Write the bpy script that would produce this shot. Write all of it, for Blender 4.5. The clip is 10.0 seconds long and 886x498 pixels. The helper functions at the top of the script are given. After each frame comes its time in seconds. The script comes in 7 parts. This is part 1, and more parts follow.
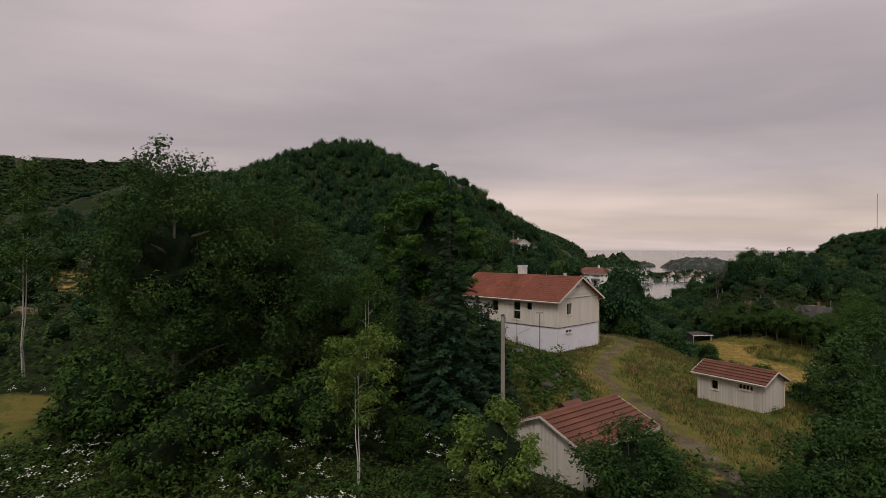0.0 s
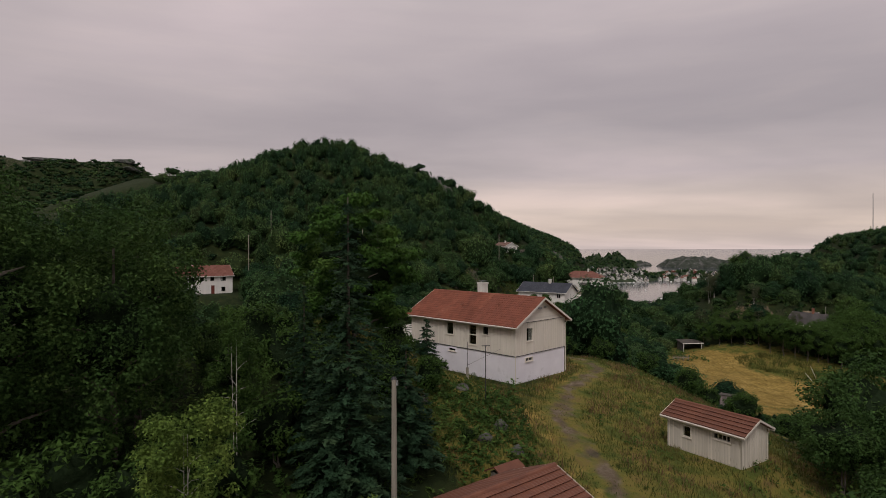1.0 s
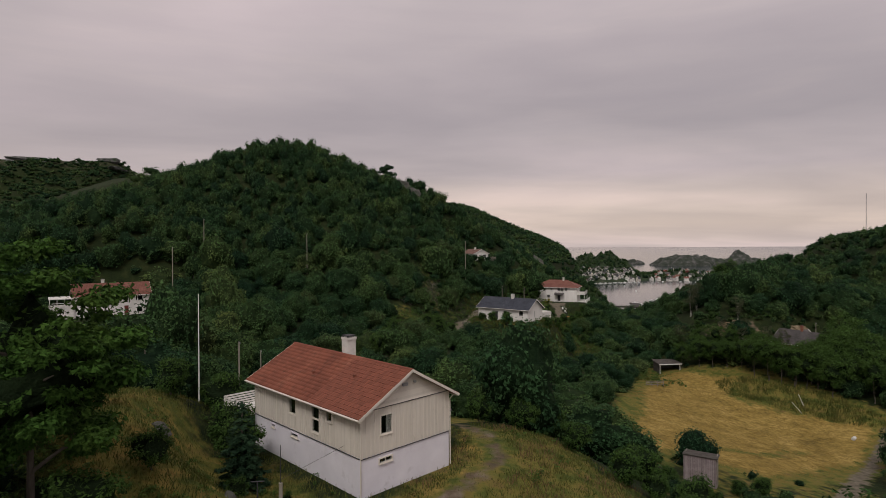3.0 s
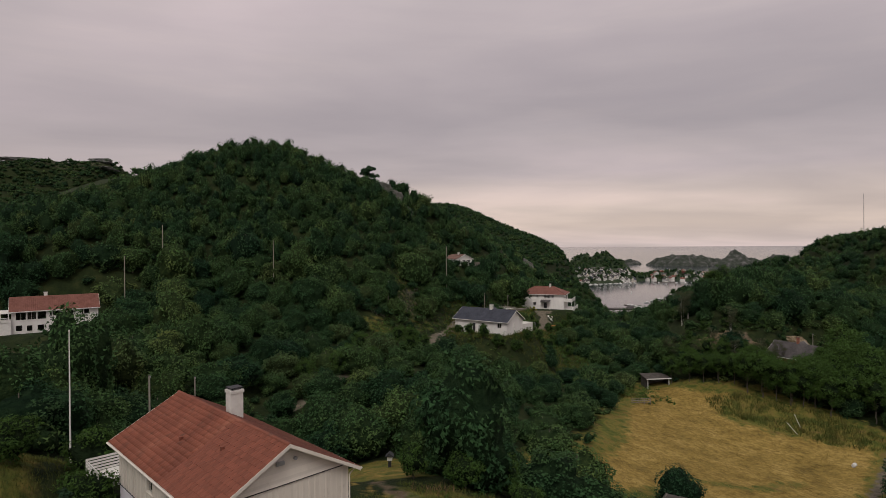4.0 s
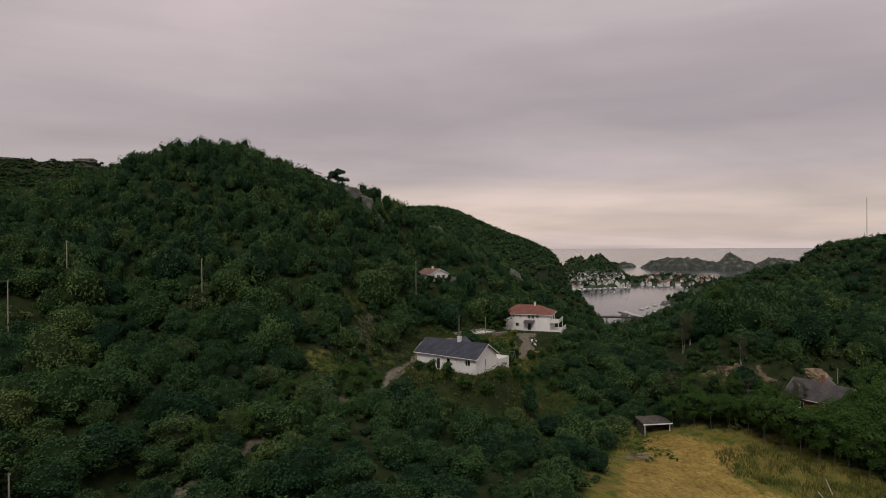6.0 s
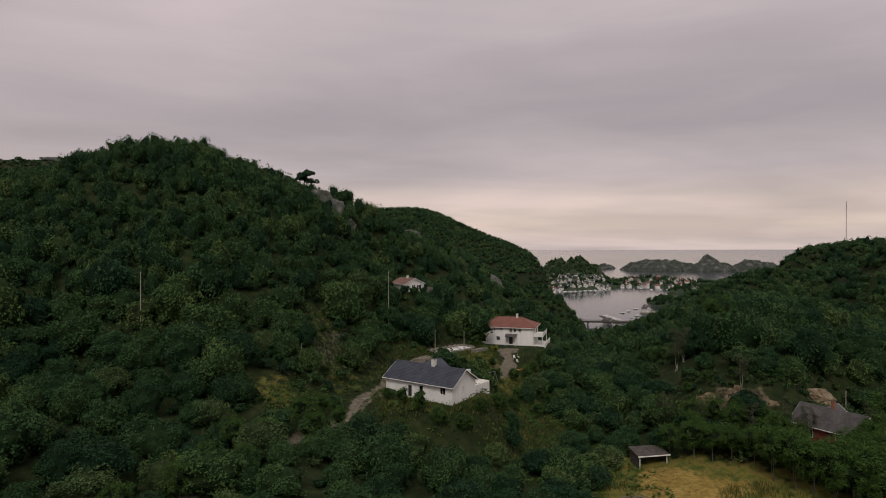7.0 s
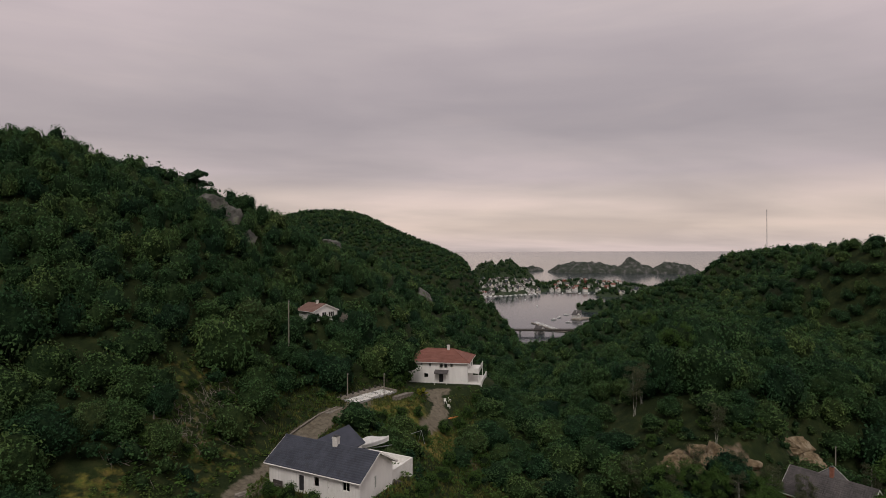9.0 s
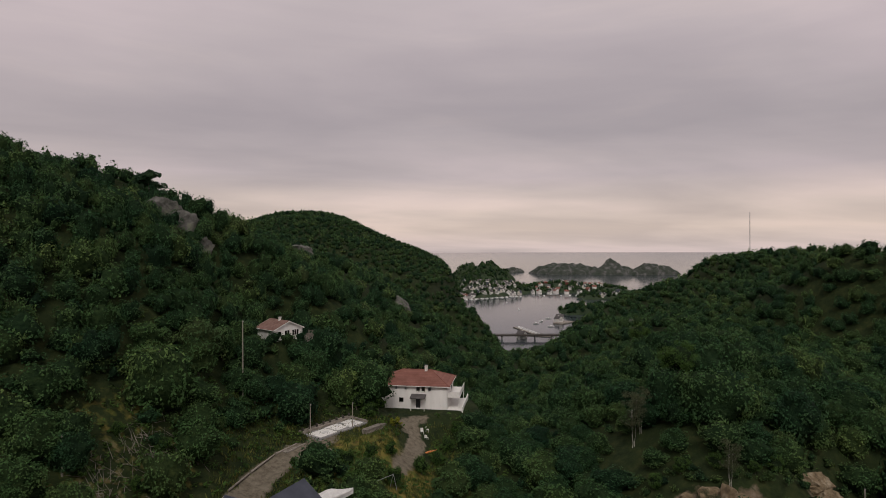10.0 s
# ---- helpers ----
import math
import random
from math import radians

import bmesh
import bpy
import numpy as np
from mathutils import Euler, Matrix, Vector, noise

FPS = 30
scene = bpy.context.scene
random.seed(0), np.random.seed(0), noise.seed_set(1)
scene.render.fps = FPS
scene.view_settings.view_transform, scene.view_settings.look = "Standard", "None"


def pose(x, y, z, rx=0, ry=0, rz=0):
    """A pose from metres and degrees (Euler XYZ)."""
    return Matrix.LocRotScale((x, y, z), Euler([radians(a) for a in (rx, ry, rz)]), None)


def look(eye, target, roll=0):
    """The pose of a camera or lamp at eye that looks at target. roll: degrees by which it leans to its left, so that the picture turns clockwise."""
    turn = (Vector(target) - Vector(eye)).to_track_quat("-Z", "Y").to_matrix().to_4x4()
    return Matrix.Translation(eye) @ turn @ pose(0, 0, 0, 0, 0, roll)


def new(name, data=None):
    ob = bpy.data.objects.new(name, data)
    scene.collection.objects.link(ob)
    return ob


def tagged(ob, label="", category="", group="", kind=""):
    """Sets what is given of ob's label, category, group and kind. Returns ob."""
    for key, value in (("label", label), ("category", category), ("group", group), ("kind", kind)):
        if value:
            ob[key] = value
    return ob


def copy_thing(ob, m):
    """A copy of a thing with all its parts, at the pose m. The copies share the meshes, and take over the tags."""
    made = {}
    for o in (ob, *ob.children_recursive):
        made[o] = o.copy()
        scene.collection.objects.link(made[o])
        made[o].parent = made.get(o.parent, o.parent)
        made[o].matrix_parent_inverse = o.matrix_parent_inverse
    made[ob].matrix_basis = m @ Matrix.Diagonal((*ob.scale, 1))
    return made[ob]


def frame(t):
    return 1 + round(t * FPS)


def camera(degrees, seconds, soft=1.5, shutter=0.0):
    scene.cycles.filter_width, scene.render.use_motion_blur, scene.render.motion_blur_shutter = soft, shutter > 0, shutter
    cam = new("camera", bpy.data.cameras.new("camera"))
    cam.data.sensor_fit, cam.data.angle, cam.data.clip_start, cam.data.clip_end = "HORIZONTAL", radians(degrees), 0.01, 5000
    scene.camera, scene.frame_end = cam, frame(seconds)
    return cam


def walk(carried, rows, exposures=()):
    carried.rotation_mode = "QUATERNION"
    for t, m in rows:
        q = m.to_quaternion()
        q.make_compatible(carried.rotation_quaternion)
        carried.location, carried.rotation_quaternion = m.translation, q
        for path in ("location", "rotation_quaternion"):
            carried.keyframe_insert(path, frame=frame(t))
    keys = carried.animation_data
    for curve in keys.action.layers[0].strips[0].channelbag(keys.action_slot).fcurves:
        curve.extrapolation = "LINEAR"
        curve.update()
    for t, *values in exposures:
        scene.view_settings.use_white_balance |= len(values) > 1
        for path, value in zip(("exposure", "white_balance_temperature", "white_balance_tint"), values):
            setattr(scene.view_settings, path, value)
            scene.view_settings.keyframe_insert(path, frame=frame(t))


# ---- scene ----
cam = camera(76.7, 10.0, soft=0.6)
METRES, EYE, TILT, LEAN, TURN = 115.0, 57.0, 0.0, 0.0, 0.0
ROWS = [
    (0.0, 0.0, 0.0, 0.0, -0.0, 0.0, -0.0),
    (0.5, 0.0201, 0.0279, 0.0076, -0.15, -0.05, 0.02),
    (1.0, 0.0425, 0.0574, 0.015, -0.29, -0.1, 0.12),
    (1.5, 0.0663, 0.0883, 0.0221, -0.43, -0.14, 0.14),
    (2.0, 0.0912, 0.1209, 0.0296, -0.56, -0.22, 0.18),
    (2.5, 0.1166, 0.1551, 0.0373, -0.65, -0.27, 0.24),
    (4.0, 0.1922, 0.2647, 0.0619, -1.0, -0.34, 0.38),
    (4.5, 0.2169, 0.305, 0.0695, -1.1, -0.34, 0.41),
    (5.0, 0.2368, 0.3498, 0.0784, -1.16, -0.34, 0.41),
    (5.5, 0.25, 0.3993, 0.087, -1.18, -0.3, 0.36),
    (7.0, 0.2749, 0.5611, 0.1131, -3.5, -0.16, 0.22),
    (7.5, 0.2834, 0.6176, 0.1226, -5.15, -0.14, 0.19),
    (8.0, 0.2928, 0.6743, 0.1322, -7.04, -0.12, 0.18),
    (8.5, 0.3039, 0.731, 0.1421, -8.94, -0.09, 0.17),
    (9.0, 0.3169, 0.787, 0.1523, -10.57, -0.08, 0.14),
    (9.5, 0.3311, 0.8432, 0.1617, -11.81, -0.03, 0.12),
    (10.0, 0.3453, 0.9003, 0.171, -12.53, -0.02, 0.13),
]
walk(cam, [(t, pose(0, 0, EYE, TILT, LEAN, TURN) @ pose(METRES * x, METRES * y, METRES * z, 90 + pitch, roll, yaw)) for t, x, y, z, yaw, pitch, roll in ROWS], [(0.0, 0.0), (10.0, 0.0)])

# ---- light: an overcast evening sky, warm towards the sea ----
def nodes_of(tree):
    tree.nodes.clear()
    return lambda kind, **kw: make_node(tree, kind, kw)


def make_node(tree, kind, kw):
    n = tree.nodes.new(kind)
    for k, v in kw.items():
        n.inputs[k if not k.startswith("i") or not k[1:].isdigit() else int(k[1:])].default_value = v
    return n


def ramp(tree, stops):
    n = tree.nodes.new("ShaderNodeValToRGB")
    el = n.color_ramp.elements
    while len(el) < len(stops):
        el.new(0.5)
    for e, (p, c) in zip(el, stops):
        e.position, e.color = p, (*c, 1) if len(c) == 3 else c
    return n


world = bpy.data.worlds.new("sky")
scene.world = world
world.use_nodes = True
wt = world.node_tree
N = nodes_of(wt)
coord = N("ShaderNodeTexCoord")
split = N("ShaderNodeSeparateXYZ")
wt.links.new(coord.outputs["Generated"], split.inputs[0])
# overcast sky: dim band near the horizon, about twice as bright overhead
dome = ramp(wt, [(0.0, (0.56, 0.465, 0.445)), (0.035, (0.67, 0.54, 0.475)), (0.08, (0.61, 0.50, 0.455)), (0.125, (0.47, 0.40, 0.405)),
                 (0.2, (0.44, 0.38, 0.39)), (0.38, (0.53, 0.455, 0.465)), (0.6, (0.56, 0.505, 0.51)), (1.0, (0.60, 0.56, 0.56))])
wt.links.new(split.outputs["Z"], dome.inputs[0])
# cloud sheet: long soft rolls, drawn out towards the horizon
lift = N("ShaderNodeMath", i1=0.12)
lift.operation = "ADD"
wt.links.new(split.outputs["Z"], lift.inputs[0])
px, py = N("ShaderNodeMath"), N("ShaderNodeMath")
px.operation = py.operation = "DIVIDE"
for n, a in ((px, "X"), (py, "Y")):
    wt.links.new(split.outputs[a], n.inputs[0])
    wt.links.new(lift.outputs[0], n.inputs[1])
flat = N("ShaderNodeCombineXYZ")
wt.links.new(px.outputs[0], flat.inputs[0])
wt.links.new(py.outputs[0], flat.inputs[1])
turn = N("ShaderNodeMapping")
turn.inputs["Rotation"].default_value = (0, 0, radians(-18))
turn.inputs["Scale"].default_value = (0.7, 1.15, 1)
wt.links.new(flat.outputs[0], turn.inputs[0])
cloud = N("ShaderNodeTexNoise", Scale=0.62, Detail=6.0, Roughness=0.46, Distortion=0.25)
wt.links.new(turn.outputs[0], cloud.inputs["Vector"])
tone = ramp(wt, [(0.36, (0.84, 0.845, 0.86)), (0.5, (0.98, 0.98, 0.98)), (0.66, (1.17, 1.14, 1.14))])
wt.links.new(cloud.outputs[0], tone.inputs[0])
mul = N("ShaderNodeMix")
mul.data_type, mul.blend_type = "RGBA", "MULTIPLY"
mul.inputs[0].default_value = 1.0
wt.links.new(dome.outputs[0], mul.inputs[6])
wt.links.new(tone.outputs[0], mul.inputs[7])
# thin streaks lying along the horizon
lay = N("ShaderNodeMapping")
lay.inputs["Scale"].default_value = (1.8, 1.8, 13)
wt.links.new(coord.outputs["Generated"], lay.inputs[0])
wisp = N("ShaderNodeTexNoise", Scale=1.3, Detail=6.0, Roughness=0.55, Distortion=0.3)
wt.links.new(lay.outputs[0], wisp.inputs["Vector"])
fine = ramp(wt, [(0.36, (0.955, 0.955, 0.965)), (0.52, (1.0, 1.0, 1.0)), (0.68, (1.07, 1.06, 1.04))])
wt.links.new(wisp.outputs[0], fine.inputs[0])
both = N("ShaderNodeMix")
both.data_type, both.blend_type = "RGBA", "MULTIPLY"
both.inputs[0].default_value = 1.0
wt.links.new(mul.outputs[2], both.inputs[6])
wt.links.new(fine.outputs[0], both.inputs[7])
blue = N("ShaderNodeTexSky")
blue.sky_type, blue.sun_disc, blue.sun_elevation, blue.sun_rotation = "NISHITA", False, radians(16), radians(205)
thin = N("ShaderNodeMix")
thin.data_type, thin.blend_type = "RGBA", "ADD"
thin.inputs[0].default_value = 0.004
wt.links.new(both.outputs[2], thin.inputs[6])
wt.links.new(blue.outputs[0], thin.inputs[7])
back = N("ShaderNodeBackground", Strength=1.0)
wt.links.new(thin.outputs[2], back.inputs[0])
wout = N("ShaderNodeOutputWorld")
wt.links.new(back.outputs[0], wout.inputs[0])

sun = new("sun", bpy.data.lights.new("sun", "SUN"))
sun.data.energy, sun.data.angle, sun.data.color = 1.35, radians(18), (1.0, 0.94, 0.88)
sun.matrix_world = look((-40, -110, 245), (0, 60, 40))


# ---- materials ----
def surface(name, stops, scale=1.0, rough=0.8, bump=0.3, bump_scale=None, stretch=(1, 1, 1), metal=0.0, spots=None, island=0.0, each=0.0,
            spec=0.3, through_light=0.0, tint=False, reach=0.05):
    """A procedural material: noise between the stops' colours, stains (on foliage: leaf-gap shade) at a second scale,
    bump, and piece-by-piece variation.
    """
    m = bpy.data.materials.new(name)
    m.use_nodes = True
    t = m.node_tree
    K = nodes_of(t)
    c = K("ShaderNodeTexCoord")
    mp = K("ShaderNodeMapping", Scale=stretch)
    t.links.new(c.outputs["Object"], mp.inputs[0])
    n1 = K("ShaderNodeTexNoise", Scale=scale, Detail=7.0, Roughness=0.6)
    t.links.new(mp.outputs[0], n1.inputs["Vector"])
    r1 = ramp(t, stops)
    t.links.new(n1.outputs[0], r1.inputs[0])
    colour = r1.outputs[0]
    if spots:
        sc, col, lo, hi = spots
        n2 = K("ShaderNodeTexNoise", Scale=sc, Detail=4.0, Roughness=0.65)
        t.links.new(c.outputs["Object"], n2.inputs["Vector"])
        r2 = ramp(t, [(lo, (0, 0, 0)), (hi, (1, 1, 1))])
        t.links.new(n2.outputs[0], r2.inputs[0])
        mx = K("ShaderNodeMix")
        mx.data_type = "RGBA"
        t.links.new(r2.outputs[0], mx.inputs[0])
        t.links.new(colour, mx.inputs[6])
        mx.inputs[7].default_value = (*col, 1)
        colour = mx.outputs[2]
    if island or each:
        src = K("ShaderNodeNewGeometry").outputs["Random Per Island"] if island else K("ShaderNodeObjectInfo").outputs["Random"]
        amt = island or each
        mr = K("ShaderNodeMapRange")
        mr.inputs[3].default_value, mr.inputs[4].default_value = 1 - amt, 1 + amt
        t.links.new(src, mr.inputs[0])
        hs = K("ShaderNodeHueSaturation")
        t.links.new(colour, hs.inputs["Color"])
        t.links.new(mr.outputs[0], hs.inputs["Value"])
        colour = hs.outputs[0]
    if tint:
        # tree-to-tree variation: blue-green, plain and olive crowns
        at = K("ShaderNodeAttribute")
        at.attribute_name = "tint"
        tr_ = ramp(t, [(0.0, (0.50, 0.62, 0.68)), (0.3, (0.80, 0.88, 0.82)), (0.62, (1.12, 1.09, 0.90)), (0.84, (1.35, 1.22, 0.95)), (0.94, (1.75, 1.42, 1.05)), (1.0, (1.9, 1.4, 1.2))])
        t.links.new(at.outputs["Fac"], tr_.inputs[0])
        mt = K("ShaderNodeMix")
        mt.data_type, mt.blend_type = "RGBA", "MULTIPLY"
        mt.inputs[0].default_value = 1.0
        t.links.new(colour, mt.inputs[6])
        t.links.new(tr_.outputs[0], mt.inputs[7])
        colour = mt.outputs[2]
    b = K("ShaderNodeBsdfPrincipled", Roughness=rough, Metallic=metal)
    b.inputs["Specular IOR Level"].default_value = spec
    t.links.new(colour, b.inputs["Base Color"])
    if bump:
        n3 = K("ShaderNodeTexNoise", Scale=bump_scale or scale * 4, Detail=6.0, Roughness=0.6)
        t.links.new(mp.outputs[0], n3.inputs["Vector"])
        bp = K("ShaderNodeBump", Strength=bump, Distance=reach)
        t.links.new(n3.outputs[0], bp.inputs["Height"])
        t.links.new(bp.outputs[0], b.inputs["Normal"])
    o = K("ShaderNodeOutputMaterial")
    if through_light:
        tr = K("ShaderNodeBsdfTranslucent")
        t.links.new(colour, tr.inputs[0])
        ms = K("ShaderNodeMixShader", Fac=through_light)
        t.links.new(b.outputs[0], ms.inputs[1])
        t.links.new(tr.outputs[0], ms.inputs[2])
        t.links.new(ms.outputs[0], o.inputs[0])
    else:
        t.links.new(b.outputs[0], o.inputs[0])
    return m


def leaf(name, dark, mid, light, scale=0.09, tint=False, vary=0.34):
    # the dark spots paint shaded gaps between leaves into the colour
    return surface(name, [(0.3, dark), (0.5, mid), (0.72, light)], scale=scale, rough=0.7, bump=1.0, bump_scale=3.2, island=vary, spec=0.06, through_light=0.14, tint=tint,
                   reach=0.4, spots=(3.0, tuple(k * 0.7 for k in dark), 0.5, 0.7))


LEAF_CANOPY = leaf("woodland canopy", (0.024, 0.062, 0.030), (0.050, 0.106, 0.044), (0.105, 0.160, 0.060), tint=True, vary=0.34)
LEAF_BEECH = leaf("bright broadleaf foliage", (0.032, 0.078, 0.016), (0.056, 0.122, 0.023), (0.105, 0.175, 0.036), 0.25)
LEAF_WOODS = leaf("broadleaf foliage", (0.034, 0.075, 0.019), (0.062, 0.116, 0.026), (0.115, 0.160, 0.035))
LEAF_DARK = leaf("dark foliage", (0.028, 0.062, 0.018), (0.050, 0.098, 0.026), (0.092, 0.145, 0.036), 0.3)
LEAF_FRESH = leaf("fresh foliage", (0.09, 0.155, 0.034), (0.14, 0.215, 0.044), (0.20, 0.265, 0.06), 0.4)
LEAF_FIR = leaf("spruce needles", (0.019, 0.046, 0.025), (0.033, 0.070, 0.035), (0.064, 0.104, 0.049), 0.5)
LEAF_GOLD = leaf("golden shrub foliage", (0.16, 0.17, 0.02), (0.24, 0.24, 0.03), (0.32, 0.3, 0.05), 0.5)
LEAF_HERB = leaf("meadow herb leaves", (0.05, 0.09, 0.022), (0.088, 0.145, 0.034), (0.145, 0.20, 0.055), 0.6)
LEAF_GREY = leaf("greyish dry foliage", (0.05, 0.062, 0.034), (0.075, 0.085, 0.045), (0.11, 0.11, 0.06), 0.5)
# crown cores: near-black colour puts the shade between leaves into the material
LEAF_SHADE = surface("inner leaves with painted shade", [(0.3, (0.008, 0.018, 0.009)), (0.5, (0.015, 0.031, 0.014)), (0.7, (0.028, 0.050, 0.021))], 1.6, 0.9, 1.0, 2.6, spec=0.05, reach=0.5, tint=True)
TWIG_SHADE = surface("dense inner twigs with painted shade", [(0.3, (0.008, 0.015, 0.007)), (0.7, (0.019, 0.033, 0.014))], 1.5, 0.95, 1.0, 3.0, spec=0.05, reach=0.3)
BARK = surface("bark", [(0.3, (0.06, 0.05, 0.04)), (0.7, (0.16, 0.14, 0.115))], 3.0, 0.9, 0.5, stretch=(1, 1, 0.3))
BIRCH = surface("birch bark", [(0.35, (0.09, 0.08, 0.07)), (0.45, (0.42, 0.40, 0.36)), (0.8, (0.52, 0.5, 0.46))], 2.2, 0.75, 0.2, stretch=(1, 1, 2.5))
GRASS = surface("meadow grass", [(0.3, (0.045, 0.072, 0.014)), (0.5, (0.085, 0.10, 0.021)), (0.7, (0.155, 0.13, 0.036))], 0.35, 0.85, 0.0, island=0.4, through_light=0.2)
GRASS_RED = surface("reddish seeding grass", [(0.3, (0.10, 0.062, 0.032)), (0.5, (0.16, 0.10, 0.05)), (0.7, (0.23, 0.155, 0.08))], 0.4, 0.9, 0.0, island=0.35, through_light=0.15)
GRASS_DRY = surface("dry hay grass", [(0.3, (0.17, 0.12, 0.034)), (0.5, (0.27, 0.19, 0.055)), (0.7, (0.38, 0.275, 0.09))], 0.3, 0.9, 0.0, island=0.35, through_light=0.15)
FLOWER = surface("white flower umbels", [(0.3, (0.6, 0.6, 0.52)), (0.7, (0.8, 0.8, 0.74))], 2.0, 0.8, 0.0, island=0.2)
BOARD_CREAM = surface("cream painted boards", [(0.3, (0.60, 0.555, 0.49)), (0.7, (0.72, 0.67, 0.60))], 0.7, 0.6, 0.15, 9, (1, 1, 0.2), spots=(1.3, (0.44, 0.40, 0.33), 0.6, 0.85), each=0.07)
BOARD_WHITE = surface("white painted boards", [(0.3, (0.66, 0.64, 0.61)), (0.7, (0.80, 0.78, 0.75))], 0.6, 0.6, 0.15, 9, (1, 1, 0.2), spots=(1.1, (0.55, 0.52, 0.47), 0.62, 0.85), each=0.06)
BOARD_WORN = surface("worn white boards", [(0.3, (0.47, 0.43, 0.37)), (0.7, (0.66, 0.61, 0.53))], 0.9, 0.75, 0.3, 9, (1, 1, 0.2), spots=(2.0, (0.33, 0.29, 0.24), 0.58, 0.8), each=0.12)
RENDER_LILAC = surface("pale painted foundation wall", [(0.3, (0.68, 0.655, 0.71)), (0.7, (0.78, 0.755, 0.81))], 0.5, 0.8, 0.25, 14, spots=(0.8, (0.50, 0.47, 0.50), 0.6, 0.9))
TRIM = surface("white trim paint", [(0.3, (0.66, 0.64, 0.60)), (0.7, (0.8, 0.78, 0.75))], 2.0, 0.5, 0.1)
TILE_RED = surface("red concrete tiles", [(0.3, (0.15, 0.048, 0.030)), (0.55, (0.215, 0.070, 0.042)), (0.75, (0.27, 0.105, 0.066))], 0.45, 0.75, 0.25, 12, spots=(1.6, (0.11, 0.055, 0.038), 0.56, 0.8), each=0.14, island=0.0)
TILE_RED_SHEET = surface("red roof tiles", [(0.3, (0.15, 0.048, 0.030)), (0.55, (0.215, 0.070, 0.042)), (0.75, (0.27, 0.105, 0.066))], 0.45, 0.75, 0.25, 12, spots=(1.6, (0.11, 0.055, 0.038), 0.56, 0.8), island=0.14)
TILE_MAROON = surface("maroon roofing", [(0.3, (0.105, 0.040, 0.026)), (0.6, (0.165, 0.064, 0.038)), (0.8, (0.21, 0.092, 0.058))], 0.8, 0.6, 0.2, 10, spots=(2.2, (0.12, 0.06, 0.05), 0.6, 0.82), each=0.1)
TILE_PINK = surface("faded red tiles", [(0.3, (0.165, 0.068, 0.05)), (0.7, (0.235, 0.105, 0.082))], 0.6, 0.8, 0.25, 10, island=0.12)
TILE_FADED = surface("bleached brown-red tiles", [(0.3, (0.15, 0.085, 0.07)), (0.7, (0.24, 0.15, 0.125))], 0.6, 0.8, 0.25, 10, island=0.12)
TILE_SLATE = surface("blue-grey tiles", [(0.3, (0.030, 0.034, 0.048)), (0.7, (0.056, 0.062, 0.082))], 0.6, 0.55, 0.2, 10, island=0.14)
TILE_BROWN = surface("grey-brown tiles", [(0.3, (0.06, 0.055, 0.055)), (0.7, (0.11, 0.10, 0.098))], 0.6, 0.7, 0.25, 10, island=0.14)
BRICK = surface("chimney plaster", [(0.3, (0.55, 0.53, 0.49)), (0.7, (0.7, 0.68, 0.64))], 2.0, 0.85, 0.3)
BRICK_RED = surface("red chimney brick", [(0.3, (0.2, 0.08, 0.05)), (0.7, (0.3, 0.13, 0.09))], 5.0, 0.85, 0.3)
DARK = surface("dark metal", [(0.3, (0.02, 0.02, 0.022)), (0.7, (0.05, 0.05, 0.055))], 3.0, 0.5, 0.1)
STEEL = surface("galvanised metal", [(0.3, (0.28, 0.29, 0.30)), (0.7, (0.42, 0.43, 0.44))], 3.0, 0.45, 0.1, metal=0.6)
POLE_WOOD = surface("weathered pole wood", [(0.3, (0.20, 0.18, 0.15)), (0.7, (0.34, 0.31, 0.26))], 2.0, 0.9, 0.4, stretch=(3, 3, 0.2))
PLANK = surface("weathered planks", [(0.3, (0.14, 0.12, 0.10)), (0.7, (0.30, 0.27, 0.23))], 1.5, 0.9, 0.4, each=0.2)
PLANK_PINK = surface("sun-bleached pinkish planks", [(0.3, (0.20, 0.16, 0.165)), (0.7, (0.32, 0.27, 0.275))], 1.5, 0.9, 0.4, each=0.15)
PLANK_DARK = surface("dark old timber", [(0.3, (0.035, 0.03, 0.026)), (0.7, (0.09, 0.08, 0.07))], 1.5, 0.9, 0.4, each=0.2)
CONCRETE = surface("pale concrete", [(0.3, (0.45, 0.44, 0.43)), (0.7, (0.66, 0.65, 0.64))], 0.5, 0.9, 0.3, 8, spots=(0.9, (0.32, 0.31, 0.30), 0.56, 0.75))
GREY_SLAB = surface("wet grey concrete", [(0.3, (0.20, 0.195, 0.19)), (0.7, (0.32, 0.31, 0.30))], 0.6, 0.85, 0.3, 8)
ROCK = surface("lichen-grey rock", [(0.3, (0.04, 0.042, 0.034)), (0.5, (0.10, 0.098, 0.088)), (0.7, (0.18, 0.172, 0.158))], 0.5, 0.9, 0.9, 2.2, spots=(0.25, (0.09, 0.11, 0.05), 0.55, 0.75), reach=0.4)
ROCK_PALE = surface("pale weathered gneiss", [(0.3, (0.10, 0.105, 0.10)), (0.5, (0.17, 0.17, 0.165)), (0.7, (0.26, 0.255, 0.25))], 0.08, 0.9, 0.9, 0.3, spots=(0.05, (0.05, 0.075, 0.04), 0.5, 0.65), reach=2.0)
WOODED = surface("wooded island slope", [(0.3, (0.016, 0.030, 0.013)), (0.55, (0.030, 0.048, 0.020)), (0.75, (0.08, 0.08, 0.06))], 0.05, 0.95, 0.8, 0.3, reach=2.0)
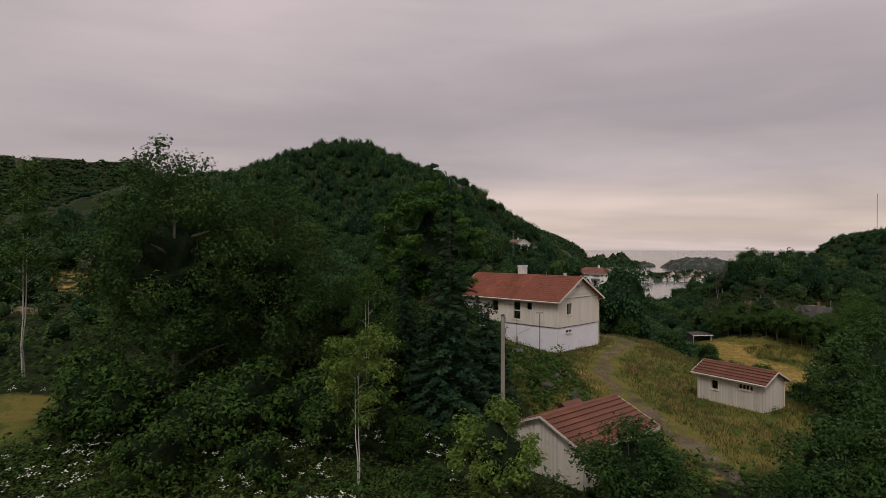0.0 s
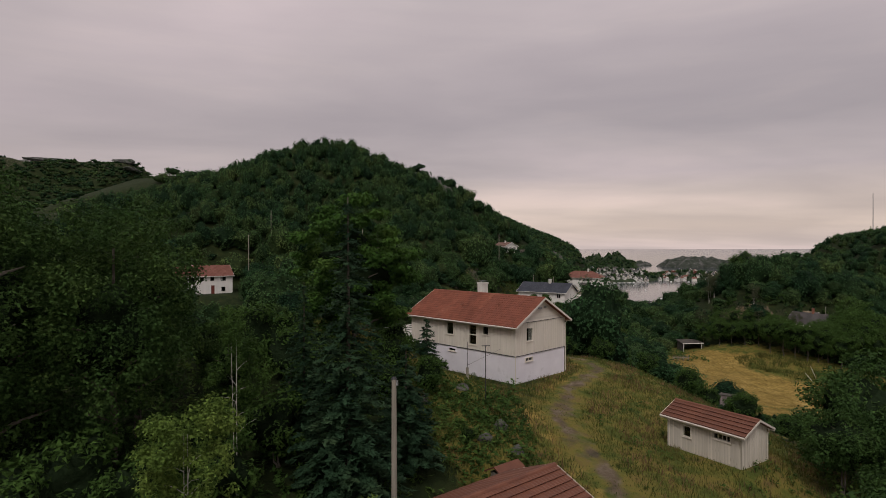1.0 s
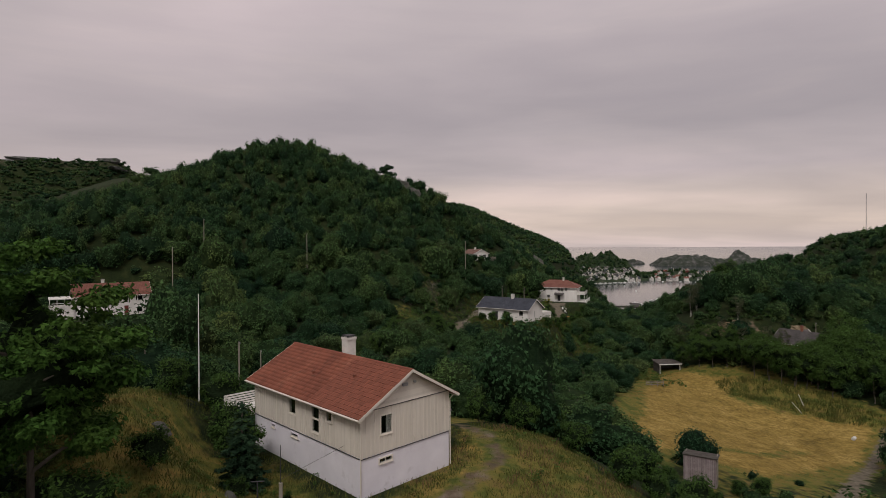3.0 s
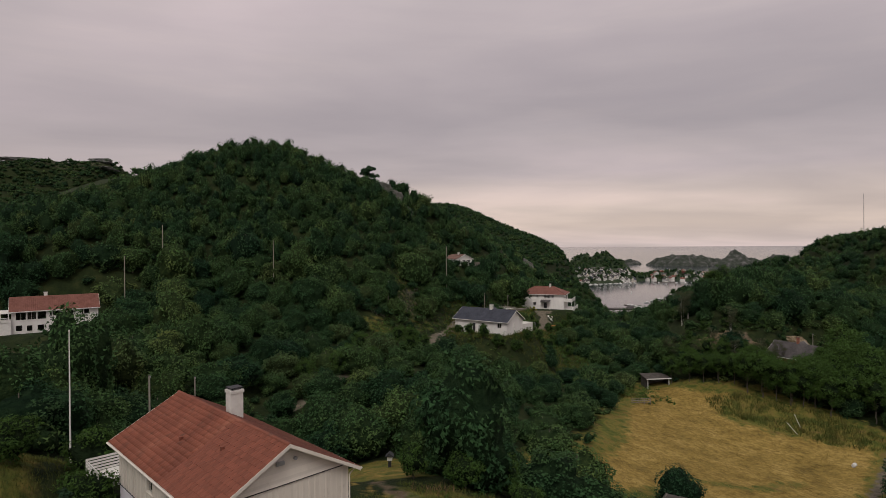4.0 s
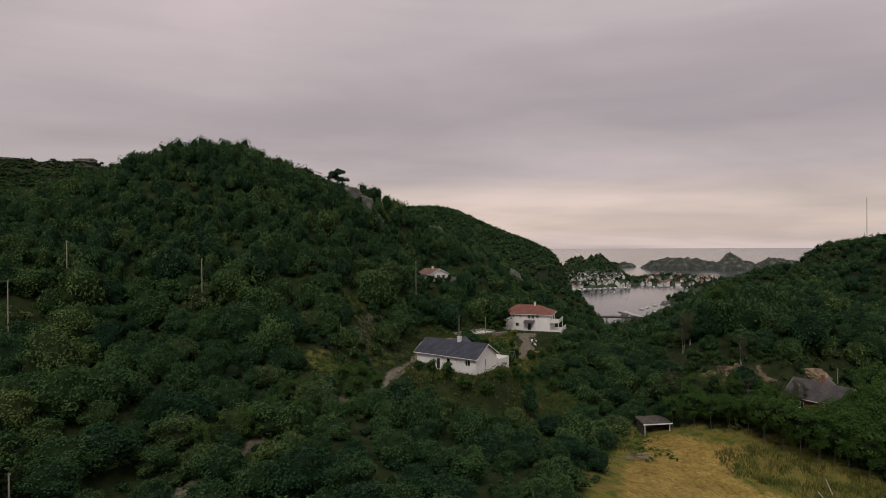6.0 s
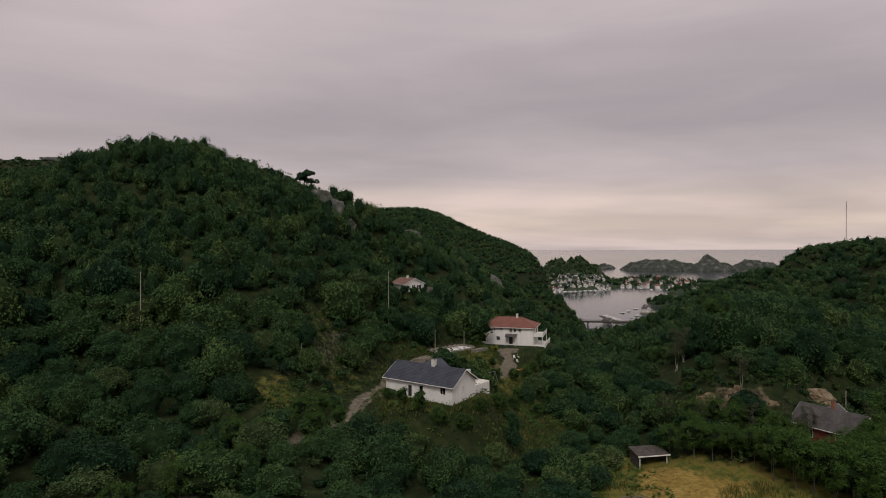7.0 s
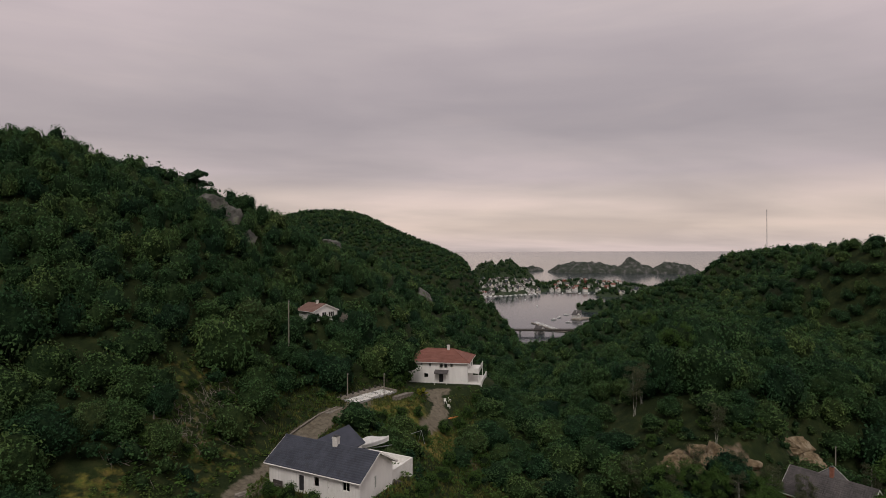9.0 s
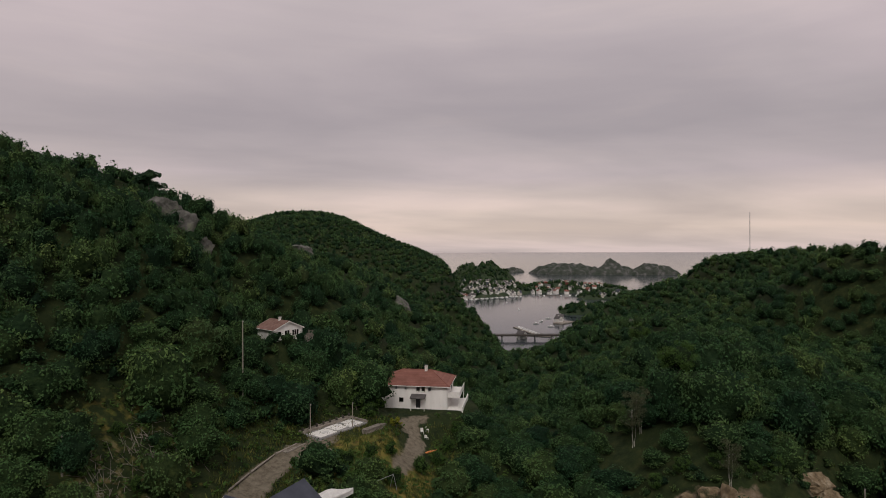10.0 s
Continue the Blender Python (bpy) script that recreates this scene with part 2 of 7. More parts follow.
ROCK_TAN = surface("tan broken rock", [(0.3, (0.08, 0.058, 0.034)), (0.5, (0.19, 0.142, 0.085)), (0.7, (0.34, 0.285, 0.205))], 0.7, 0.95, 0.9, 3.0, reach=0.3)
ISLAND = surface("bare coastal rock and heather", [(0.35, (0.030, 0.042, 0.028)), (0.52, (0.055, 0.062, 0.052)), (0.7, (0.15, 0.145, 0.142))], 0.07, 0.95, 1.0, 0.3, reach=3.0)
CURTAIN = surface("white curtain", [(0.3, (0.6, 0.58, 0.55)), (0.7, (0.75, 0.73, 0.7))], 3, 0.9, 0.1)
ROOM_SHADE = surface("near-black room shade", [(0.3, (0.014, 0.013, 0.012)), (0.7, (0.028, 0.025, 0.022))], 1, 0.9, 0.1)
BOAT = surface("white boat hull", [(0.3, (0.7, 0.7, 0.68)), (0.7, (0.8, 0.8, 0.78))], 1, 0.3, 0.0)
CANVAS = surface("grey-white tarpaulin", [(0.3, (0.5, 0.49, 0.48)), (0.7, (0.68, 0.67, 0.65))], 1.2, 0.7, 0.4)
RED_PAINT = surface("falu red boards", [(0.3, (0.12, 0.028, 0.02)), (0.7, (0.18, 0.045, 0.032))], 1.2, 0.8, 0.2)

GLASS = bpy.data.materials.new("window glass")
GLASS.use_nodes = True
g = GLASS.node_tree.nodes["Principled BSDF"]
g.inputs["Base Color"].default_value, g.inputs["Roughness"].default_value, g.inputs["Transmission Weight"].default_value = (0.8, 0.84, 0.84, 1), 0.02, 1.0

WATER = bpy.data.materials.new("calm sea")
WATER.use_nodes = True
t_ = WATER.node_tree
wb = t_.nodes["Principled BSDF"]
wb.inputs["Base Color"].default_value, wb.inputs["Roughness"].default_value, wb.inputs["IOR"].default_value = (0.035, 0.045, 0.052, 1), 0.12, 1.33
wc, wm, wn, wbp = (t_.nodes.new(k) for k in ("ShaderNodeTexCoord", "ShaderNodeMapping", "ShaderNodeTexNoise", "ShaderNodeBump"))
wm.inputs["Scale"].default_value = (1, 0.35, 1)
wn.inputs["Scale"].default_value, wn.inputs["Detail"].default_value = 0.22, 5.0
wbp.inputs["Strength"].default_value, wbp.inputs["Distance"].default_value = 0.12, 0.5
t_.links.new(wc.outputs["Object"], wm.inputs[0])
t_.links.new(wm.outputs[0], wn.inputs["Vector"])
t_.links.new(wn.outputs[0], wbp.inputs["Height"])
t_.links.new(wbp.outputs[0], wb.inputs["Normal"])
wsp, wmr = t_.nodes.new("ShaderNodeSeparateXYZ"), t_.nodes.new("ShaderNodeMapRange")
t_.links.new(wc.outputs["Object"], wsp.inputs[0])
t_.links.new(wsp.outputs["Y"], wmr.inputs[0])
for k, v in enumerate((1250.0, 2300.0, 0.06, 0.6)):       # the open sea has waves, the harbour is calm
    wmr.inputs[k + 1].default_value = v
t_.links.new(wmr.outputs[0], wbp.inputs["Strength"])


def ground_material():
    """Undergrowth, dry field, gravel and bare rock, laid out by the ground's cover attribute."""
    m = bpy.data.materials.new("ground cover")
    m.use_nodes = True
    t = m.node_tree
    K = nodes_of(t)
    c = K("ShaderNodeTexCoord")

    def noisy(scale, stops, detail=7.0):
        n = K("ShaderNodeTexNoise", Scale=scale, Detail=detail, Roughness=0.65)
        t.links.new(c.outputs["Object"], n.inputs["Vector"])
        r = ramp(t, stops)
        t.links.new(n.outputs[0], r.inputs[0])
        return r.outputs[0]

    green = noisy(0.5, [(0.3, (0.008, 0.014, 0.005)), (0.5, (0.017, 0.027, 0.008)), (0.7, (0.036, 0.043, 0.014))])
    meadow = noisy(0.55, [(0.28, (0.042, 0.062, 0.013)), (0.42, (0.085, 0.102, 0.021)), (0.55, (0.16, 0.135, 0.032)), (0.72, (0.15, 0.10, 0.042))])
    dry = noisy(0.22, [(0.3, (0.16, 0.115, 0.032)), (0.48, (0.27, 0.19, 0.052)), (0.7, (0.37, 0.265, 0.085))])
    swath = noisy(1.3, [(0.35, (0.62, 0.6, 0.55)), (0.6, (1.1, 1.1, 1.1))], 3.0)
    hay = K("ShaderNodeMix")
    hay.data_type, hay.blend_type = "RGBA", "MULTIPLY"
    hay.inputs[0].default_value = 1.0
    t.links.new(dry, hay.inputs[6])
    t.links.new(swath, hay.inputs[7])
    dry = hay.outputs[2]
    gravel = noisy(1.2, [(0.3, (0.085, 0.072, 0.052)), (0.5, (0.15, 0.128, 0.095)), (0.75, (0.21, 0.185, 0.145))])
    bare = noisy(0.6, [(0.3, (0.05, 0.045, 0.03)), (0.5, (0.12, 0.09, 0.06)), (0.7, (0.21, 0.17, 0.13))])
    cover = K("ShaderNodeAttribute")
    cover.attribute_name = "cover"
    sp = K("ShaderNodeSeparateColor")
    t.links.new(cover.outputs["Color"], sp.inputs[0])
    edge = K("ShaderNodeTexNoise", Scale=0.7, Detail=5.0)
    t.links.new(c.outputs["Object"], edge.inputs["Vector"])
    colour = green
    for ch, other in ((3, meadow), (0, dry), (1, gravel), (2, bare)):
        a = K("ShaderNodeMath", i1=-0.5)
        a.operation = "ADD"
        t.links.new(edge.outputs[0], a.inputs[0])
        s = K("ShaderNodeMath", i1=1.3)
        s.operation = "MULTIPLY"
        t.links.new(a.outputs[0], s.inputs[0])
        d = K("ShaderNodeMath")
        d.operation = "ADD"
        t.links.new(cover.outputs["Alpha"] if ch == 3 else sp.outputs[ch], d.inputs[0])
        t.links.new(s.outputs[0], d.inputs[1])
        st = K("ShaderNodeMapRange")
        st.inputs[1].default_value, st.inputs[2].default_value = 0.35, 0.65
        t.links.new(d.outputs[0], st.inputs[0])
        mx = K("ShaderNodeMix")
        mx.data_type = "RGBA"
        t.links.new(st.outputs[0], mx.inputs[0])
        t.links.new(colour, mx.inputs[6])
        t.links.new(other, mx.inputs[7])
        colour = mx.outputs[2]
    b = K("ShaderNodeBsdfPrincipled", Roughness=0.95)
    b.inputs["Specular IOR Level"].default_value = 0.15
    t.links.new(colour, b.inputs["Base Color"])
    n3 = K("ShaderNodeTexNoise", Scale=1.8, Detail=8.0, Roughness=0.7)
    t.links.new(c.outputs["Object"], n3.inputs["Vector"])
    bp = K("ShaderNodeBump", Strength=0.8, Distance=0.25)
    t.links.new(n3.outputs[0], bp.inputs["Height"])
    t.links.new(bp.outputs[0], b.inputs["Normal"])
    o = K("ShaderNodeOutputMaterial")
    t.links.new(b.outputs[0], o.inputs[0])
    return m


GROUND = ground_material()


# ---- the land: broad hills and hollows (x, y, reach in x, reach in y, height) on a floor 38 m above the sea ----
LAND_A = [(-16, 249, 49, 48, 42), (-15, 250, 12, 16, -4.0), (9, 248, 13, 16, 3.0), (-36, 323, 22, 20, 2.0), (7, 264, 10, 10, 1.5), (-52, 221, 21, 13, 9), (32, 247, 29, 9, -14), (-146, 223, 58, 69, 29), (-73, 174, 16, 9, 11), (69, 443, 51, 119, 14), (-61, 356, 67, 72, 58), (108, 190, 16, 31, 15), (137, 254, 25, 43, 38), (257, 292, 14, 39, 28), (287, 396, 70, 73, -6), (375, 486, 78, 114, 35), (44, 182, 9, 20, 8), (51, 217, 15, 33, 16), (70, 144, 55, 35, -10), (44, 209, 19, 29, -25), (115, 302, 41, 72, -46), (172, 513, 43, 88, -62)]
LAND_B = [(-2, 61, 9, 16, 10), (24, 71, 9, 12, 4), (-66, 55, 78, 70, 27), (-28, 19, 56, 28, -9), (50, 81, 35, 28, -10), (317, 239, 42, 76, 24), (-73, 98, 40, 44, -19), (274, 608, 57, 56, -63), (-1, 85, 10, 32, -10), (160, 549, 18, 49, 45), (130, 172, 10, 9, -22), (185, 395, 29, 58, 16), (329, 548, 18, 67, -39), (168, 326, 39, 38, 8), (76, 347, 31, 48, 20), (-13, 288, 23, 18, -20), (252, 222, 41, 37, -5), (106, 100, 23, 34, -6)]
FAR_LAND = [(30, 880, 135, 200, 121), (188, 850, 28, 60, 15), (-480, 1000, 200, 200, 90), (-300, 760, 180, 160, 80),
            (560, 660, 120, 110, 45), (720, 520, 200, 200, 55), (-160, 620, 150, 120, 55), (-75, 745, 62, 120, -32), (-1120, 1230, 170, 150, 30)]
# levelled ground under the buildings: x, y, reach, height
PADS = [(9.3, 64.3, 8.5, 46.45), (8.0, 31.8, 4.2, 44.95), (23.6, 45.0, 3.6, 44.8), (35.6, 165.6, 9.5, 43.3), (63.0, 228.0, 10.0, 42.0), (-55.5, 146.5, 10.0, 47.6),
        (108.0, 163.0, 8.0, 34.3), (29.0, 234.0, 6.0, 57.0), (45.5, 207.0, 6.0, 43.4)]
FIELD = [(61, 143), (65, 150), (74, 165), (78, 164), (89, 154), (103, 139), (104, 132), (96, 123), (86, 113), (76, 107), (62, 98), (52, 103), (38, 96), (37, 101), (47, 112), (54, 124)]
TRACK = [(16, 30), (14.5, 40), (13.6, 48), (16.4, 56), (21, 63), (20.5, 69), (17, 75), (10, 80)]
VERGE = [(11, 34), (10, 44), (12, 54), (20, 72), (26, 73), (33, 62), (33, 50), (27, 37), (18, 31)]
KNOLL = [(-3, 50), (1, 47), (8, 46), (11, 50), (10, 56), (4, 62), (-2, 64), (-7, 72), (-10, 60)]
ROUGH = [(33, 48), (62, 48), (76, 97), (50, 95), (42, 85), (36, 70)]
BANK = [(3, 50), (10, 49), (11.5, 38), (7.5, 36), (4.5, 40)]
VALLEY_ROAD = [(-62, 133), (-52, 131), (-45, 119), (-31, 102), (-12, 98), (-8, 103), (2, 122), (9, 140), (13, 149), (20, 163), (23.5, 171), (27, 178), (31, 192), (35, 199), (40, 203)]
DRIVE = [(23.5, 171), (27, 178), (31, 192), (35, 199), (41, 204)]
YARD = [(60.5, 217.0), (57, 215), (58, 209), (56, 203), (53, 198)]
FIELD_ROAD = [(60, 84), (72, 96), (78, 103), (87, 112), (96, 120), (103, 128), (114, 132)]
CUTTING = [(91, 181), (96, 180), (101, 175.5), (107, 173), (104, 170), (97, 172), (92, 176)]
CUTTING_B = [(117, 179), (123, 184), (128, 184), (124, 179.5), (119, 176)]


def gauss_sum(x, y, parts):
    z = np.zeros_like(x, dtype=float)
    for cx, cy, sx, sy, h in parts:
        z = z + h * np.exp(-0.5 * (((x - cx) / sx) ** 2 + ((y - cy) / sy) ** 2))
    return z


def smooth(e0, e1, v):
    u = np.clip((v - e0) / (e1 - e0), 0, 1)
    return u * u * (3 - 2 * u)


def wobble(x, y):
    return (np.sin(x * 0.37 + 1.3 * np.sin(y * 0.21)) * np.cos(y * 0.33 + 0.9 * np.sin(x * 0.17)) * 0.35
            + np.sin(x * 1.1 + y * 0.7) * np.sin(y * 1.3 - x * 0.5) * 0.10)


def land(x, y):
    """Height of the ground above the sea, for arrays x, y."""
    x, y = np.asarray(x, float), np.asarray(y, float)
    near = 38 + gauss_sum(x, y, LAND_A) + gauss_sum(x, y, LAND_B)
    far = -12 + gauss_sum(x, y, FAR_LAND) + 45 * smooth(-120, -420, x)
    far = far + 222 * smooth(-600, -750, x) * smooth(-1600, -1300, x) * np.exp(-0.5 * ((y - 1370) / 160) ** 2)      # rocky ridge inland
    far = far + 35 * smooth(620, 900, x) * smooth(1000, 700, y)
    shore = np.clip(155 + 0.38 * (y - 620), 155, 222)
    far = far - 75 * smooth(shore - 22, shore + 26, x) * smooth(470, 400, x) * smooth(560, 620, y)
    z = near + (far - near) * smooth(540, 640, y)
    rough_ = smooth(30, 120, np.hypot(x - 20, y - 60))
    z = z + wobble(x, y) * (0.35 + 0.65 * rough_)
    z = z + rough_ * smooth(8, 30, z) * (2.2 * np.sin(x * 0.045 + 2 * np.sin(y * 0.02)) * np.cos(y * 0.051 + 1.2 * np.sin(x * 0.031)))
    high = smooth(120, 190, z)
    z = z + high * (12 * np.sin(x * 0.031 + 1.7 * np.sin(y * 0.017)) * np.cos(y * 0.027) + 7 * np.sin(x * 0.083 + y * 0.05) * np.sin(y * 0.071 - x * 0.02))
    for px_, py_, r, h in PADS:
        k = smooth(r * 1.7, r, np.hypot(x - px_, y - py_))
        z = z + (h - z) * k
    return z


def height(x, y):
    return float(land(np.array([x]), np.array([y]))[0])


def inside(x, y, poly):
    hit = np.zeros(np.shape(x), bool)
    for (x0, y0), (x1, y1) in zip(poly, poly[1:] + poly[:1]):
        if y0 != y1:
            hit ^= ((y0 > y) != (y1 > y)) & (x < (x1 - x0) * (y - y0) / (y1 - y0) + x0)
    return hit


def off_line(x, y, line):
    d = np.full(np.shape(x), 1e9)
    for (x0, y0), (x1, y1) in zip(line, line[1:]):
        u = np.clip(((x - x0) * (x1 - x0) + (y - y0) * (y1 - y0)) / ((x1 - x0) ** 2 + (y1 - y0) ** 2), 0, 1)
        d = np.minimum(d, np.hypot(x - x0 - u * (x1 - x0), y - y0 - u * (y1 - y0)))
    return d


def edge_of(x, y, poly):
    """Signed distance to a polygon, positive inside."""
    return np.where(inside(x, y, poly), 1, -1) * off_line(x, y, poly + poly[:1])


def mesh_of(name, verts, faces, mat, smooth_shading=False, inner=None):
    me = bpy.data.meshes.new(name)
    verts, faces = np.asarray(verts, np.float32), np.asarray(faces, np.int32)
    k = faces.shape[1]
    me.vertices.add(len(verts))
    me.vertices.foreach_set("co", verts.ravel())
    me.loops.add(faces.size)
    me.loops.foreach_set("vertex_index", faces.ravel())
    me.polygons.add(len(faces))
    me.polygons.foreach_set("loop_start", np.arange(0, faces.size, k, dtype=np.int32))
    me.materials.append(mat)
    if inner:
        me.materials.append(inner)          # the twig core, shade in its colour: every face that is no loose leaf
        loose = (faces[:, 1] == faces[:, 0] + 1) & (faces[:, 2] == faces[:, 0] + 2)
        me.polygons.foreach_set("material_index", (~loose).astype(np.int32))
    me.update(calc_edges=True)
    if smooth_shading:
        me.polygons.foreach_set("use_smooth", np.ones(len(faces), bool))
    return me


def grid_faces(nx, ny):
    i = np.arange(nx - 1)[None, :] + nx * np.arange(ny - 1)[:, None]
    return np.stack([i, i + 1, i + nx + 1, i + nx], -1).reshape(-1, 4)


def steps(*spans):
    out = [np.arange(a, b, s) for a, b, s in spans]
    return np.concatenate(out)


gx = steps((-4400, -1400, 250), (-1400, -320, 24), (-320, -60, 6), (-60, -34, 3), (-34, 72, 1.25), (72, 180, 2.5), (180, 460, 7), (460, 1000, 30), (1000, 4600, 300))
gy = steps((-4400, -400, 400), (-400, -40, 40), (-40, 0, 5), (0, 112, 1.25), (112, 260, 2.5), (260, 660, 7), (660, 1500, 20), (1500, 2400, 150))
X, Y = np.meshgrid(gx, gy)
Z = land(X, Y)
ground = new("ground", mesh_of("ground", np.stack([X, Y, Z], -1).reshape(-1, 3), grid_faces(len(gx), len(gy)), GROUND, True))
tagged(ground, "rolling ground of undergrowth, dry grass, gravel tracks and broken rock", "ground", kind="structure")
slope = np.hypot(np.gradient(Z, axis=1) / np.gradient(X, axis=1), np.gradient(Z, axis=0) / np.gradient(Y, axis=0))
dry = smooth(-3, 4, edge_of(X, Y, FIELD))
dry = dry * (1 - 0.8 * smooth(3.5, 1.0, off_line(X, Y, [(88, 146), (104, 138)]) - 4.0)) * (1 - 0.7 * smooth(2.2, 0.6, off_line(X, Y, [(58, 110), (68, 110), (80, 117)])))
meadow = np.maximum(0.8 * smooth(-3, 2, edge_of(X, Y, VERGE)), 0.8 * smooth(-3, 2, edge_of(X, Y, KNOLL)))
meadow = np.maximum(meadow, 0.8 * smooth(-9, -2, edge_of(X, Y, FIELD)))
meadow = np.maximum(meadow, 0.8 * smooth(-2, 1, edge_of(X, Y, BANK)))
meadow = np.maximum(meadow, 0.55 * smooth(-2, 1, edge_of(X, Y, ROUGH)))
meadow = np.maximum(meadow, 0.8 * smooth(9, 6, np.hypot(X - 18, Y - 84)))
meadow = np.maximum(meadow, 0.8 * smooth(9, 6, np.hypot(X + 15, Y - 59)))
meadow = np.maximum(meadow, 0.7 * smooth(4.4, 3.4, np.hypot(X + 22.8, Y - 28)))       # small lawn
dry = np.maximum(dry, 0.4 * smooth(6, 3, np.hypot(X + 16, Y - 60)))
meadow = np.maximum(meadow, 0.7 * smooth(11, 7, np.hypot(X + 42, Y - 128)))
dry = np.maximum(dry, 0.42 * smooth(5, 2.5, np.hypot(X - 17, Y - 82)))
meadow = np.maximum(meadow, 0.6 * smooth(14, 8, np.hypot(X - 50, Y - 196)))
meadow = np.maximum(meadow, 0.36 * smooth(13, 7, np.hypot(X - 15, (Y - 182) * 0.7)))
RUT = [(a - 2.0, b + 0.3) for a, b in TRACK]
dry = np.maximum(dry, 0.36 * smooth(-2, 2, edge_of(X, Y, KNOLL)))
dry = np.maximum(dry, 0.46 * smooth(1.0, 0.3, off_line(X, Y, RUT) - 0.5)) * (Y < 240)
dry = np.where(dry <= 0.2, 0, dry)
meadow = np.maximum(meadow, 0.5 * smooth(6, 3, np.hypot((X - 8), (Y - 163))))
dry = np.maximum(dry, 0.4 * smooth(26, 14, np.hypot(X + 88, (Y - 132) * 1.6)))
gravel = np.maximum(0.9 * smooth(0.6, -0.6, off_line(X, Y, VALLEY_ROAD) - 0.9), 0.9 * smooth(0.6, -0.6, off_line(X, Y, YARD) - 1.7))
gravel = np.maximum(gravel, 0.9 * smooth(0.6, -0.6, off_line(X, Y, FIELD_ROAD) - 1.1))
gravel = np.maximum(gravel, 0.9 * smooth(0.6, -0.6, off_line(X, Y, DRIVE) - 2.5))
gravel = np.maximum(gravel, 0.9 * smooth(-1, 2, 4.5 - np.hypot(X - 24.5, Y - 168)))
bare = np.maximum(0.9 * smooth(-1.5, 1, edge_of(X, Y, CUTTING)), 0.9 * smooth(-1.5, 1, edge_of(X, Y, CUTTING_B)))
gravel = np.maximum(gravel, 0.36 * smooth(215, 262, Z + 16 * np.sin(X * 0.03) * np.sin(Y * 0.02)))
bare = np.maximum(bare, 0.62 * smooth(0.6, -0.6, off_line(X, Y, TRACK) - 0.9))
bare = np.maximum(bare, 0.6 * smooth(5, 2, np.hypot(X - 60, Y - 192)))
bare = np.maximum(bare, 0.3 * smooth(9, 4, np.hypot(X - 15, Y - 181)))
col = ground.data.color_attributes.new("cover", "FLOAT_COLOR", "POINT")
col.data.foreach_set("color", np.stack([dry, gravel, bare, meadow], -1).astype(np.float32).ravel())

# the sea: flat to 2.4 km, then lifted gently so that its rim meets the true horizon
ang = np.linspace(0, 2 * np.pi, 97)[:-1]
rad = np.array([0, 60, 150, 300, 500, 800, 1200, 1700, 2300, 2900, 3400, 3900, 4350])
rise = np.array([0, 0, 0, 0, 0, 0, 0, 0, 0, 5, 14, 28, 46.0])
SX, SY = 300 + rad[:, None] * np.sin(ang), 250 + rad[:, None] * np.cos(ang)
SZ = np.repeat(rise[:, None], len(ang), 1)
sv = np.stack([SX, SY, SZ], -1).reshape(-1, 3)
na = len(ang)
i = (np.arange(len(rad) - 1)[:, None] * na + np.arange(na)[None, :]).ravel()
j = (np.arange(len(rad) - 1)[:, None] * na + (np.arange(na)[None, :] + 1) % na).ravel()
sea = new("water", mesh_of("water", sv, np.stack([i, j, j + na, i + na], 1), WATER, True))
tagged(sea, "calm grey-mauve sea and harbour water reaching the horizon", "sea", kind="structure")


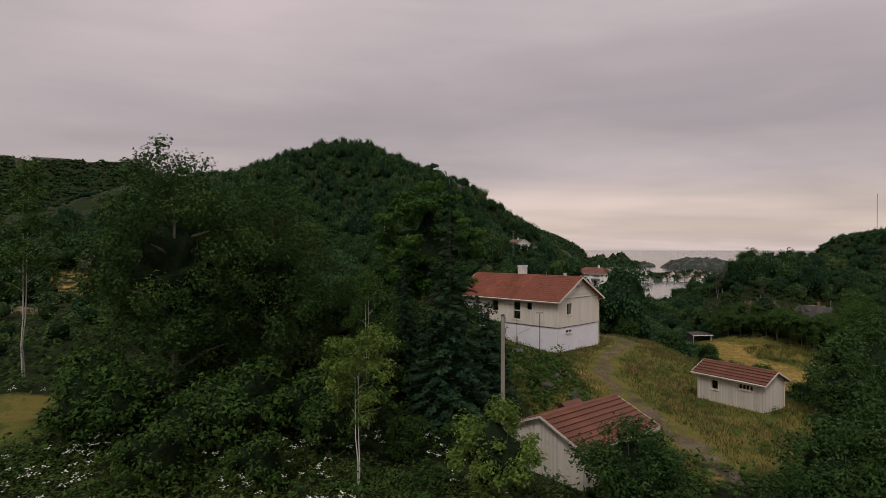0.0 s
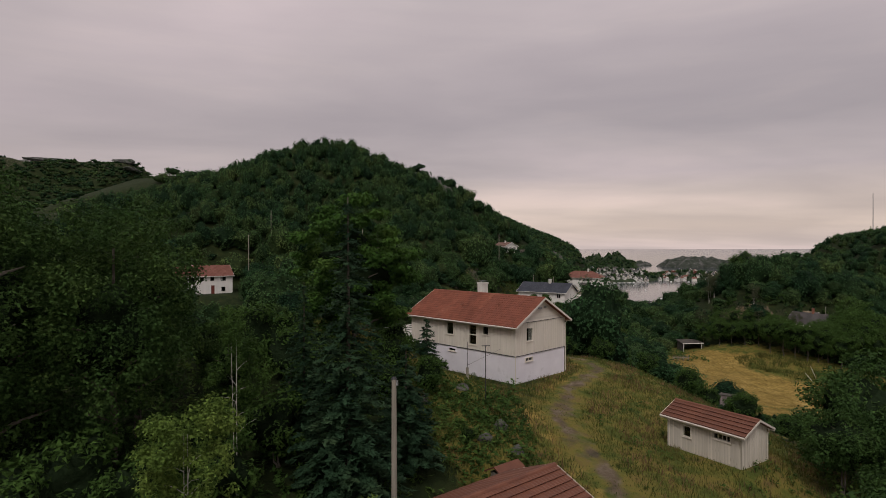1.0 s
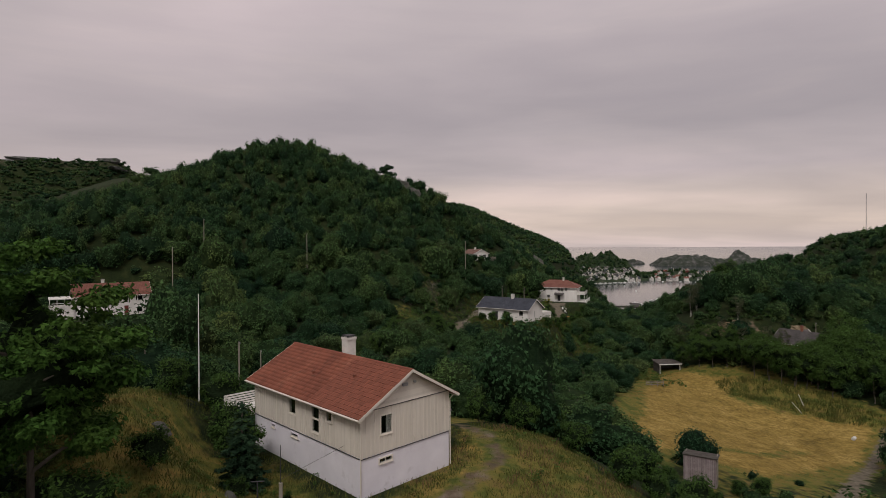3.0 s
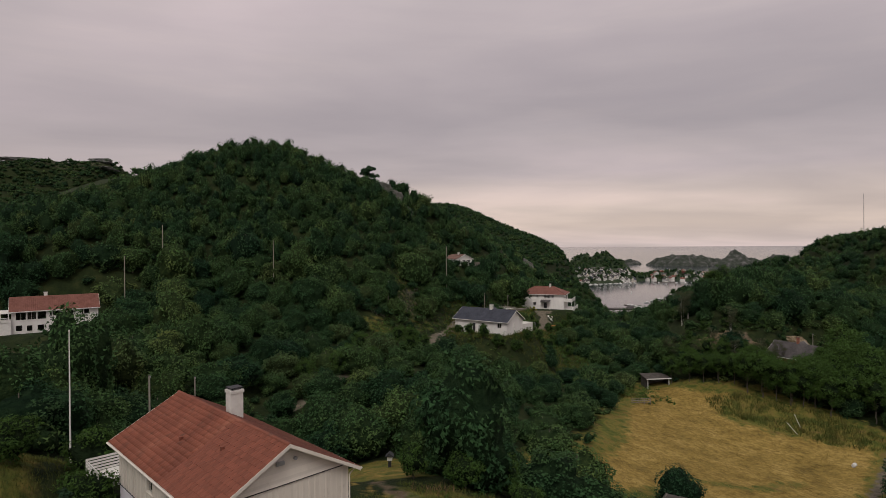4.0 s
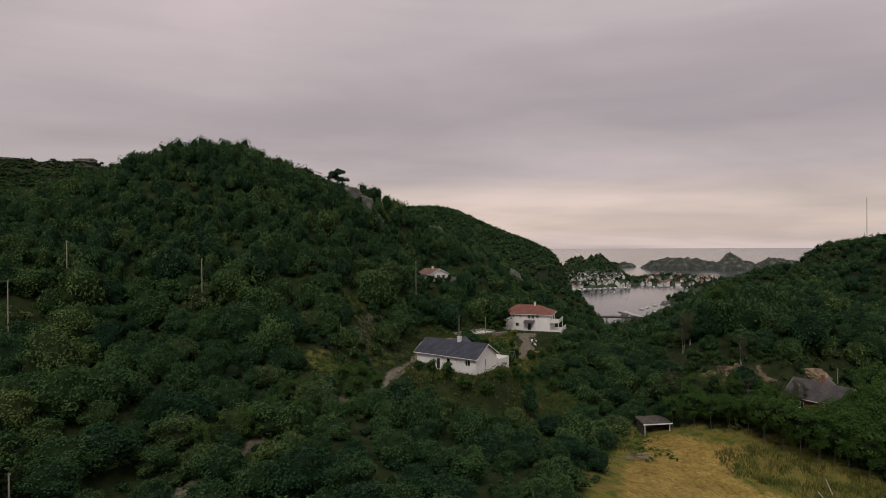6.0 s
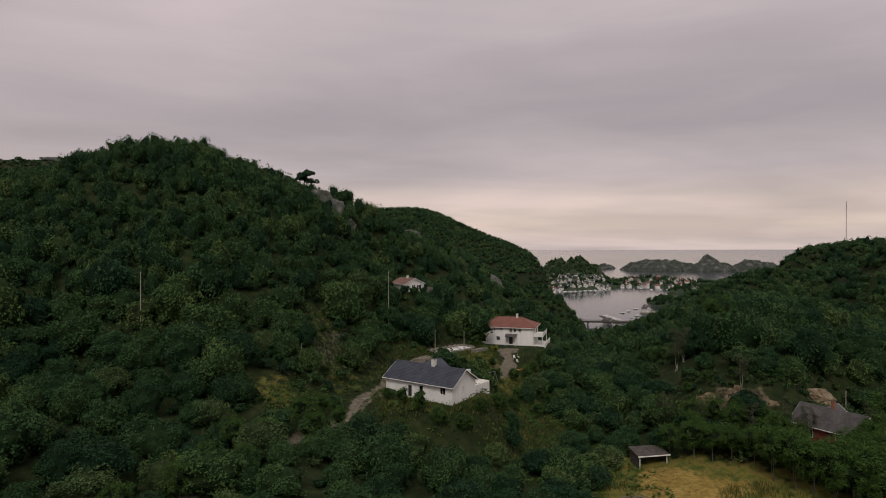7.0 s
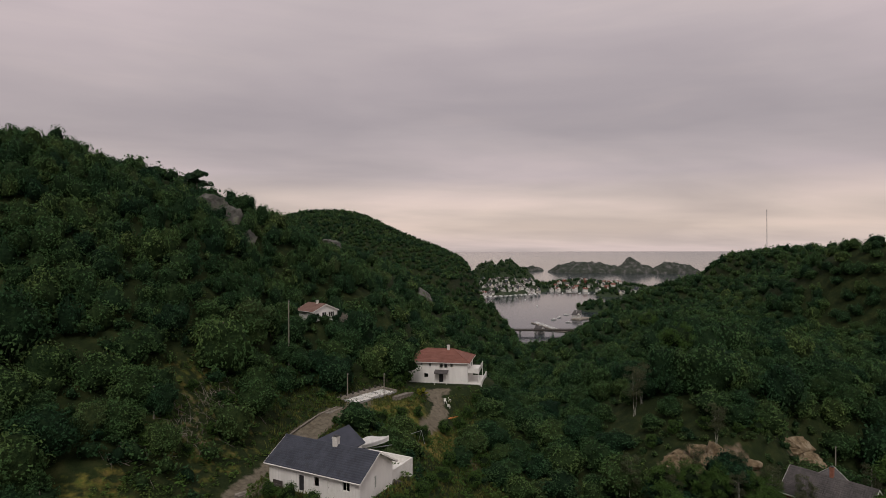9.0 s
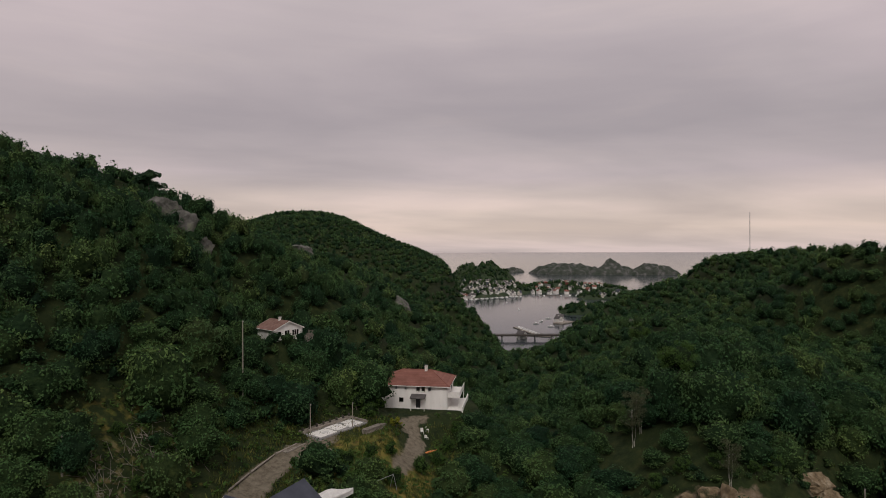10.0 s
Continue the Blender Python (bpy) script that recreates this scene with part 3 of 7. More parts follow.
# ---- shared builders ----
class Solid:
    """Collects boxes, prisms and tubes into one mesh."""

    def __init__(self):
        self.v, self.f = [], []

    def add(self, v, f):
        n = len(self.v)
        self.v += [tuple(p) for p in v]
        self.f += [tuple(n + k for k in q) for q in f]
        return self

    def box(self, x0, x1, y0, y1, z0, z1):
        v = [(x, y, z) for z in (z0, z1) for y in (y0, y1) for x in (x0, x1)]
        return self.add(v, [(0, 2, 3, 1), (4, 5, 7, 6), (0, 1, 5, 4), (2, 6, 7, 3), (0, 4, 6, 2), (1, 3, 7, 5)])

    def prism(self, outline, axis, a, b):
        """Extrudes a 2D outline (the two other axes in order) along axis from a to b."""
        def at(p, c):
            return {"x": (c, p[0], p[1]), "y": (p[0], c, p[1]), "z": (p[0], p[1], c)}[axis]
        n = len(outline)
        v = [at(p, a) for p in outline] + [at(p, b) for p in outline]
        f = [tuple(range(n)), tuple(range(2 * n - 1, n - 1, -1))] + [(k, n + k, n + (k + 1) % n, (k + 1) % n) for k in range(n)]
        return self.add(v, f)

    def tube(self, p0, p1, r0, r1=None, sides=8):
        p0, p1 = Vector(p0), Vector(p1)
        r1 = r0 if r1 is None else r1
        q = (p1 - p0).to_track_quat("Z", "Y")
        v = []
        for p, r in ((p0, r0), (p1, r1)):
            v += [tuple(p + q @ Vector((r * math.cos(2 * math.pi * k / sides), r * math.sin(2 * math.pi * k / sides), 0))) for k in range(sides)]
        f = [(k, (k + 1) % sides, sides + (k + 1) % sides, sides + k) for k in range(sides)]
        f += [tuple(range(sides - 1, -1, -1)), tuple(range(sides, 2 * sides))]
        return self.add(v, f)

    def mesh(self, name, mat, soft_edges=0.0, weld=False):
        me = bpy.data.meshes.new(name)
        me.from_pydata(self.v, [], self.f)
        bm = bmesh.new()
        bm.from_mesh(me)
        if weld:
            bmesh.ops.remove_doubles(bm, verts=bm.verts, dist=0.0005)
            seen = {}
            for q in bm.faces:
                seen.setdefault(tuple(sorted(p.index for p in q.verts)), []).append(q)
            bmesh.ops.delete(bm, geom=[q for k in seen.values() if len(k) > 1 for q in k], context="FACES_ONLY")
        bmesh.ops.recalc_face_normals(bm, faces=bm.faces)
        if soft_edges:
            bmesh.ops.bevel(bm, geom=[e for e in bm.edges if e.is_manifold and e.calc_face_angle(0) > 0.6], offset=soft_edges, segments=1, affect="EDGES", clamp_overlap=True)
        bm.to_mesh(me)
        bm.free()
        me.materials.append(mat)
        return me


def part(name, solid, mat, parent, label="", soft_edges=0.0, weld=False):
    me = solid if isinstance(solid, bpy.types.Mesh) else solid.mesh(name, mat, soft_edges, weld)
    ob = new(name, me)
    ob.parent = parent
    if label:
        ob["label"] = label
    return ob


def thing(name, label, category, m=None, group="", kind=""):
    ob = new(name)
    if m is not None:
        ob.matrix_basis = m
    return tagged(ob, label, category, group, kind)


# ---- foliage ----
def flakes(cent, nrm, size, rng, width=0.6):
    """Leaf sprays of one triangle each, for crowns further off."""
    n = len(cent)
    a = rng.normal(size=(n, 3))
    a -= nrm * (a * nrm).sum(1, keepdims=True)
    a /= np.linalg.norm(a, axis=1, keepdims=True) + 1e-9
    b = np.cross(nrm, a)
    s = size[:, None]
    v = np.stack([cent + a * s, cent - a * s * 0.6 + b * s * width, cent - a * s * 0.6 - b * s * width], 1).reshape(-1, 3)
    return v, np.arange(3 * n).reshape(-1, 3)


def leaves(cent, nrm, size, rng, width=0.5):
    """Folded leaf sprays: two triangles each, lying along random directions square to nrm."""
    n = len(cent)
    a = rng.normal(size=(n, 3))
    a -= nrm * (a * nrm).sum(1, keepdims=True)
    a /= np.linalg.norm(a, axis=1, keepdims=True) + 1e-9
    b = np.cross(nrm, a)
    s = size[:, None]
    k = (width * (0.7 + 0.6 * rng.random(n)))[:, None]
    v = np.stack([cent - a * s, cent + b * s * k - nrm * s * 0.22, cent + a * s - nrm * s * 0.15, cent - b * s * k - nrm * s * 0.22], 1).reshape(-1, 3)
    o = 4 * np.arange(n)[:, None]
    return v, np.concatenate([o + [0, 1, 2], o + [0, 2, 3]], 0)


def join(meshes):
    vs, fs, n = [], [], 0
    for v, f in meshes:
        vs.append(v)
        fs.append(f + n)
        n += len(v)
    return np.concatenate(vs), np.concatenate(fs)


def reach_of(d, c, r, least):
    """How far the outermost clump reaches along each direction d from the crown's middle."""
    b = d @ c.T
    q = b * b - ((c * c).sum(1) - r * r)[None]
    t = np.where(q > 0, b + np.sqrt(np.maximum(q, 0)), 0).max(1)
    return np.maximum(t, least)


def crown(rng, lobes, count, size, radius=1.0, tall=1.0, width=0.6, lobe=(0.3, 0.46), fine=2, core=0.84, deep=0.88, squat=1.0, low=-0.5, open_=0.4, out=(0.45, 0.33), up=0.2, least_=0.28, even=0.0):
    """A crown about the origin: uneven clumps set through an ellipsoid, a dense lumpy inside and loose leaves all over it."""
    u = rng.normal(size=(lobes, 3))
    u /= np.linalg.norm(u, axis=1, keepdims=True)
    u[:, 2] = u[:, 2] * 0.92 + 0.1
    form = np.array([radius, radius, tall])
    c = u * form * (out[0] + out[1] * rng.random((lobes, 1)) ** 0.6)
    r = radius * (lobe[0] + (lobe[1] - lobe[0]) * rng.random(lobes) ** 1.4)
    meshes = []
    if core:
        bm = bmesh.new()
        bmesh.ops.create_icosphere(bm, subdivisions=fine, radius=1.0)
        d = np.array([p.co for p in bm.verts])
        f = np.array([[p.index for p in q.verts] for q in bm.faces])
        bm.free()
        least = least_ / np.linalg.norm(d / form, axis=1)
        t = reach_of(d, c, r, least) * core * (0.86 + 0.2 * rng.random(len(d)))
        meshes.append((d * t[:, None], f))
    k = rng.choice(lobes, count * 5, p=r ** 2 / (r ** 2).sum())
    d = rng.normal(size=(len(k), 3))
    d /= np.linalg.norm(d, axis=1, keepdims=True)
    pos = c[k] + d * r[k][:, None] * np.array([1, 1, squat]) * (1.12 - open_ * rng.random((len(k), 1)))
    far = np.linalg.norm(pos, axis=1)
    to = pos / far[:, None]
    ok = np.zeros(len(k), bool)
    for a in range(0, len(k), 20000):
        s_ = slice(a, a + 20000)
        ok[s_] = far[s_] > deep * reach_of(to[s_], c, r, 0.0)
    ok &= pos[:, 2] / tall > low
    pos, d, to = pos[ok][:count], d[ok][:count], to[ok][:count]
    n = len(pos)
    nn = (d * (1 - even) + to * even) * (0.65 + 0.3 * even) + np.array([0, 0, up]) + rng.normal(size=(n, 3)) * (0.42 - 0.2 * even)
    nn /= np.linalg.norm(nn, axis=1, keepdims=True)
    meshes.append(flakes(pos, nn, size * (0.55 + 0.9 * rng.random(n)), rng, width))
    return join(meshes)


def fir_crown(rng, tiers, per, radius, tall, size):
    """Drooping whorls of flat sprays, wide below and narrow above."""
    out = []
    for k in range(tiers):
        h = k / tiers
        rr = radius * (1 - h) ** 0.85 + 0.12
        arms = max(5, int(9 * (1 - h) + 5))
        for a in range(arms):
            th = 2 * math.pi * (a + rng.random()) / arms
            n = max(4, int(per * (0.3 + 0.7 * (1 - h))))
            s = rng.random(n) ** 0.7
            ln = rr * (0.75 + 0.4 * rng.random())
            side = rng.normal(size=n) * 0.16 * ln * (1.15 - s)
            droop = -0.32 * ln * s ** 1.5 + 0.10 * ln * s ** 4
            p = np.stack([np.cos(th) * ln * s - np.sin(th) * side, np.sin(th) * ln * s + np.cos(th) * side, tall * (h + 0.8 / tiers * rng.random()) + droop + rng.normal(size=n) * 0.05], 1)
            nn = np.stack([np.cos(th) * 0.35 + rng.normal(size=n) * 0.2, np.sin(th) * 0.35 + rng.normal(size=n) * 0.2, np.ones(n)], 1)
            nn /= np.linalg.norm(nn, axis=1, keepdims=True)
            out.append(leaves(p, nn, size * (0.6 + 0.7 * rng.random(n)) * (1 - 0.45 * h), rng, 0.35))
    return join(out)


TINTS = []


def place_many(proto, pos, scale, spin):
    v, f = proto
    TINTS.append(np.repeat(rng.random(len(pos)).astype(np.float32), len(v)))
    c, s = np.cos(spin)[:, None], np.sin(spin)[:, None]
    x, y, z = (v[None, :, k] * scale[:, None, k] for k in range(3))
    w = np.stack([x * c - y * s + pos[:, 0:1], x * s + y * c + pos[:, 1:2], z + pos[:, 2:3]], -1)
    ff = f[None] + (np.arange(len(pos)) * len(v))[:, None, None]
    return w.reshape(-1, 3), ff.reshape(-1, 3)


def stem(pts, radii, sides=7):
    s = Solid()
    for a, b, ra, rb in zip(pts, pts[1:], radii, radii[1:]):
        s.tube(a, b, ra, rb, sides)
    return s


# ---- houses: x across the gable, y along the ridge, the near corner at the origin ----
def panel(u0, u1, z0, z1, holes):
    """Rectangles that fill a wall round its holes."""
    us = sorted({u0, u1, *(min(max(h[k], u0), u1) for h in holes for k in (0, 1))})
    zs = sorted({z0, z1, *(min(max(h[k], z0), z1) for h in holes for k in (2, 3))})
    return [(a, b, c, d) for a, b in zip(us, us[1:]) for c, d in zip(zs, zs[1:])
            if not any(h[0] < (a + b) / 2 < h[1] and h[2] < (c + d) / 2 < h[3] for h in holes)]


def on_wall(wall, W, L, u, v, z):
    """A point u along the wall, v outwards from its face."""
    return {"front": (u, -v, z), "back": (u, L + v, z), "left": (-v, u, z), "right": (W + v, u, z)}[wall]


def wall_box(s, wall, W, L, u0, u1, v0, v1, z0, z1):
    a, b = on_wall(wall, W, L, u0, v0, z0), on_wall(wall, W, L, u1, v1, z1)
    return s.box(min(a[0], b[0]), max(a[0], b[0]), min(a[1], b[1]), max(a[1], b[1]), z0, z1)


def window(parent, wall, W, L, u0, u1, z0, z1, bars=0, trim=TRIM, curtain=False, rail=False, case=None):
    """Casing with a sill, frame bars and a pane set back in the opening."""
    s = Solid()
    c = 0.05
    wall_box(s, wall, W, L, u0 - c, u0 + 0.02, -0.06, 0.045, z0 - c, z1 + c)
    wall_box(s, wall, W, L, u1 - 0.02, u1 + c, -0.06, 0.045, z0 - c, z1 + c)
    wall_box(s, wall, W, L, u0 + 0.02, u1 - 0.02, -0.06, 0.045, z1 - 0.02, z1 + c)
    for k in range(bars):
        u = u0 + (u1 - u0) * (k + 1) / (bars + 1)
        wall_box(s, wall, W, L, u - 0.03, u + 0.03, -0.06, 0.0, z0, z1 - 0.02)
    if rail:
        wall_box(s, wall, W, L, u0 + 0.02, u1 - 0.02, -0.06, 0.02, (z0 + z1) / 2 - 0.05, (z0 + z1) / 2 + 0.05)
    w = part("window", s, case or trim, parent)
    sill = Solid()
    wall_box(sill, wall, W, L, u0 - c - 0.02, u1 + c + 0.02, -0.06, 0.08, z0 - c - 0.03, z0 - c)
    wall_box(sill, wall, W, L, u0 + 0.02, u1 - 0.02, -0.06, 0.04, z0 - c, z0 + 0.02)
    part("sill", sill, trim, w)
    p = Solid()
    wall_box(p, wall, W, L, u0, u1, -0.075, -0.062, z0, z1)
    part("pane", p, GLASS, w, "dark window glass")
    if curtain:
        cu = Solid()
        n = 7
        wid = (u1 - u0) * 0.42
        for k in range(n):
            wall_box(cu, wall, W, L, u1 - wid + wid * k / n, u1 - wid + wid * (k + 0.8) / n, -0.17 - 0.03 * (k % 2), -0.14 - 0.03 * (k % 2), z0, z1)
        part("curtain", cu, CURTAIN, w, "white curtain drawn to one side")
    return w


TILE = Solid()
_prof = [(0, 0.0), (0.05, 0.035), (0.11, 0.045), (0.17, 0.03), (0.22, 0.0), (0.30, 0.0)]
TILE.add([(u, v, z + (0.045 if v == 0 else 0.012)) for v in (0, 0.385) for u, z in _prof] + [(u, 0, 0.0) for u, z in _prof],
         [(k, k + 1, k + 7, k + 6) for k in range(5)] + [(12 + k, 13 + k, k + 1, k) for k in range(5)])
TILE_V = np.array(TILE.v)
TILE_F = np.array([[q[0], q[k], q[k + 1]] for q in TILE.f for k in (1, 2)])


def slope_frame(side, W, L, hw, hr, oe, og):
    k = (hr - hw) / (W / 2)
    p = math.atan(k)
    c, s = math.cos(p), math.sin(p)
    if side == "left":
        m = Matrix(((0, c, -s, -oe), (-1, 0, 0, L + og), (0, s, c, hw - k * oe), (0, 0, 0, 1)))
    else:
        m = Matrix(((0, -c, s, W + oe), (1, 0, 0, -og), (0, s, c, hw - k * oe), (0, 0, 0, 1)))
    return m, (W / 2 + oe) / c, L + 2 * og


def roof_tiles(roof, m, up, wide, mat, single=None, course=0.345, tile_w=0.3, seam=None):
    """Courses of tiles on a slope. single: tiles between these bounds along the eave are pieces of their own, the rest one mesh."""
    rows, cols = int(up / course), int(wide / tile_w)
    sc_u, sc_v = wide / (cols * tile_w), up / (rows * course)
    me = None
    vs, fs = [], []
    r_ = np.random.default_rng(3)
    made = 0
    for r in range(rows):
        for c in range(cols):
            u, v = c * tile_w * sc_u, r * course * sc_v
            dz = 0.004 * r_.standard_normal()
            if single and single[0] <= u < single[1] and made < 300:
                if me is None:
                    me = bpy.data.meshes.new("tile")
                    me.from_pydata([(a * sc_u, b * sc_v, z) for a, b, z in TILE.v], [], TILE.f)
                    me.materials.append(mat)
                ob = new("tile", me)
                ob.parent = roof
                ob.matrix_basis = m @ Matrix.Translation((u, v, 0.012 + dz))
                made += 1
            else:
                vs.append(TILE_V * [sc_u, sc_v, 1] + [u, v, 0.012 + dz])
                fs.append(TILE_F)
    v, f = join(list(zip(vs, fs)))
    mm = np.array(m)
    v = v @ mm[:3, :3].T + mm[:3, 3]
    ob = part("tiles", mesh_of("tiles", v, f, TILE_RED_SHEET if mat is TILE_RED else mat), mat, roof)
    tagged(ob, kind="stuff")


def roof_sheets(roof, m, up, wide, mat, course=0.4):
    """Pressed roofing in long stepped courses, each a piece of its own."""
    rows = round(up / course)
    course = up / rows
    n = max(6, int(wide / 0.11))
    n += n % 2
    v, f = [], []
    for k in range(n + 1):
        z = 0.022 if k % 2 else 0.0
        u = wide * k / n
        v += [(u, 0.03, 0.012), (u, 0, z + 0.075), (u, course + 0.02, z + 0.012)]
    for k in range(n):
        a = 3 * k
        f += [(a, a + 3, a + 4, a + 1), (a + 1, a + 4, a + 5, a + 2)]
    me = bpy.data.meshes.new("roof_course")
    me.from_pydata(v, [], f)
    me.materials.append(mat)
    for r in range(rows):
        ob = new("roof_course", me)
        ob.parent = roof
        ob.matrix_basis = m @ Matrix.Translation((0, r * course, 0.0))


def gable_house(name, label, x, y, z0, ang, W, L, hw, hr, oe=0.5, og=0.5, foot=0.0, foot_mat=RENDER_LILAC, wall_mat=BOARD_CREAM, holes=(), roof_mat=TILE_RED,
                roof_style="tiles", single=None, boards=0.35, board_walls=("front", "left"), gable_siding=False, base_drop=1.0, category="house", trim=TRIM, gutter=True, barge=0.2, proud=0.026):
    h = thing(name, label, category, pose(x, y, z0, 0, 0, ang - 90))
    th = 0.2
    # added solid block: its near-black colour stands in for the unlit rooms
    part("interior", Solid().box(0.55, W - 0.55, 0.55, L - 0.55, -0.3, hw - 0.1), ROOM_SHADE, h, "near-black block painted as room shade behind the windows")
    by = {w: [q for q in holes if q[0] == w] for w in ("front", "back", "left", "right")}
    k = (hr - hw) / (W / 2)
    for wall in ("front", "left", "back", "right"):
        u0, u1 = (0, W) if wall in ("front", "back") else (th, L - th)
        hs = [q[1:5] for q in by[wall]]
        if foot:
            s = Solid()
            for a, b, c, d in panel(u0, u1, -base_drop, foot, hs):
                wall_box(s, wall, W, L, a, b, -th, -0.03, c, d)
            part("foundation_wall", s, foot_mat, h, "pale painted masonry foundation", weld=True)
        s = Solid()
        for a, b, c, d in panel(u0, u1, foot if foot else -base_drop, hw, hs):
            wall_box(s, wall, W, L, a, b, -th, 0.0, c, d)
        if wall in ("front", "back"):
            tri = [(0, hw), (W, hw), (W / 2, hr - 0.02)]
            s.prism(tri, "y", 0 if wall == "front" else L - th, th if wall == "front" else L)
        wo = part("wall", s, wall_mat, h, weld=True)
        if wall in board_walls:
            lo = (foot - 0.06) if foot else 0.05
            n = int((W if wall in ("front", "back") else L) / boards)
            width = W if wall in ("front", "back") else L
            cache = {}
            for q in range(n + 1):
                u = 0.05 + q * (width - 0.1) / n
                top = hw - 0.02 if (gable_siding or wall in ("left", "right")) else hw + k * min(u, W - u) - 0.06
                cuts = sorted((g_[2] - 0.1, g_[3] + 0.1) for g_ in hs if g_[0] - 0.12 < u < g_[1] + 0.12)
                spans, c0 = [], lo
                for c1, c2 in cuts:
                    if c1 > c0 + 0.1:
                        spans.append((c0, c1))
                    c0 = max(c0, c2)
                if top > c0 + 0.1:
                    spans.append((c0, top))
                for a, b in spans:
                    key = (round(b - a, 2))
                    if key not in cache:
                        bs = Solid()
                        if wall in ("front", "back"):
                            bs.box(-0.055, 0.055, -proud, -0.002, 0, key)
                        else:
                            bs.box(-proud, -0.002, -0.055, 0.055, 0, key)
                        cache[key] = bs.mesh("board", wall_mat)
                    ob = new("board", cache[key])
                    ob.parent = wo
                    ob.location = on_wall(wall, W, L, u, 0 if wall in ("front", "left") else proud + 0.002, a)
            if gable_siding and wall == "front":
                z = hw + 0.02
                while z < hr - 0.3:
                    half = (hr - z) / k - 0.18
                    bs = Solid()
                    bs.add([(W / 2 - half, -0.004, z), (W / 2 + half, -0.004, z), (W / 2 + half - 0.15 / k * 0, -0.03, z), (W / 2 - half, -0.03, z),
                            (W / 2 - half + 0.16 / k, -0.004, z + 0.16), (W / 2 + half - 0.16 / k, -0.004, z + 0.16), (W / 2 + half - 0.16 / k, -0.012, z + 0.16), (W / 2 - half + 0.16 / k, -0.012, z + 0.16)],
                           [(0, 1, 2, 3), (4, 5, 6, 7), (2, 3, 7, 6), (0, 4, 7, 3), (1, 2, 6, 5), (0, 1, 5, 4)])
                    part("board", bs, wall_mat, wo)
                    z += 0.17
                part("ledge", Solid().box(-0.02, W + 0.02, -0.06, 0, hw - 0.02, hw + 0.01), DARK, wo, "dark weather ledge under the gable")
        if foot:
            s = Solid()
            wall_box(s, wall, W, L, (0 if wall in ("left", "right") else -0.03), (L if wall in ("left", "right") else W + 0.03), 0.0, 0.04, foot - 0.085, foot - 0.045)
            part("drip_board", s, DARK, h, "dark drip board above the foundation")
        for q in by[wall]:
            if q[5] == "window":
                window(h, wall, W, L, *q[1:5], trim=trim, **(q[6] if len(q) > 6 else {}))
            elif q[5] == "door":
                s = Solid()
                wall_box(s, wall, W, L, q[1], q[2], -0.12, -0.05, q[3], q[4])
                d = part("door", s, q[6] if len(q) > 6 else trim, h)
                s = Solid()
                wall_box(s, wall, W, L, q[2] - 0.16, q[2] - 0.08, -0.05, 0.02, q[3] + 0.95, q[3] + 1.0)
                part("handle", s, DARK, d)
                s = Solid()
                wall_box(s, wall, W, L, q[1] - 0.1, q[1], -0.05, 0.03, q[3], q[4] + 0.1)
                wall_box(s, wall, W, L, q[2], q[2] + 0.1, -0.05, 0.03, q[3], q[4] + 0.1)
                wall_box(s, wall, W, L, q[1], q[2], -0.05, 0.03, q[4], q[4] + 0.1)
                part("door_frame", s, trim, h)
    # roof: deck, tiles or sheets, ridge, bargeboards, fascia and gutters
    deck = Solid()
    e = hw - k * oe
    deck.prism([(-oe, e - 0.09), (W / 2, hr - 0.09), (W + oe, e - 0.09), (W + oe, e), (W / 2, hr), (-oe, e)], "y", -og, L + og)
    roof = part("roof", deck, roof_mat if roof_mat is not TILE_RED else TILE_RED_SHEET, h)
    for side in ("left", "right"):
        m, up, wide = slope_frame(side, W, L, hw, hr, oe, og)
        if roof_style == "tiles":
            roof_tiles(roof, m, up, wide, roof_mat, single if side == "left" else None)
        else:
            roof_sheets(roof, m, up, wide, roof_mat)
    n = int((L + 2 * og) / 0.4) if roof_mat is TILE_RED else 1
    for q in range(n):
        a, b = -og + (L + 2 * og) * q / n, -og + (L + 2 * og) * (q + 1) / n + (0.03 if n > 1 else 0)
        cap = Solid().prism([(W / 2 - 0.15, hr + 0.0), (W / 2 - 0.1, hr + 0.075), (W / 2, hr + 0.11), (W / 2 + 0.1, hr + 0.075), (W / 2 + 0.15, hr + 0.0)], "y", a, b)
        part("ridge_tile" if n > 1 else "ridge_cap", cap, TILE_RED_SHEET if roof_mat is TILE_RED else roof_mat, roof)
    for ye in (-og - 0.03, L + og):
        for sgn in (0, 1):
            pts_ = [(-oe - 0.02, e + 0.06 - barge), (W / 2, hr + 0.06 - barge), (W / 2, hr + 0.06), (-oe - 0.02, e + 0.06)]
            if sgn:
                pts_ = [(W - a, b) for a, b in pts_]
            part("bargeboard", Solid().prism(pts_, "y", ye, ye + 0.03), trim, roof, "white painted bargeboard")
    for sgn in (0, 1):
        xo = (-oe - 0.03, -oe) if not sgn else (W + oe, W + oe + 0.03)
        part("fascia", Solid().box(*xo, -og, L + og, e - 0.17, e + 0.01), trim, roof)
        if gutter:
            xg = -oe - 0.09 if not sgn else W + oe + 0.09
            part("gutter", Solid().tube((xg, -og, e - 0.03), (xg, L + og, e - 0.03), 0.06, 0.06, 8), trim, h, "white rain gutter")
            xc = -0.07 if not sgn else W + 0.07
            sp = Solid().tube((xg, 0.02, e - 0.06), (xc, -0.04, e - 0.35), 0.04).tube((xc, -0.04, e - 0.35), (xc, -0.04, 0.05), 0.04)
            part("downpipe", sp, trim, h, "white downpipe at the corner")
    return h


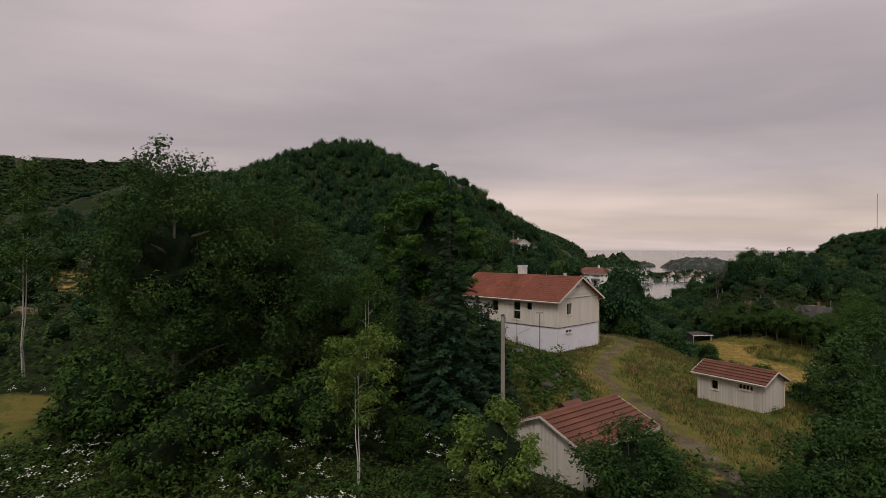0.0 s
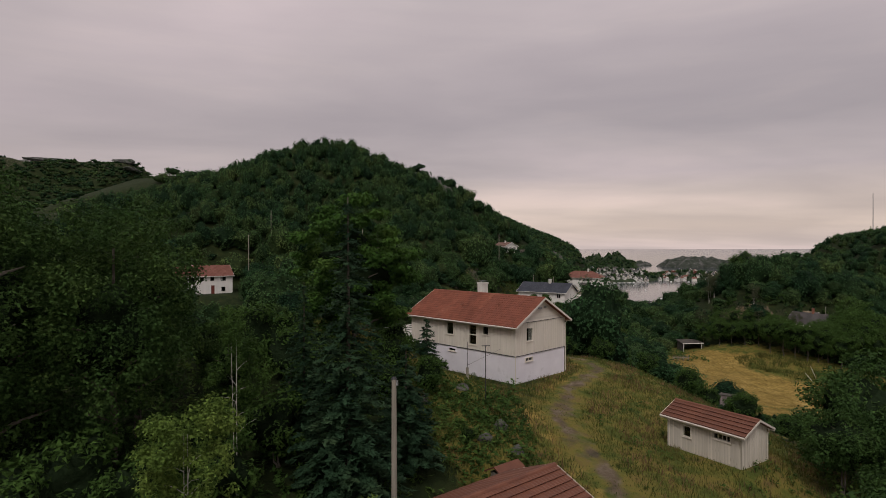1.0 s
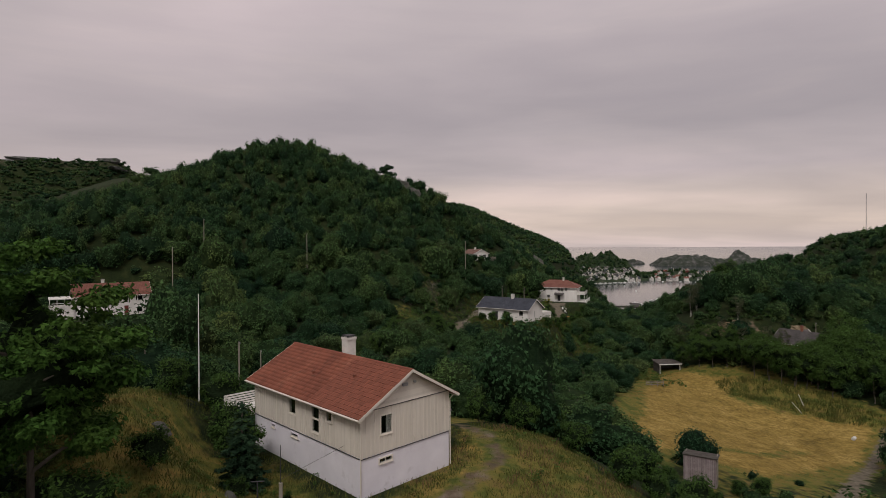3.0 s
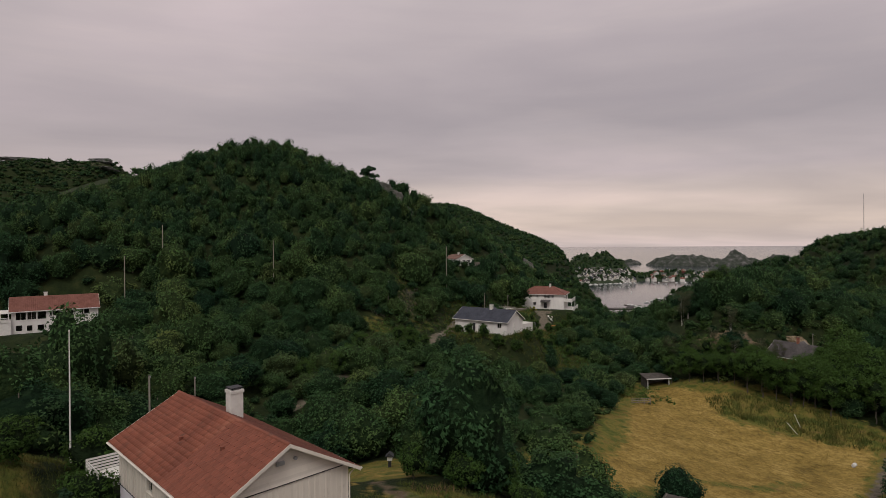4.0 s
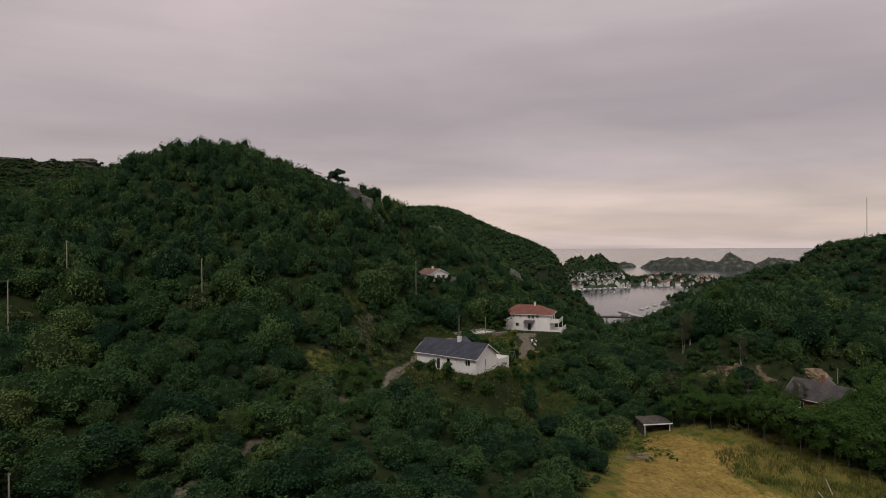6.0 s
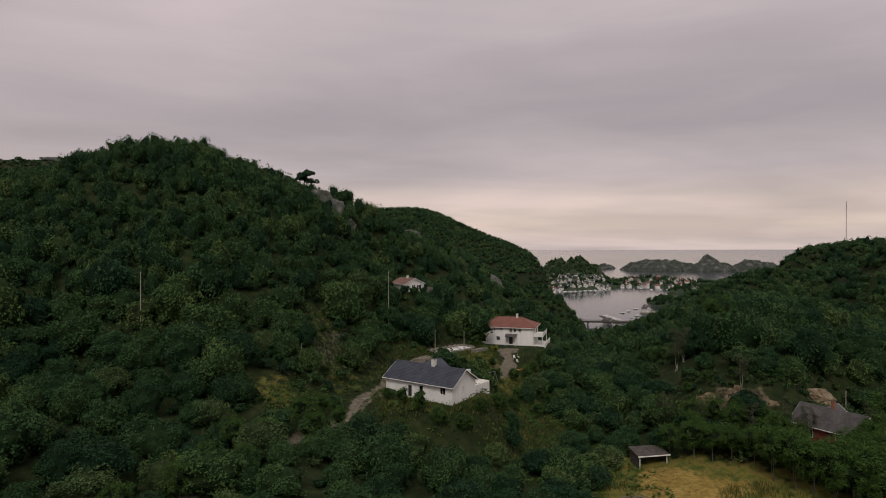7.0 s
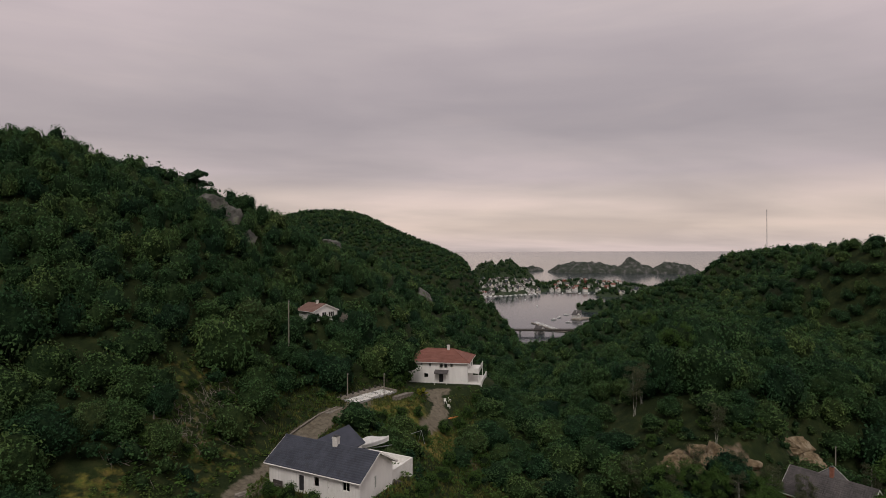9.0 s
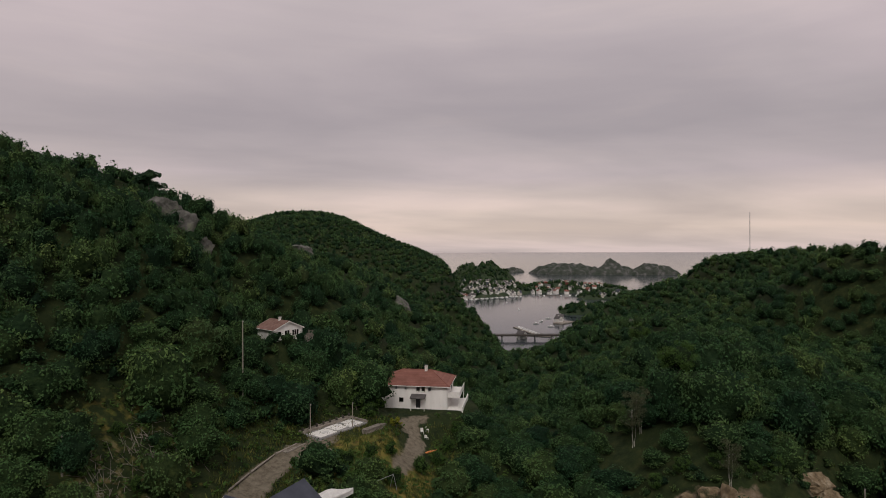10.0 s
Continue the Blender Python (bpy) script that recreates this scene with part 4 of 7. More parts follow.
def chimney(house, x, y, z, top, w=0.75, d=0.6, mat=BRICK):
    c = part("chimney", Solid().box(x - w / 2, x + w / 2, y - d / 2, y + d / 2, z, top), mat, house, soft_edges=0.02)
    part("chimney_cap", Solid().box(x - w / 2 - 0.04, x + w / 2 + 0.04, y - d / 2 - 0.04, y + d / 2 + 0.04, top - 0.16, top + 0.03), mat, c)
    s = Solid()
    for a in (-1, 1):
        for b in (-1, 1):
            s.box(x + a * w * 0.35 - 0.03, x + a * w * 0.35 + 0.03, y + b * d * 0.35 - 0.03, y + b * d * 0.35 + 0.03, top + 0.03, top + 0.14)
    s.box(x - w / 2, x + w / 2, y - d / 2, y + d / 2, top + 0.14, top + 0.18)
    part("chimney_cowl", s, DARK, c)
    return c


# the cream house on its pale foundation
main = gable_house("house", "cream boarded two-storey house with a red tiled gable roof", 11.62, 56.67, 46.52, 134.1, 7.77, 14.08, 5.37, 7.5, foot=2.5, boards=0.34, gable_siding=True,
                   single=(9.0, 16.0), base_drop=1.5, trim=BOARD_CREAM,
                   holes=[("left", 7.8, 8.75, 3.6, 4.75, "window", dict(case=BOARD_CREAM)), ("left", 4.72, 5.68, 2.95, 4.8, "window", dict(rail=True, case=BOARD_CREAM)), ("left", 3.2, 3.9, 4.05, 4.8, "window", dict(case=BOARD_CREAM)),
                          ("left", 7.5, 8.5, 1.98, 2.24, "window", dict(case=RENDER_LILAC)), ("left", 10.85, 11.4, 1.98, 2.24, "window", dict(case=RENDER_LILAC)),
                          ("front", 1.55, 2.5, 3.65, 4.85, "window", dict(curtain=True, case=BOARD_CREAM)), ("front", 1.42, 2.48, 1.82, 2.12, "window", dict(bars=1))])
chimney(main, 5.05, 8.39, 6.3, 8.55, 0.8, 0.8)
for u, v in ((8.0, 1.6), (3.7, 2.2)):
    zz = 5.37 + (7.5 - 5.37) / 3.885 * v
    part("roof_vent", Solid().box(v - 0.09, v + 0.09, u - 0.09, u + 0.09, zz, zz + 0.26), TILE_RED_SHEET, main, "small red roof vent", 0.02)
part("floodlight", Solid().box(3.3, 3.75, -0.2, -0.05, 6.45, 6.65).tube((4.4, -0.2, 6.6), (4.4, -0.03, 6.6), 0.1), STEEL, main, "lamps under the gable peak", 0.02)
# balcony on the far gable wall
bal = Solid().box(-1.2, 4.6, 14.1, 17.2, 2.35, 2.5)
b_ = part("balcony", bal, TRIM, main, "white balcony on posts")
for a in (-1.1, 1.7, 4.5):
    part("post", Solid().box(a - 0.06, a + 0.06, 17.02, 17.14, -1.6, 2.35), TRIM, b_)
for q in range(5):
    part("rail_board", Solid().box(-1.2, 4.6, 17.16, 17.19, 2.55 + 0.2 * q, 2.68 + 0.2 * q), TRIM, b_)
    part("rail_board", Solid().box(-1.22, -1.19, 14.1, 17.15, 2.55 + 0.2 * q, 2.68 + 0.2 * q), TRIM, b_)
part("side_box", Solid().box(7.78, 8.05, 0.5, 1.6, 2.45, 3.6), TRIM, main, "white side porch board", 0.02)

garage = gable_house("garage", "small white boarded garage with a maroon sheet roof", 3.74, 31.74, 44.96, 39.1, 5.1, 6.31, 2.13, 3.18, 0.3, 0.3, wall_mat=BOARD_WORN, roof_mat=TILE_MAROON,
                     roof_style="sheets", boards=0.26, board_walls=("front", "right"), category="garage", gutter=False, base_drop=0.6, barge=0.13, proud=0.014, trim=BOARD_WORN,
                     holes=[("right", 1.0, 1.9, 0.9, 1.7, "window"), ("back", 1.2, 3.9, 0.0, 2.0, "door")])
shed = gable_house("garden_shed", "white boarded shed with a maroon sheet roof standing in dry grass", 23.75, 41.48, 44.84, 122.5, 2.85, 5.31, 2.24, 2.9, 0.3, 0.35, wall_mat=BOARD_WORN, roof_mat=TILE_MAROON,
                   roof_style="sheets", boards=0.2, category="shed", base_drop=0.6, barge=0.14, proud=0.016, trim=BOARD_WORN,
                   holes=[("left", 3.52, 4.1, 0.98, 1.7, "window", dict(case=BOARD_WORN)), ("left", 0.75, 1.88, 1.45, 1.82, "window", dict(bars=3))])
grey = gable_house("bungalow", "white bungalow with a blue-grey tiled gable roof", 38.84, 158.61, 43.49, 142.2, 7.4, 14.46, 3.15, 5.3, wall_mat=BOARD_WHITE, roof_mat=TILE_SLATE, boards=0.5, board_walls=("left",), base_drop=2.0,
                   holes=[("left", 6.15, 6.95, 1.1, 2.3, "window"), ("left", 1.4, 2.5, 1.4, 2.55, "window", dict(bars=1)), ("left", 3.6, 4.8, 0.3, 2.4, "door"), ("left", 8.6, 9.4, 0.1, 2.1, "door", DARK),
                          ("front", 3.2, 3.6, 0.9, 2.4, "window")])
chimney(grey, 3.6, 6.3, 4.8, 6.3, 0.7, 0.7)
# side wing with the car port and the walled terrace
s = Solid()
s.prism([(7.4, -1.0), (12.0, -1.0), (12.0, 2.6), (7.4, 2.6)], "y", 8.2, 13.6)
part("wing", s, BOARD_WHITE, grey)
s = Solid()
s.prism([(7.9, 2.45), (10.9, 4.6), (13.9, 2.45), (13.9, 2.6), (10.9, 4.75), (7.9, 2.6)], "x", 5.2, 12.5)
part("wing_roof", s, TILE_SLATE, grey)
s = Solid().box(7.42, 13.0, 0.2, 0.45, -1.0, 1.5).box(12.8, 13.05, 0.45, 7.6, -1.0, 1.5).box(7.42, 12.8, 0.45, 8.1, -1.0, 0.6)
part("terrace", s, TRIM, grey, "white walled terrace")
s = Solid()
for q in range(5):
    s.box(7.6 + 0.28 * q, 7.9 + 0.28 * q, -1.1, 0.18, -1.0, 0.3 - 0.18 * q)
part("steps", s, PLANK_DARK, grey)
part("table", Solid().box(9.0, 10.8, 4.0, 5.2, 1.25, 1.32).box(9.3, 9.4, 4.3, 4.4, 0.6, 1.25).box(10.4, 10.5, 4.8, 4.9, 0.6, 1.25), DARK, grey)


def hip_house():
    h = thing("villa", "white two-storey house with a red hipped tile roof", "house", pose(66.65, 220.82, 42.15, 0, 0, 158.9 - 90))
    W, L, hw, hr, o = 9.68, 15.03, 5.04, 7.3, 0.6
    holes = {"left": [(13.5, 14.4, 3.7, 4.8), (11.0, 11.5, 3.95, 4.75), (8.9, 9.4, 3.9, 4.7), (6.0, 6.8, 3.6, 4.8), (4.85, 5.65, 3.6, 4.8), (3.5, 4.2, 3.8, 4.75), (5.9, 6.9, 0.1, 2.1), (9.6, 10.6, 1.2, 2.2)],
             "front": [(2.0, 3.2, 3.4, 4.7), (5.5, 8.0, 2.7, 4.8)], "right": [], "back": []}
    for wall in ("front", "left", "back", "right"):
        u0, u1 = (0, W) if wall in ("front", "back") else (0.2, L - 0.2)
        s = Solid()
        for a, b, c, d in panel(u0, u1, -2.0, hw, holes[wall]):
            wall_box(s, wall, W, L, a, b, -0.2, 0.0, c, d)
        part("wall", s, BOARD_WHITE, h, weld=True)
        for q in holes[wall]:
            if q[2] < 0.5:
                s = Solid()
                wall_box(s, wall, W, L, *q[:2], -0.12, -0.06, *q[2:])
                part("door", s, DARK, h)
            else:
                window(h, wall, W, L, *q)
    e = hw - 0.1
    ins = W / 2
    v = [(-o, -o, e), (W + o, -o, e), (W + o, L + o, e), (-o, L + o, e), (W / 2, ins - 0.6, hr), (W / 2, L - ins + 0.6, hr)]
    lowv = [(a, b, c - 0.14) for a, b, c in v[:4]]
    r = part("roof", Solid().add(v + lowv, [(0, 1, 4), (1, 2, 5, 4), (2, 3, 5), (3, 0, 4, 5), (6, 7, 1, 0), (7, 8, 2, 1), (8, 9, 3, 2), (9, 6, 0, 3), (6, 9, 8, 7)]), TILE_PINK, h)
    # courses on the hips
    cs = Solid()
    n = 18
    for q in range(n):
        f0, f1 = q / n, (q + 1) / n
        for a, b, c, d in ((v[0], v[1], v[4], v[4]), (v[1], v[2], v[5], v[4]), (v[2], v[3], v[5], v[5]), (v[3], v[0], v[4], v[5])):
            A, B, C, D = (Vector(p) for p in (a, b, c, d))
            p0, p1 = A.lerp(D, f0), B.lerp(C, f0)
            p2, p3 = B.lerp(C, f1), A.lerp(D, f1)
            up = Vector((0, 0, 1))
            cs.add([p0 + up * 0.02, p1 + up * 0.02, p1 + up * 0.075, p0 + up * 0.075, p2 + up * 0.03, p3 + up * 0.03], [(0, 1, 2, 3), (3, 2, 4, 5)])
    tagged(part("tiles", cs, TILE_PINK, r), kind="stuff")
    for a, b in ((v[0], v[4]), (v[1], v[4]), (v[2], v[5]), (v[3], v[5]), (v[4], v[5])):
        part("ridge_cap", Solid().tube(Vector(a) + Vector((0, 0, 0.05)), Vector(b) + Vector((0, 0, 0.05)), 0.11, 0.11, 6), TILE_PINK, r)
    part("fascia", Solid().box(-o - 0.02, -o, -o, L + o, e - 0.16, e), TRIM, r)
    part("fascia", Solid().box(-o, W + o, -o - 0.02, -o, e - 0.16, e), TRIM, r)
    chimney(h, W / 2 - 0.3, 5.4, 6.6, 8.3, 0.6, 0.6)
    # porch and balcony
    p = part("porch_roof", Solid().prism([(-1.7, 2.45), (0.0, 2.95), (0.0, 3.1), (-1.75, 2.55)], "y", 4.6, 7.9), TILE_BROWN, h, "small dark porch roof")
    for yy in (4.8, 7.7):
        part("post", Solid().box(-1.6, -1.48, yy - 0.06, yy + 0.06, -0.3, 2.5), TRIM, h)
    part("balcony", Solid().box(0.5, W, -2.6, 0.0, 2.4, 2.58).box(0.5, W, -2.6, -2.5, 2.58, 3.6).box(0.5, 0.6, -2.5, 0.0, 2.58, 3.6), TRIM, h, "white walled balcony")
    part("lower_terrace", Solid().box(-0.5, W + 1, -3.4, -3.2, -2.0, 0.8).box(0.0, W, -3.2, 0.0, -2.0, -0.05), TRIM, h, "white terrace wall")
    for xx in (0.7, W - 0.3):
        part("post", Solid().box(xx - 0.08, xx + 0.08, -2.55, -2.39, 0.0, 2.4), TRIM, h)
    return h


villa = hip_house()
left_house = gable_house("farmhouse", "long white two-storey house with a faded red tile roof", -47.31, 147.32, 47.75, 215.0, 7.67, 14.18, 4.39, 6.67, 0.4, 0.4, wall_mat=BOARD_WHITE, roof_mat=TILE_PINK, boards=0.5, board_walls=(), base_drop=3.0,
                         holes=[("left", 11.9, 13.5, 2.5, 4.2, "window", dict(bars=1)), ("left", 10.3, 11.7, 2.5, 4.2, "window", dict(bars=1)), ("left", 8.7, 10.1, 2.5, 4.2, "window"), ("left", 6.65, 7.6, 3.0, 4.1, "window"), ("left", 7.8, 8.1, 3.0, 4.1, "window"),
                                ("left", 4.25, 5.2, 3.0, 4.1, "window"), ("left", 1.5, 2.4, 2.95, 4.15, "window"), ("left", 2.5, 2.8, 2.95, 4.15, "window"), ("left", 12.5, 13.5, 0.4, 1.5, "window"), ("left", 10.9, 11.8, 0.3, 1.4, "window"), ("left", 9.05, 10.1, 0.3, 1.4, "window"), ("left", 4.2, 5.0, -0.2, 1.9, "door", RED_PAINT), ("left", 1.6, 2.6, 0.4, 1.5, "window")])
chimney(left_house, 4.2, 8.7, 6.2, 7.5, 0.7, 0.6)
s = Solid().box(-0.4, 6.5, 14.2, 18.4, -3.0, 2.2).box(-0.5, -0.4, 14.4, 18.4, 3.05, 3.15).box(-0.5, 6.6, 14.2, 18.5, 3.9, 4.05).box(-0.5, -0.38, 14.2, 18.5, 2.2, 2.75)
for q in range(4):
    s.box(-0.5, -0.38, 14.5 + 1.25 * q, 14.62 + 1.25 * q, 2.2, 3.9)
part("terrace", s, TRIM, left_house, "white roofed terrace above a garage door")
s = Solid()
for q in range(6):
    s.box(-0.44, -0.41, 14.8, 17.8, -1.9 + 0.42 * q, -1.53 + 0.42 * q)
part("garage_door", s, TRIM, left_house)

right_house = gable_house("cottage", "red boarded cottage with a grey-brown tile roof under trees", 107.66, 155.41, 34.37, 115.8, 7.44, 10.75, 3.16, 5.93, 0.4, 0.4, wall_mat=RED_PAINT, roof_mat=TILE_BROWN, boards=0.4, board_walls=(), base_drop=2.0, barge=0.3,
                          holes=[("front", 1.2, 2.2, 0.9, 2.2, "window"), ("front", 4.8, 5.8, 0.9, 2.2, "window"), ("left", 2.0, 3.2, 0.9, 2.2, "window", dict(bars=1)), ("left", 7.0, 8.2, 0.9, 2.2, "window", dict(bars=1))])
chimney(right_house, 3.72, 5.4, 5.4, 7.3, 0.5, 0.5, BRICK_RED)
s = Solid().prism([(4.0, 3.2), (7.0, 5.7), (10.0, 3.2), (10.0, 3.35), (7.0, 5.85), (4.0, 3.35)], "x", 3.9, 8.9)
part("cross_roof", s, TILE_BROWN, right_house)
part("cross_gable", Solid().prism([(4.4, -2.0), (9.6, -2.0), (9.6, 3.4), (7.0, 5.5), (4.4, 3.4)], "x", 7.4, 8.4), RED_PAINT, right_house)
part("bargeboard", Solid().prism([(4.0, 3.15), (7.0, 5.65), (7.0, 5.9), (4.0, 3.4)], "x", 8.9, 8.94), TRIM, right_house)
part("bargeboard", Solid().prism([(10.0, 3.15), (7.0, 5.65), (7.0, 5.9), (10.0, 3.4)], "x", 8.9, 8.94), TRIM, right_house)
part("veranda", Solid().box(0, 7.4, -2.2, -0.02, -0.6, -0.4).box(0, 7.4, -2.2, -2.1, 0.4, 0.5).box(0, 0.1, -2.2, -2.1, -2.0, 0.5).box(3.6, 3.7, -2.2, -2.1, -2.0, 0.5).box(7.3, 7.4, -2.2, -2.1, -2.0, 0.5), TRIM, right_house)

cabin = gable_house("cabin", "white cabin with a brownish red roof among trees on the hillside", 30.4, 228.34, 57.03, 127.0, 7.0, 6.8, 2.4, 3.9, 0.4, 0.4, wall_mat=BOARD_WHITE, roof_mat=TILE_FADED, boards=0.5, board_walls=(), base_drop=2.0,
                    holes=[("front", 0.8, 1.8, 0.8, 1.8, "window"), ("front", 2.6, 3.9, 0.7, 1.9, "window", dict(bars=1)), ("front", 4.5, 6.2, 0.7, 1.9, "window", dict(bars=2))])
chimney(cabin, 3.3, 3.0, 3.4, 4.6, 0.5, 0.5)
part("terrace", Solid().box(7.1, 10.6, -1.6, 2.5, -2.0, 0.0).box(7.1, 10.6, -1.7, -1.6, -2.0, 1.0).box(10.5, 10.6, -1.6, 2.5, 0.0, 1.0), PLANK, cabin, "pale plank terrace")


# ---- trees and shrubs that stand singly ----
tree_rng = np.random.default_rng(21)


def broad_tree(name, label, leaf_mat, bark, tall, radius, bare, lobes, count, size, lean=0.0, category="tree", stems_n=1, lobe=(0.17, 0.32), thin=1.0, core=0.62, squat=0.85, fine=2, open_=0.75, deep=0.55):
    """Tapered trunk with limbs and a clumpy crown; bare: the height where the crown starts."""
    t = thing(name, label, category)
    ct = (tall - bare) / 2
    limbs = []
    for q in range(stems_n):
        a = 2.4 * q + tree_rng.random()
        sp = 0.25 * q
        top = Vector((lean + sp * math.cos(a), sp * math.sin(a), tall * 0.76))
        mid = Vector((lean * 0.4 + sp * 0.6 * math.cos(a + 0.4), sp * 0.6 * math.sin(a + 0.4), bare + 0.2))
        r0 = 0.025 * tall ** 0.9 / (1 + 0.35 * (stems_n - 1)) * thin
        trunk = stem([(sp * 0.4 * math.cos(a), sp * 0.4 * math.sin(a), -0.3), mid * 0.5 + Vector((0.06, -0.04, 0)), mid, top], [r0, r0 * 0.8, r0 * 0.65, r0 * 0.15])
        part("trunk", trunk, bark, t)
        limbs.append((mid, top, r0))
    for q in range(9):
        mid, top, r0 = limbs[q % stems_n]
        f = 0.2 + 0.6 * q / 9
        p0 = mid.lerp(top, f)
        a = 2.4 * q
        ln = radius * (0.62 - 0.34 * f)
        p1 = p0 + Vector((math.cos(a) * ln, math.sin(a) * ln, ln * 0.55))
        part("limb", stem([p0, p0.lerp(p1, 0.5) + Vector((0, 0, 0.1 * ln)), p1], [r0 * 0.4, r0 * 0.28, r0 * 0.08], 5), bark, t)
    v, f = crown(tree_rng, lobes, count, size, radius, ct, 0.5, lobe, fine, core, deep, squat, -1.2, open_, (0.3, 0.55), 0.5)
    v = v + [lean, 0, bare + ct * 0.95]
    part("crown", mesh_of("crown", v, f, leaf_mat, True, TWIG_SHADE), leaf_mat, t)
    return t


def spruce(tall, radius):
    t = thing("spruce_tree", "dark blue-green spruce with drooping layered boughs", "tree")
    part("trunk", stem([(0, 0, -0.3), (0, 0, tall * 0.5), (0, 0, tall)], [0.2, 0.11, 0.02]), BARK, t)
    v, f = fir_crown(tree_rng, int(tall * 2.2), 50, radius, tall * 0.96, 0.25)
    part("crown", mesh_of("crown", v + [0, 0, 0.5], f, LEAF_FIR), LEAF_FIR, t)
    return t


def put(ob, x, y, spin=0.0, size=1.0, first=False, sink=0.05):
    m = pose(x, y, height(x, y) - sink, 0, 0, spin)
    if first:
        ob.matrix_basis = m @ Matrix.Diagonal((size, size, size, 1))
        return ob
    c = copy_thing(ob, m)
    c.scale = (size, size, size)
    return c


BIG = broad_tree("ash_tree", "tall dark broadleaf tree with a ragged crown", LEAF_DARK, BARK, 16.0, 4.6, 0.4, 170, 27000, 0.10, lobe=(0.11, 0.22), fine=3, core=0.42, deep=0.5)
put(BIG, -14.1, 29.4, 20, 1.06, True)
for x, y, sp, s in ((-9.6, 31.5, 140, 0.95), (-16.4, 33.6, 60, 0.93), (-11.5, 37, 250, 0.9), (-7.0, 38, 320, 0.45), (-17, 44, 10, 0.8)):
    put(BIG, x, y, sp, s)
LAYERED = broad_tree("beech_tree", "broad green tree with layered sprays beside the house", LEAF_BEECH, BARK, 13.4, 4.9, 0.2, 130, 27000, 0.16, lobe=(0.13, 0.24), squat=0.45, core=0.56, deep=0.6)
put(LAYERED, -1.2, 46.2, 0, 1.0, True)
FIR = spruce(15.0, 3.0)
put(FIR, 0.4, 33.9, 0, 0.98, True)
put(FIR, -2.6, 37.4, 120, 0.6)
YOUNG = broad_tree("young_birch_tree", "young birch with fresh light-green leaves and a pale stem", LEAF_FRESH, BIRCH, 8.6, 2.0, 2.3, 60, 9500, 0.078, category="tree", stems_n=2, thin=0.34, core=0, deep=0.2, lobe=(0.14, 0.3))
put(YOUNG, -3.95, 26.2, 0, 1.0, True)
TWIN = broad_tree("birch_tree", "slender birch with two pale trunks and a thin crown", LEAF_WOODS, BIRCH, 11.0, 1.7, 2.6, 60, 5500, 0.08, stems_n=2, thin=0.24, core=0, deep=0.1, lobe=(0.14, 0.32))
put(TWIN, -4.2, 31.6, 40, 0.95, True)
put(TWIN, -25.5, 34, 250, 1.35)
BUSH_FRESH = broad_tree("willow_shrub", "bushy light green willow shrub beside the garage", LEAF_FRESH, BARK, 4.3, 1.75, 0.1, 50, 8000, 0.078, category="shrub", stems_n=3, lobe=(0.16, 0.34))
put(BUSH_FRESH, 2.3, 25.0, 0, 1.3, True)
APPLE = broad_tree("apple_tree", "low spreading dark green garden tree", LEAF_DARK, BARK, 4.6, 2.3, 0.4, 60, 9000, 0.08, category="tree", stems_n=2, lobe=(0.16, 0.32))
put(APPLE, 8.3, 24.2, 0, 1.2, True)
for x, y, sp, s in ((17.2, 24.0, 60, 1.2), (20.5, 27.5, 160, 1.15), (14.6, 22.5, 290, 0.9), (24, 25, 10, 1.25), (30.0, 41.5, 80, 1.35), (33, 37, 200, 1.4), (27.5, 33, 310, 1.1), (36, 45, 10, 1.2), (34.5, 45.5, 130, 2.0), (19.5, 24.5, 210, 1.5)):
    put(APPLE, x, y, sp, s)
CONIFER = spruce(5.6, 1.7)
tagged(CONIFER, "small dark conifer close beside the cream house", "tree")
put(CONIFER, 3.6, 58.6, 0, 1.0, True)
put(CONIFER, 3.0, 37.2, 70, 1.15)
SHRUB = broad_tree("shrub", "dense dark green shrub on rough ground", LEAF_WOODS, BARK, 3.0, 1.5, 0.05, 22, 1700, 0.10, category="shrub", stems_n=2, lobe=(0.24, 0.42), core=0.8, deep=0.75)
put(SHRUB, -8.0, 24.5, 0, 1.0, True)
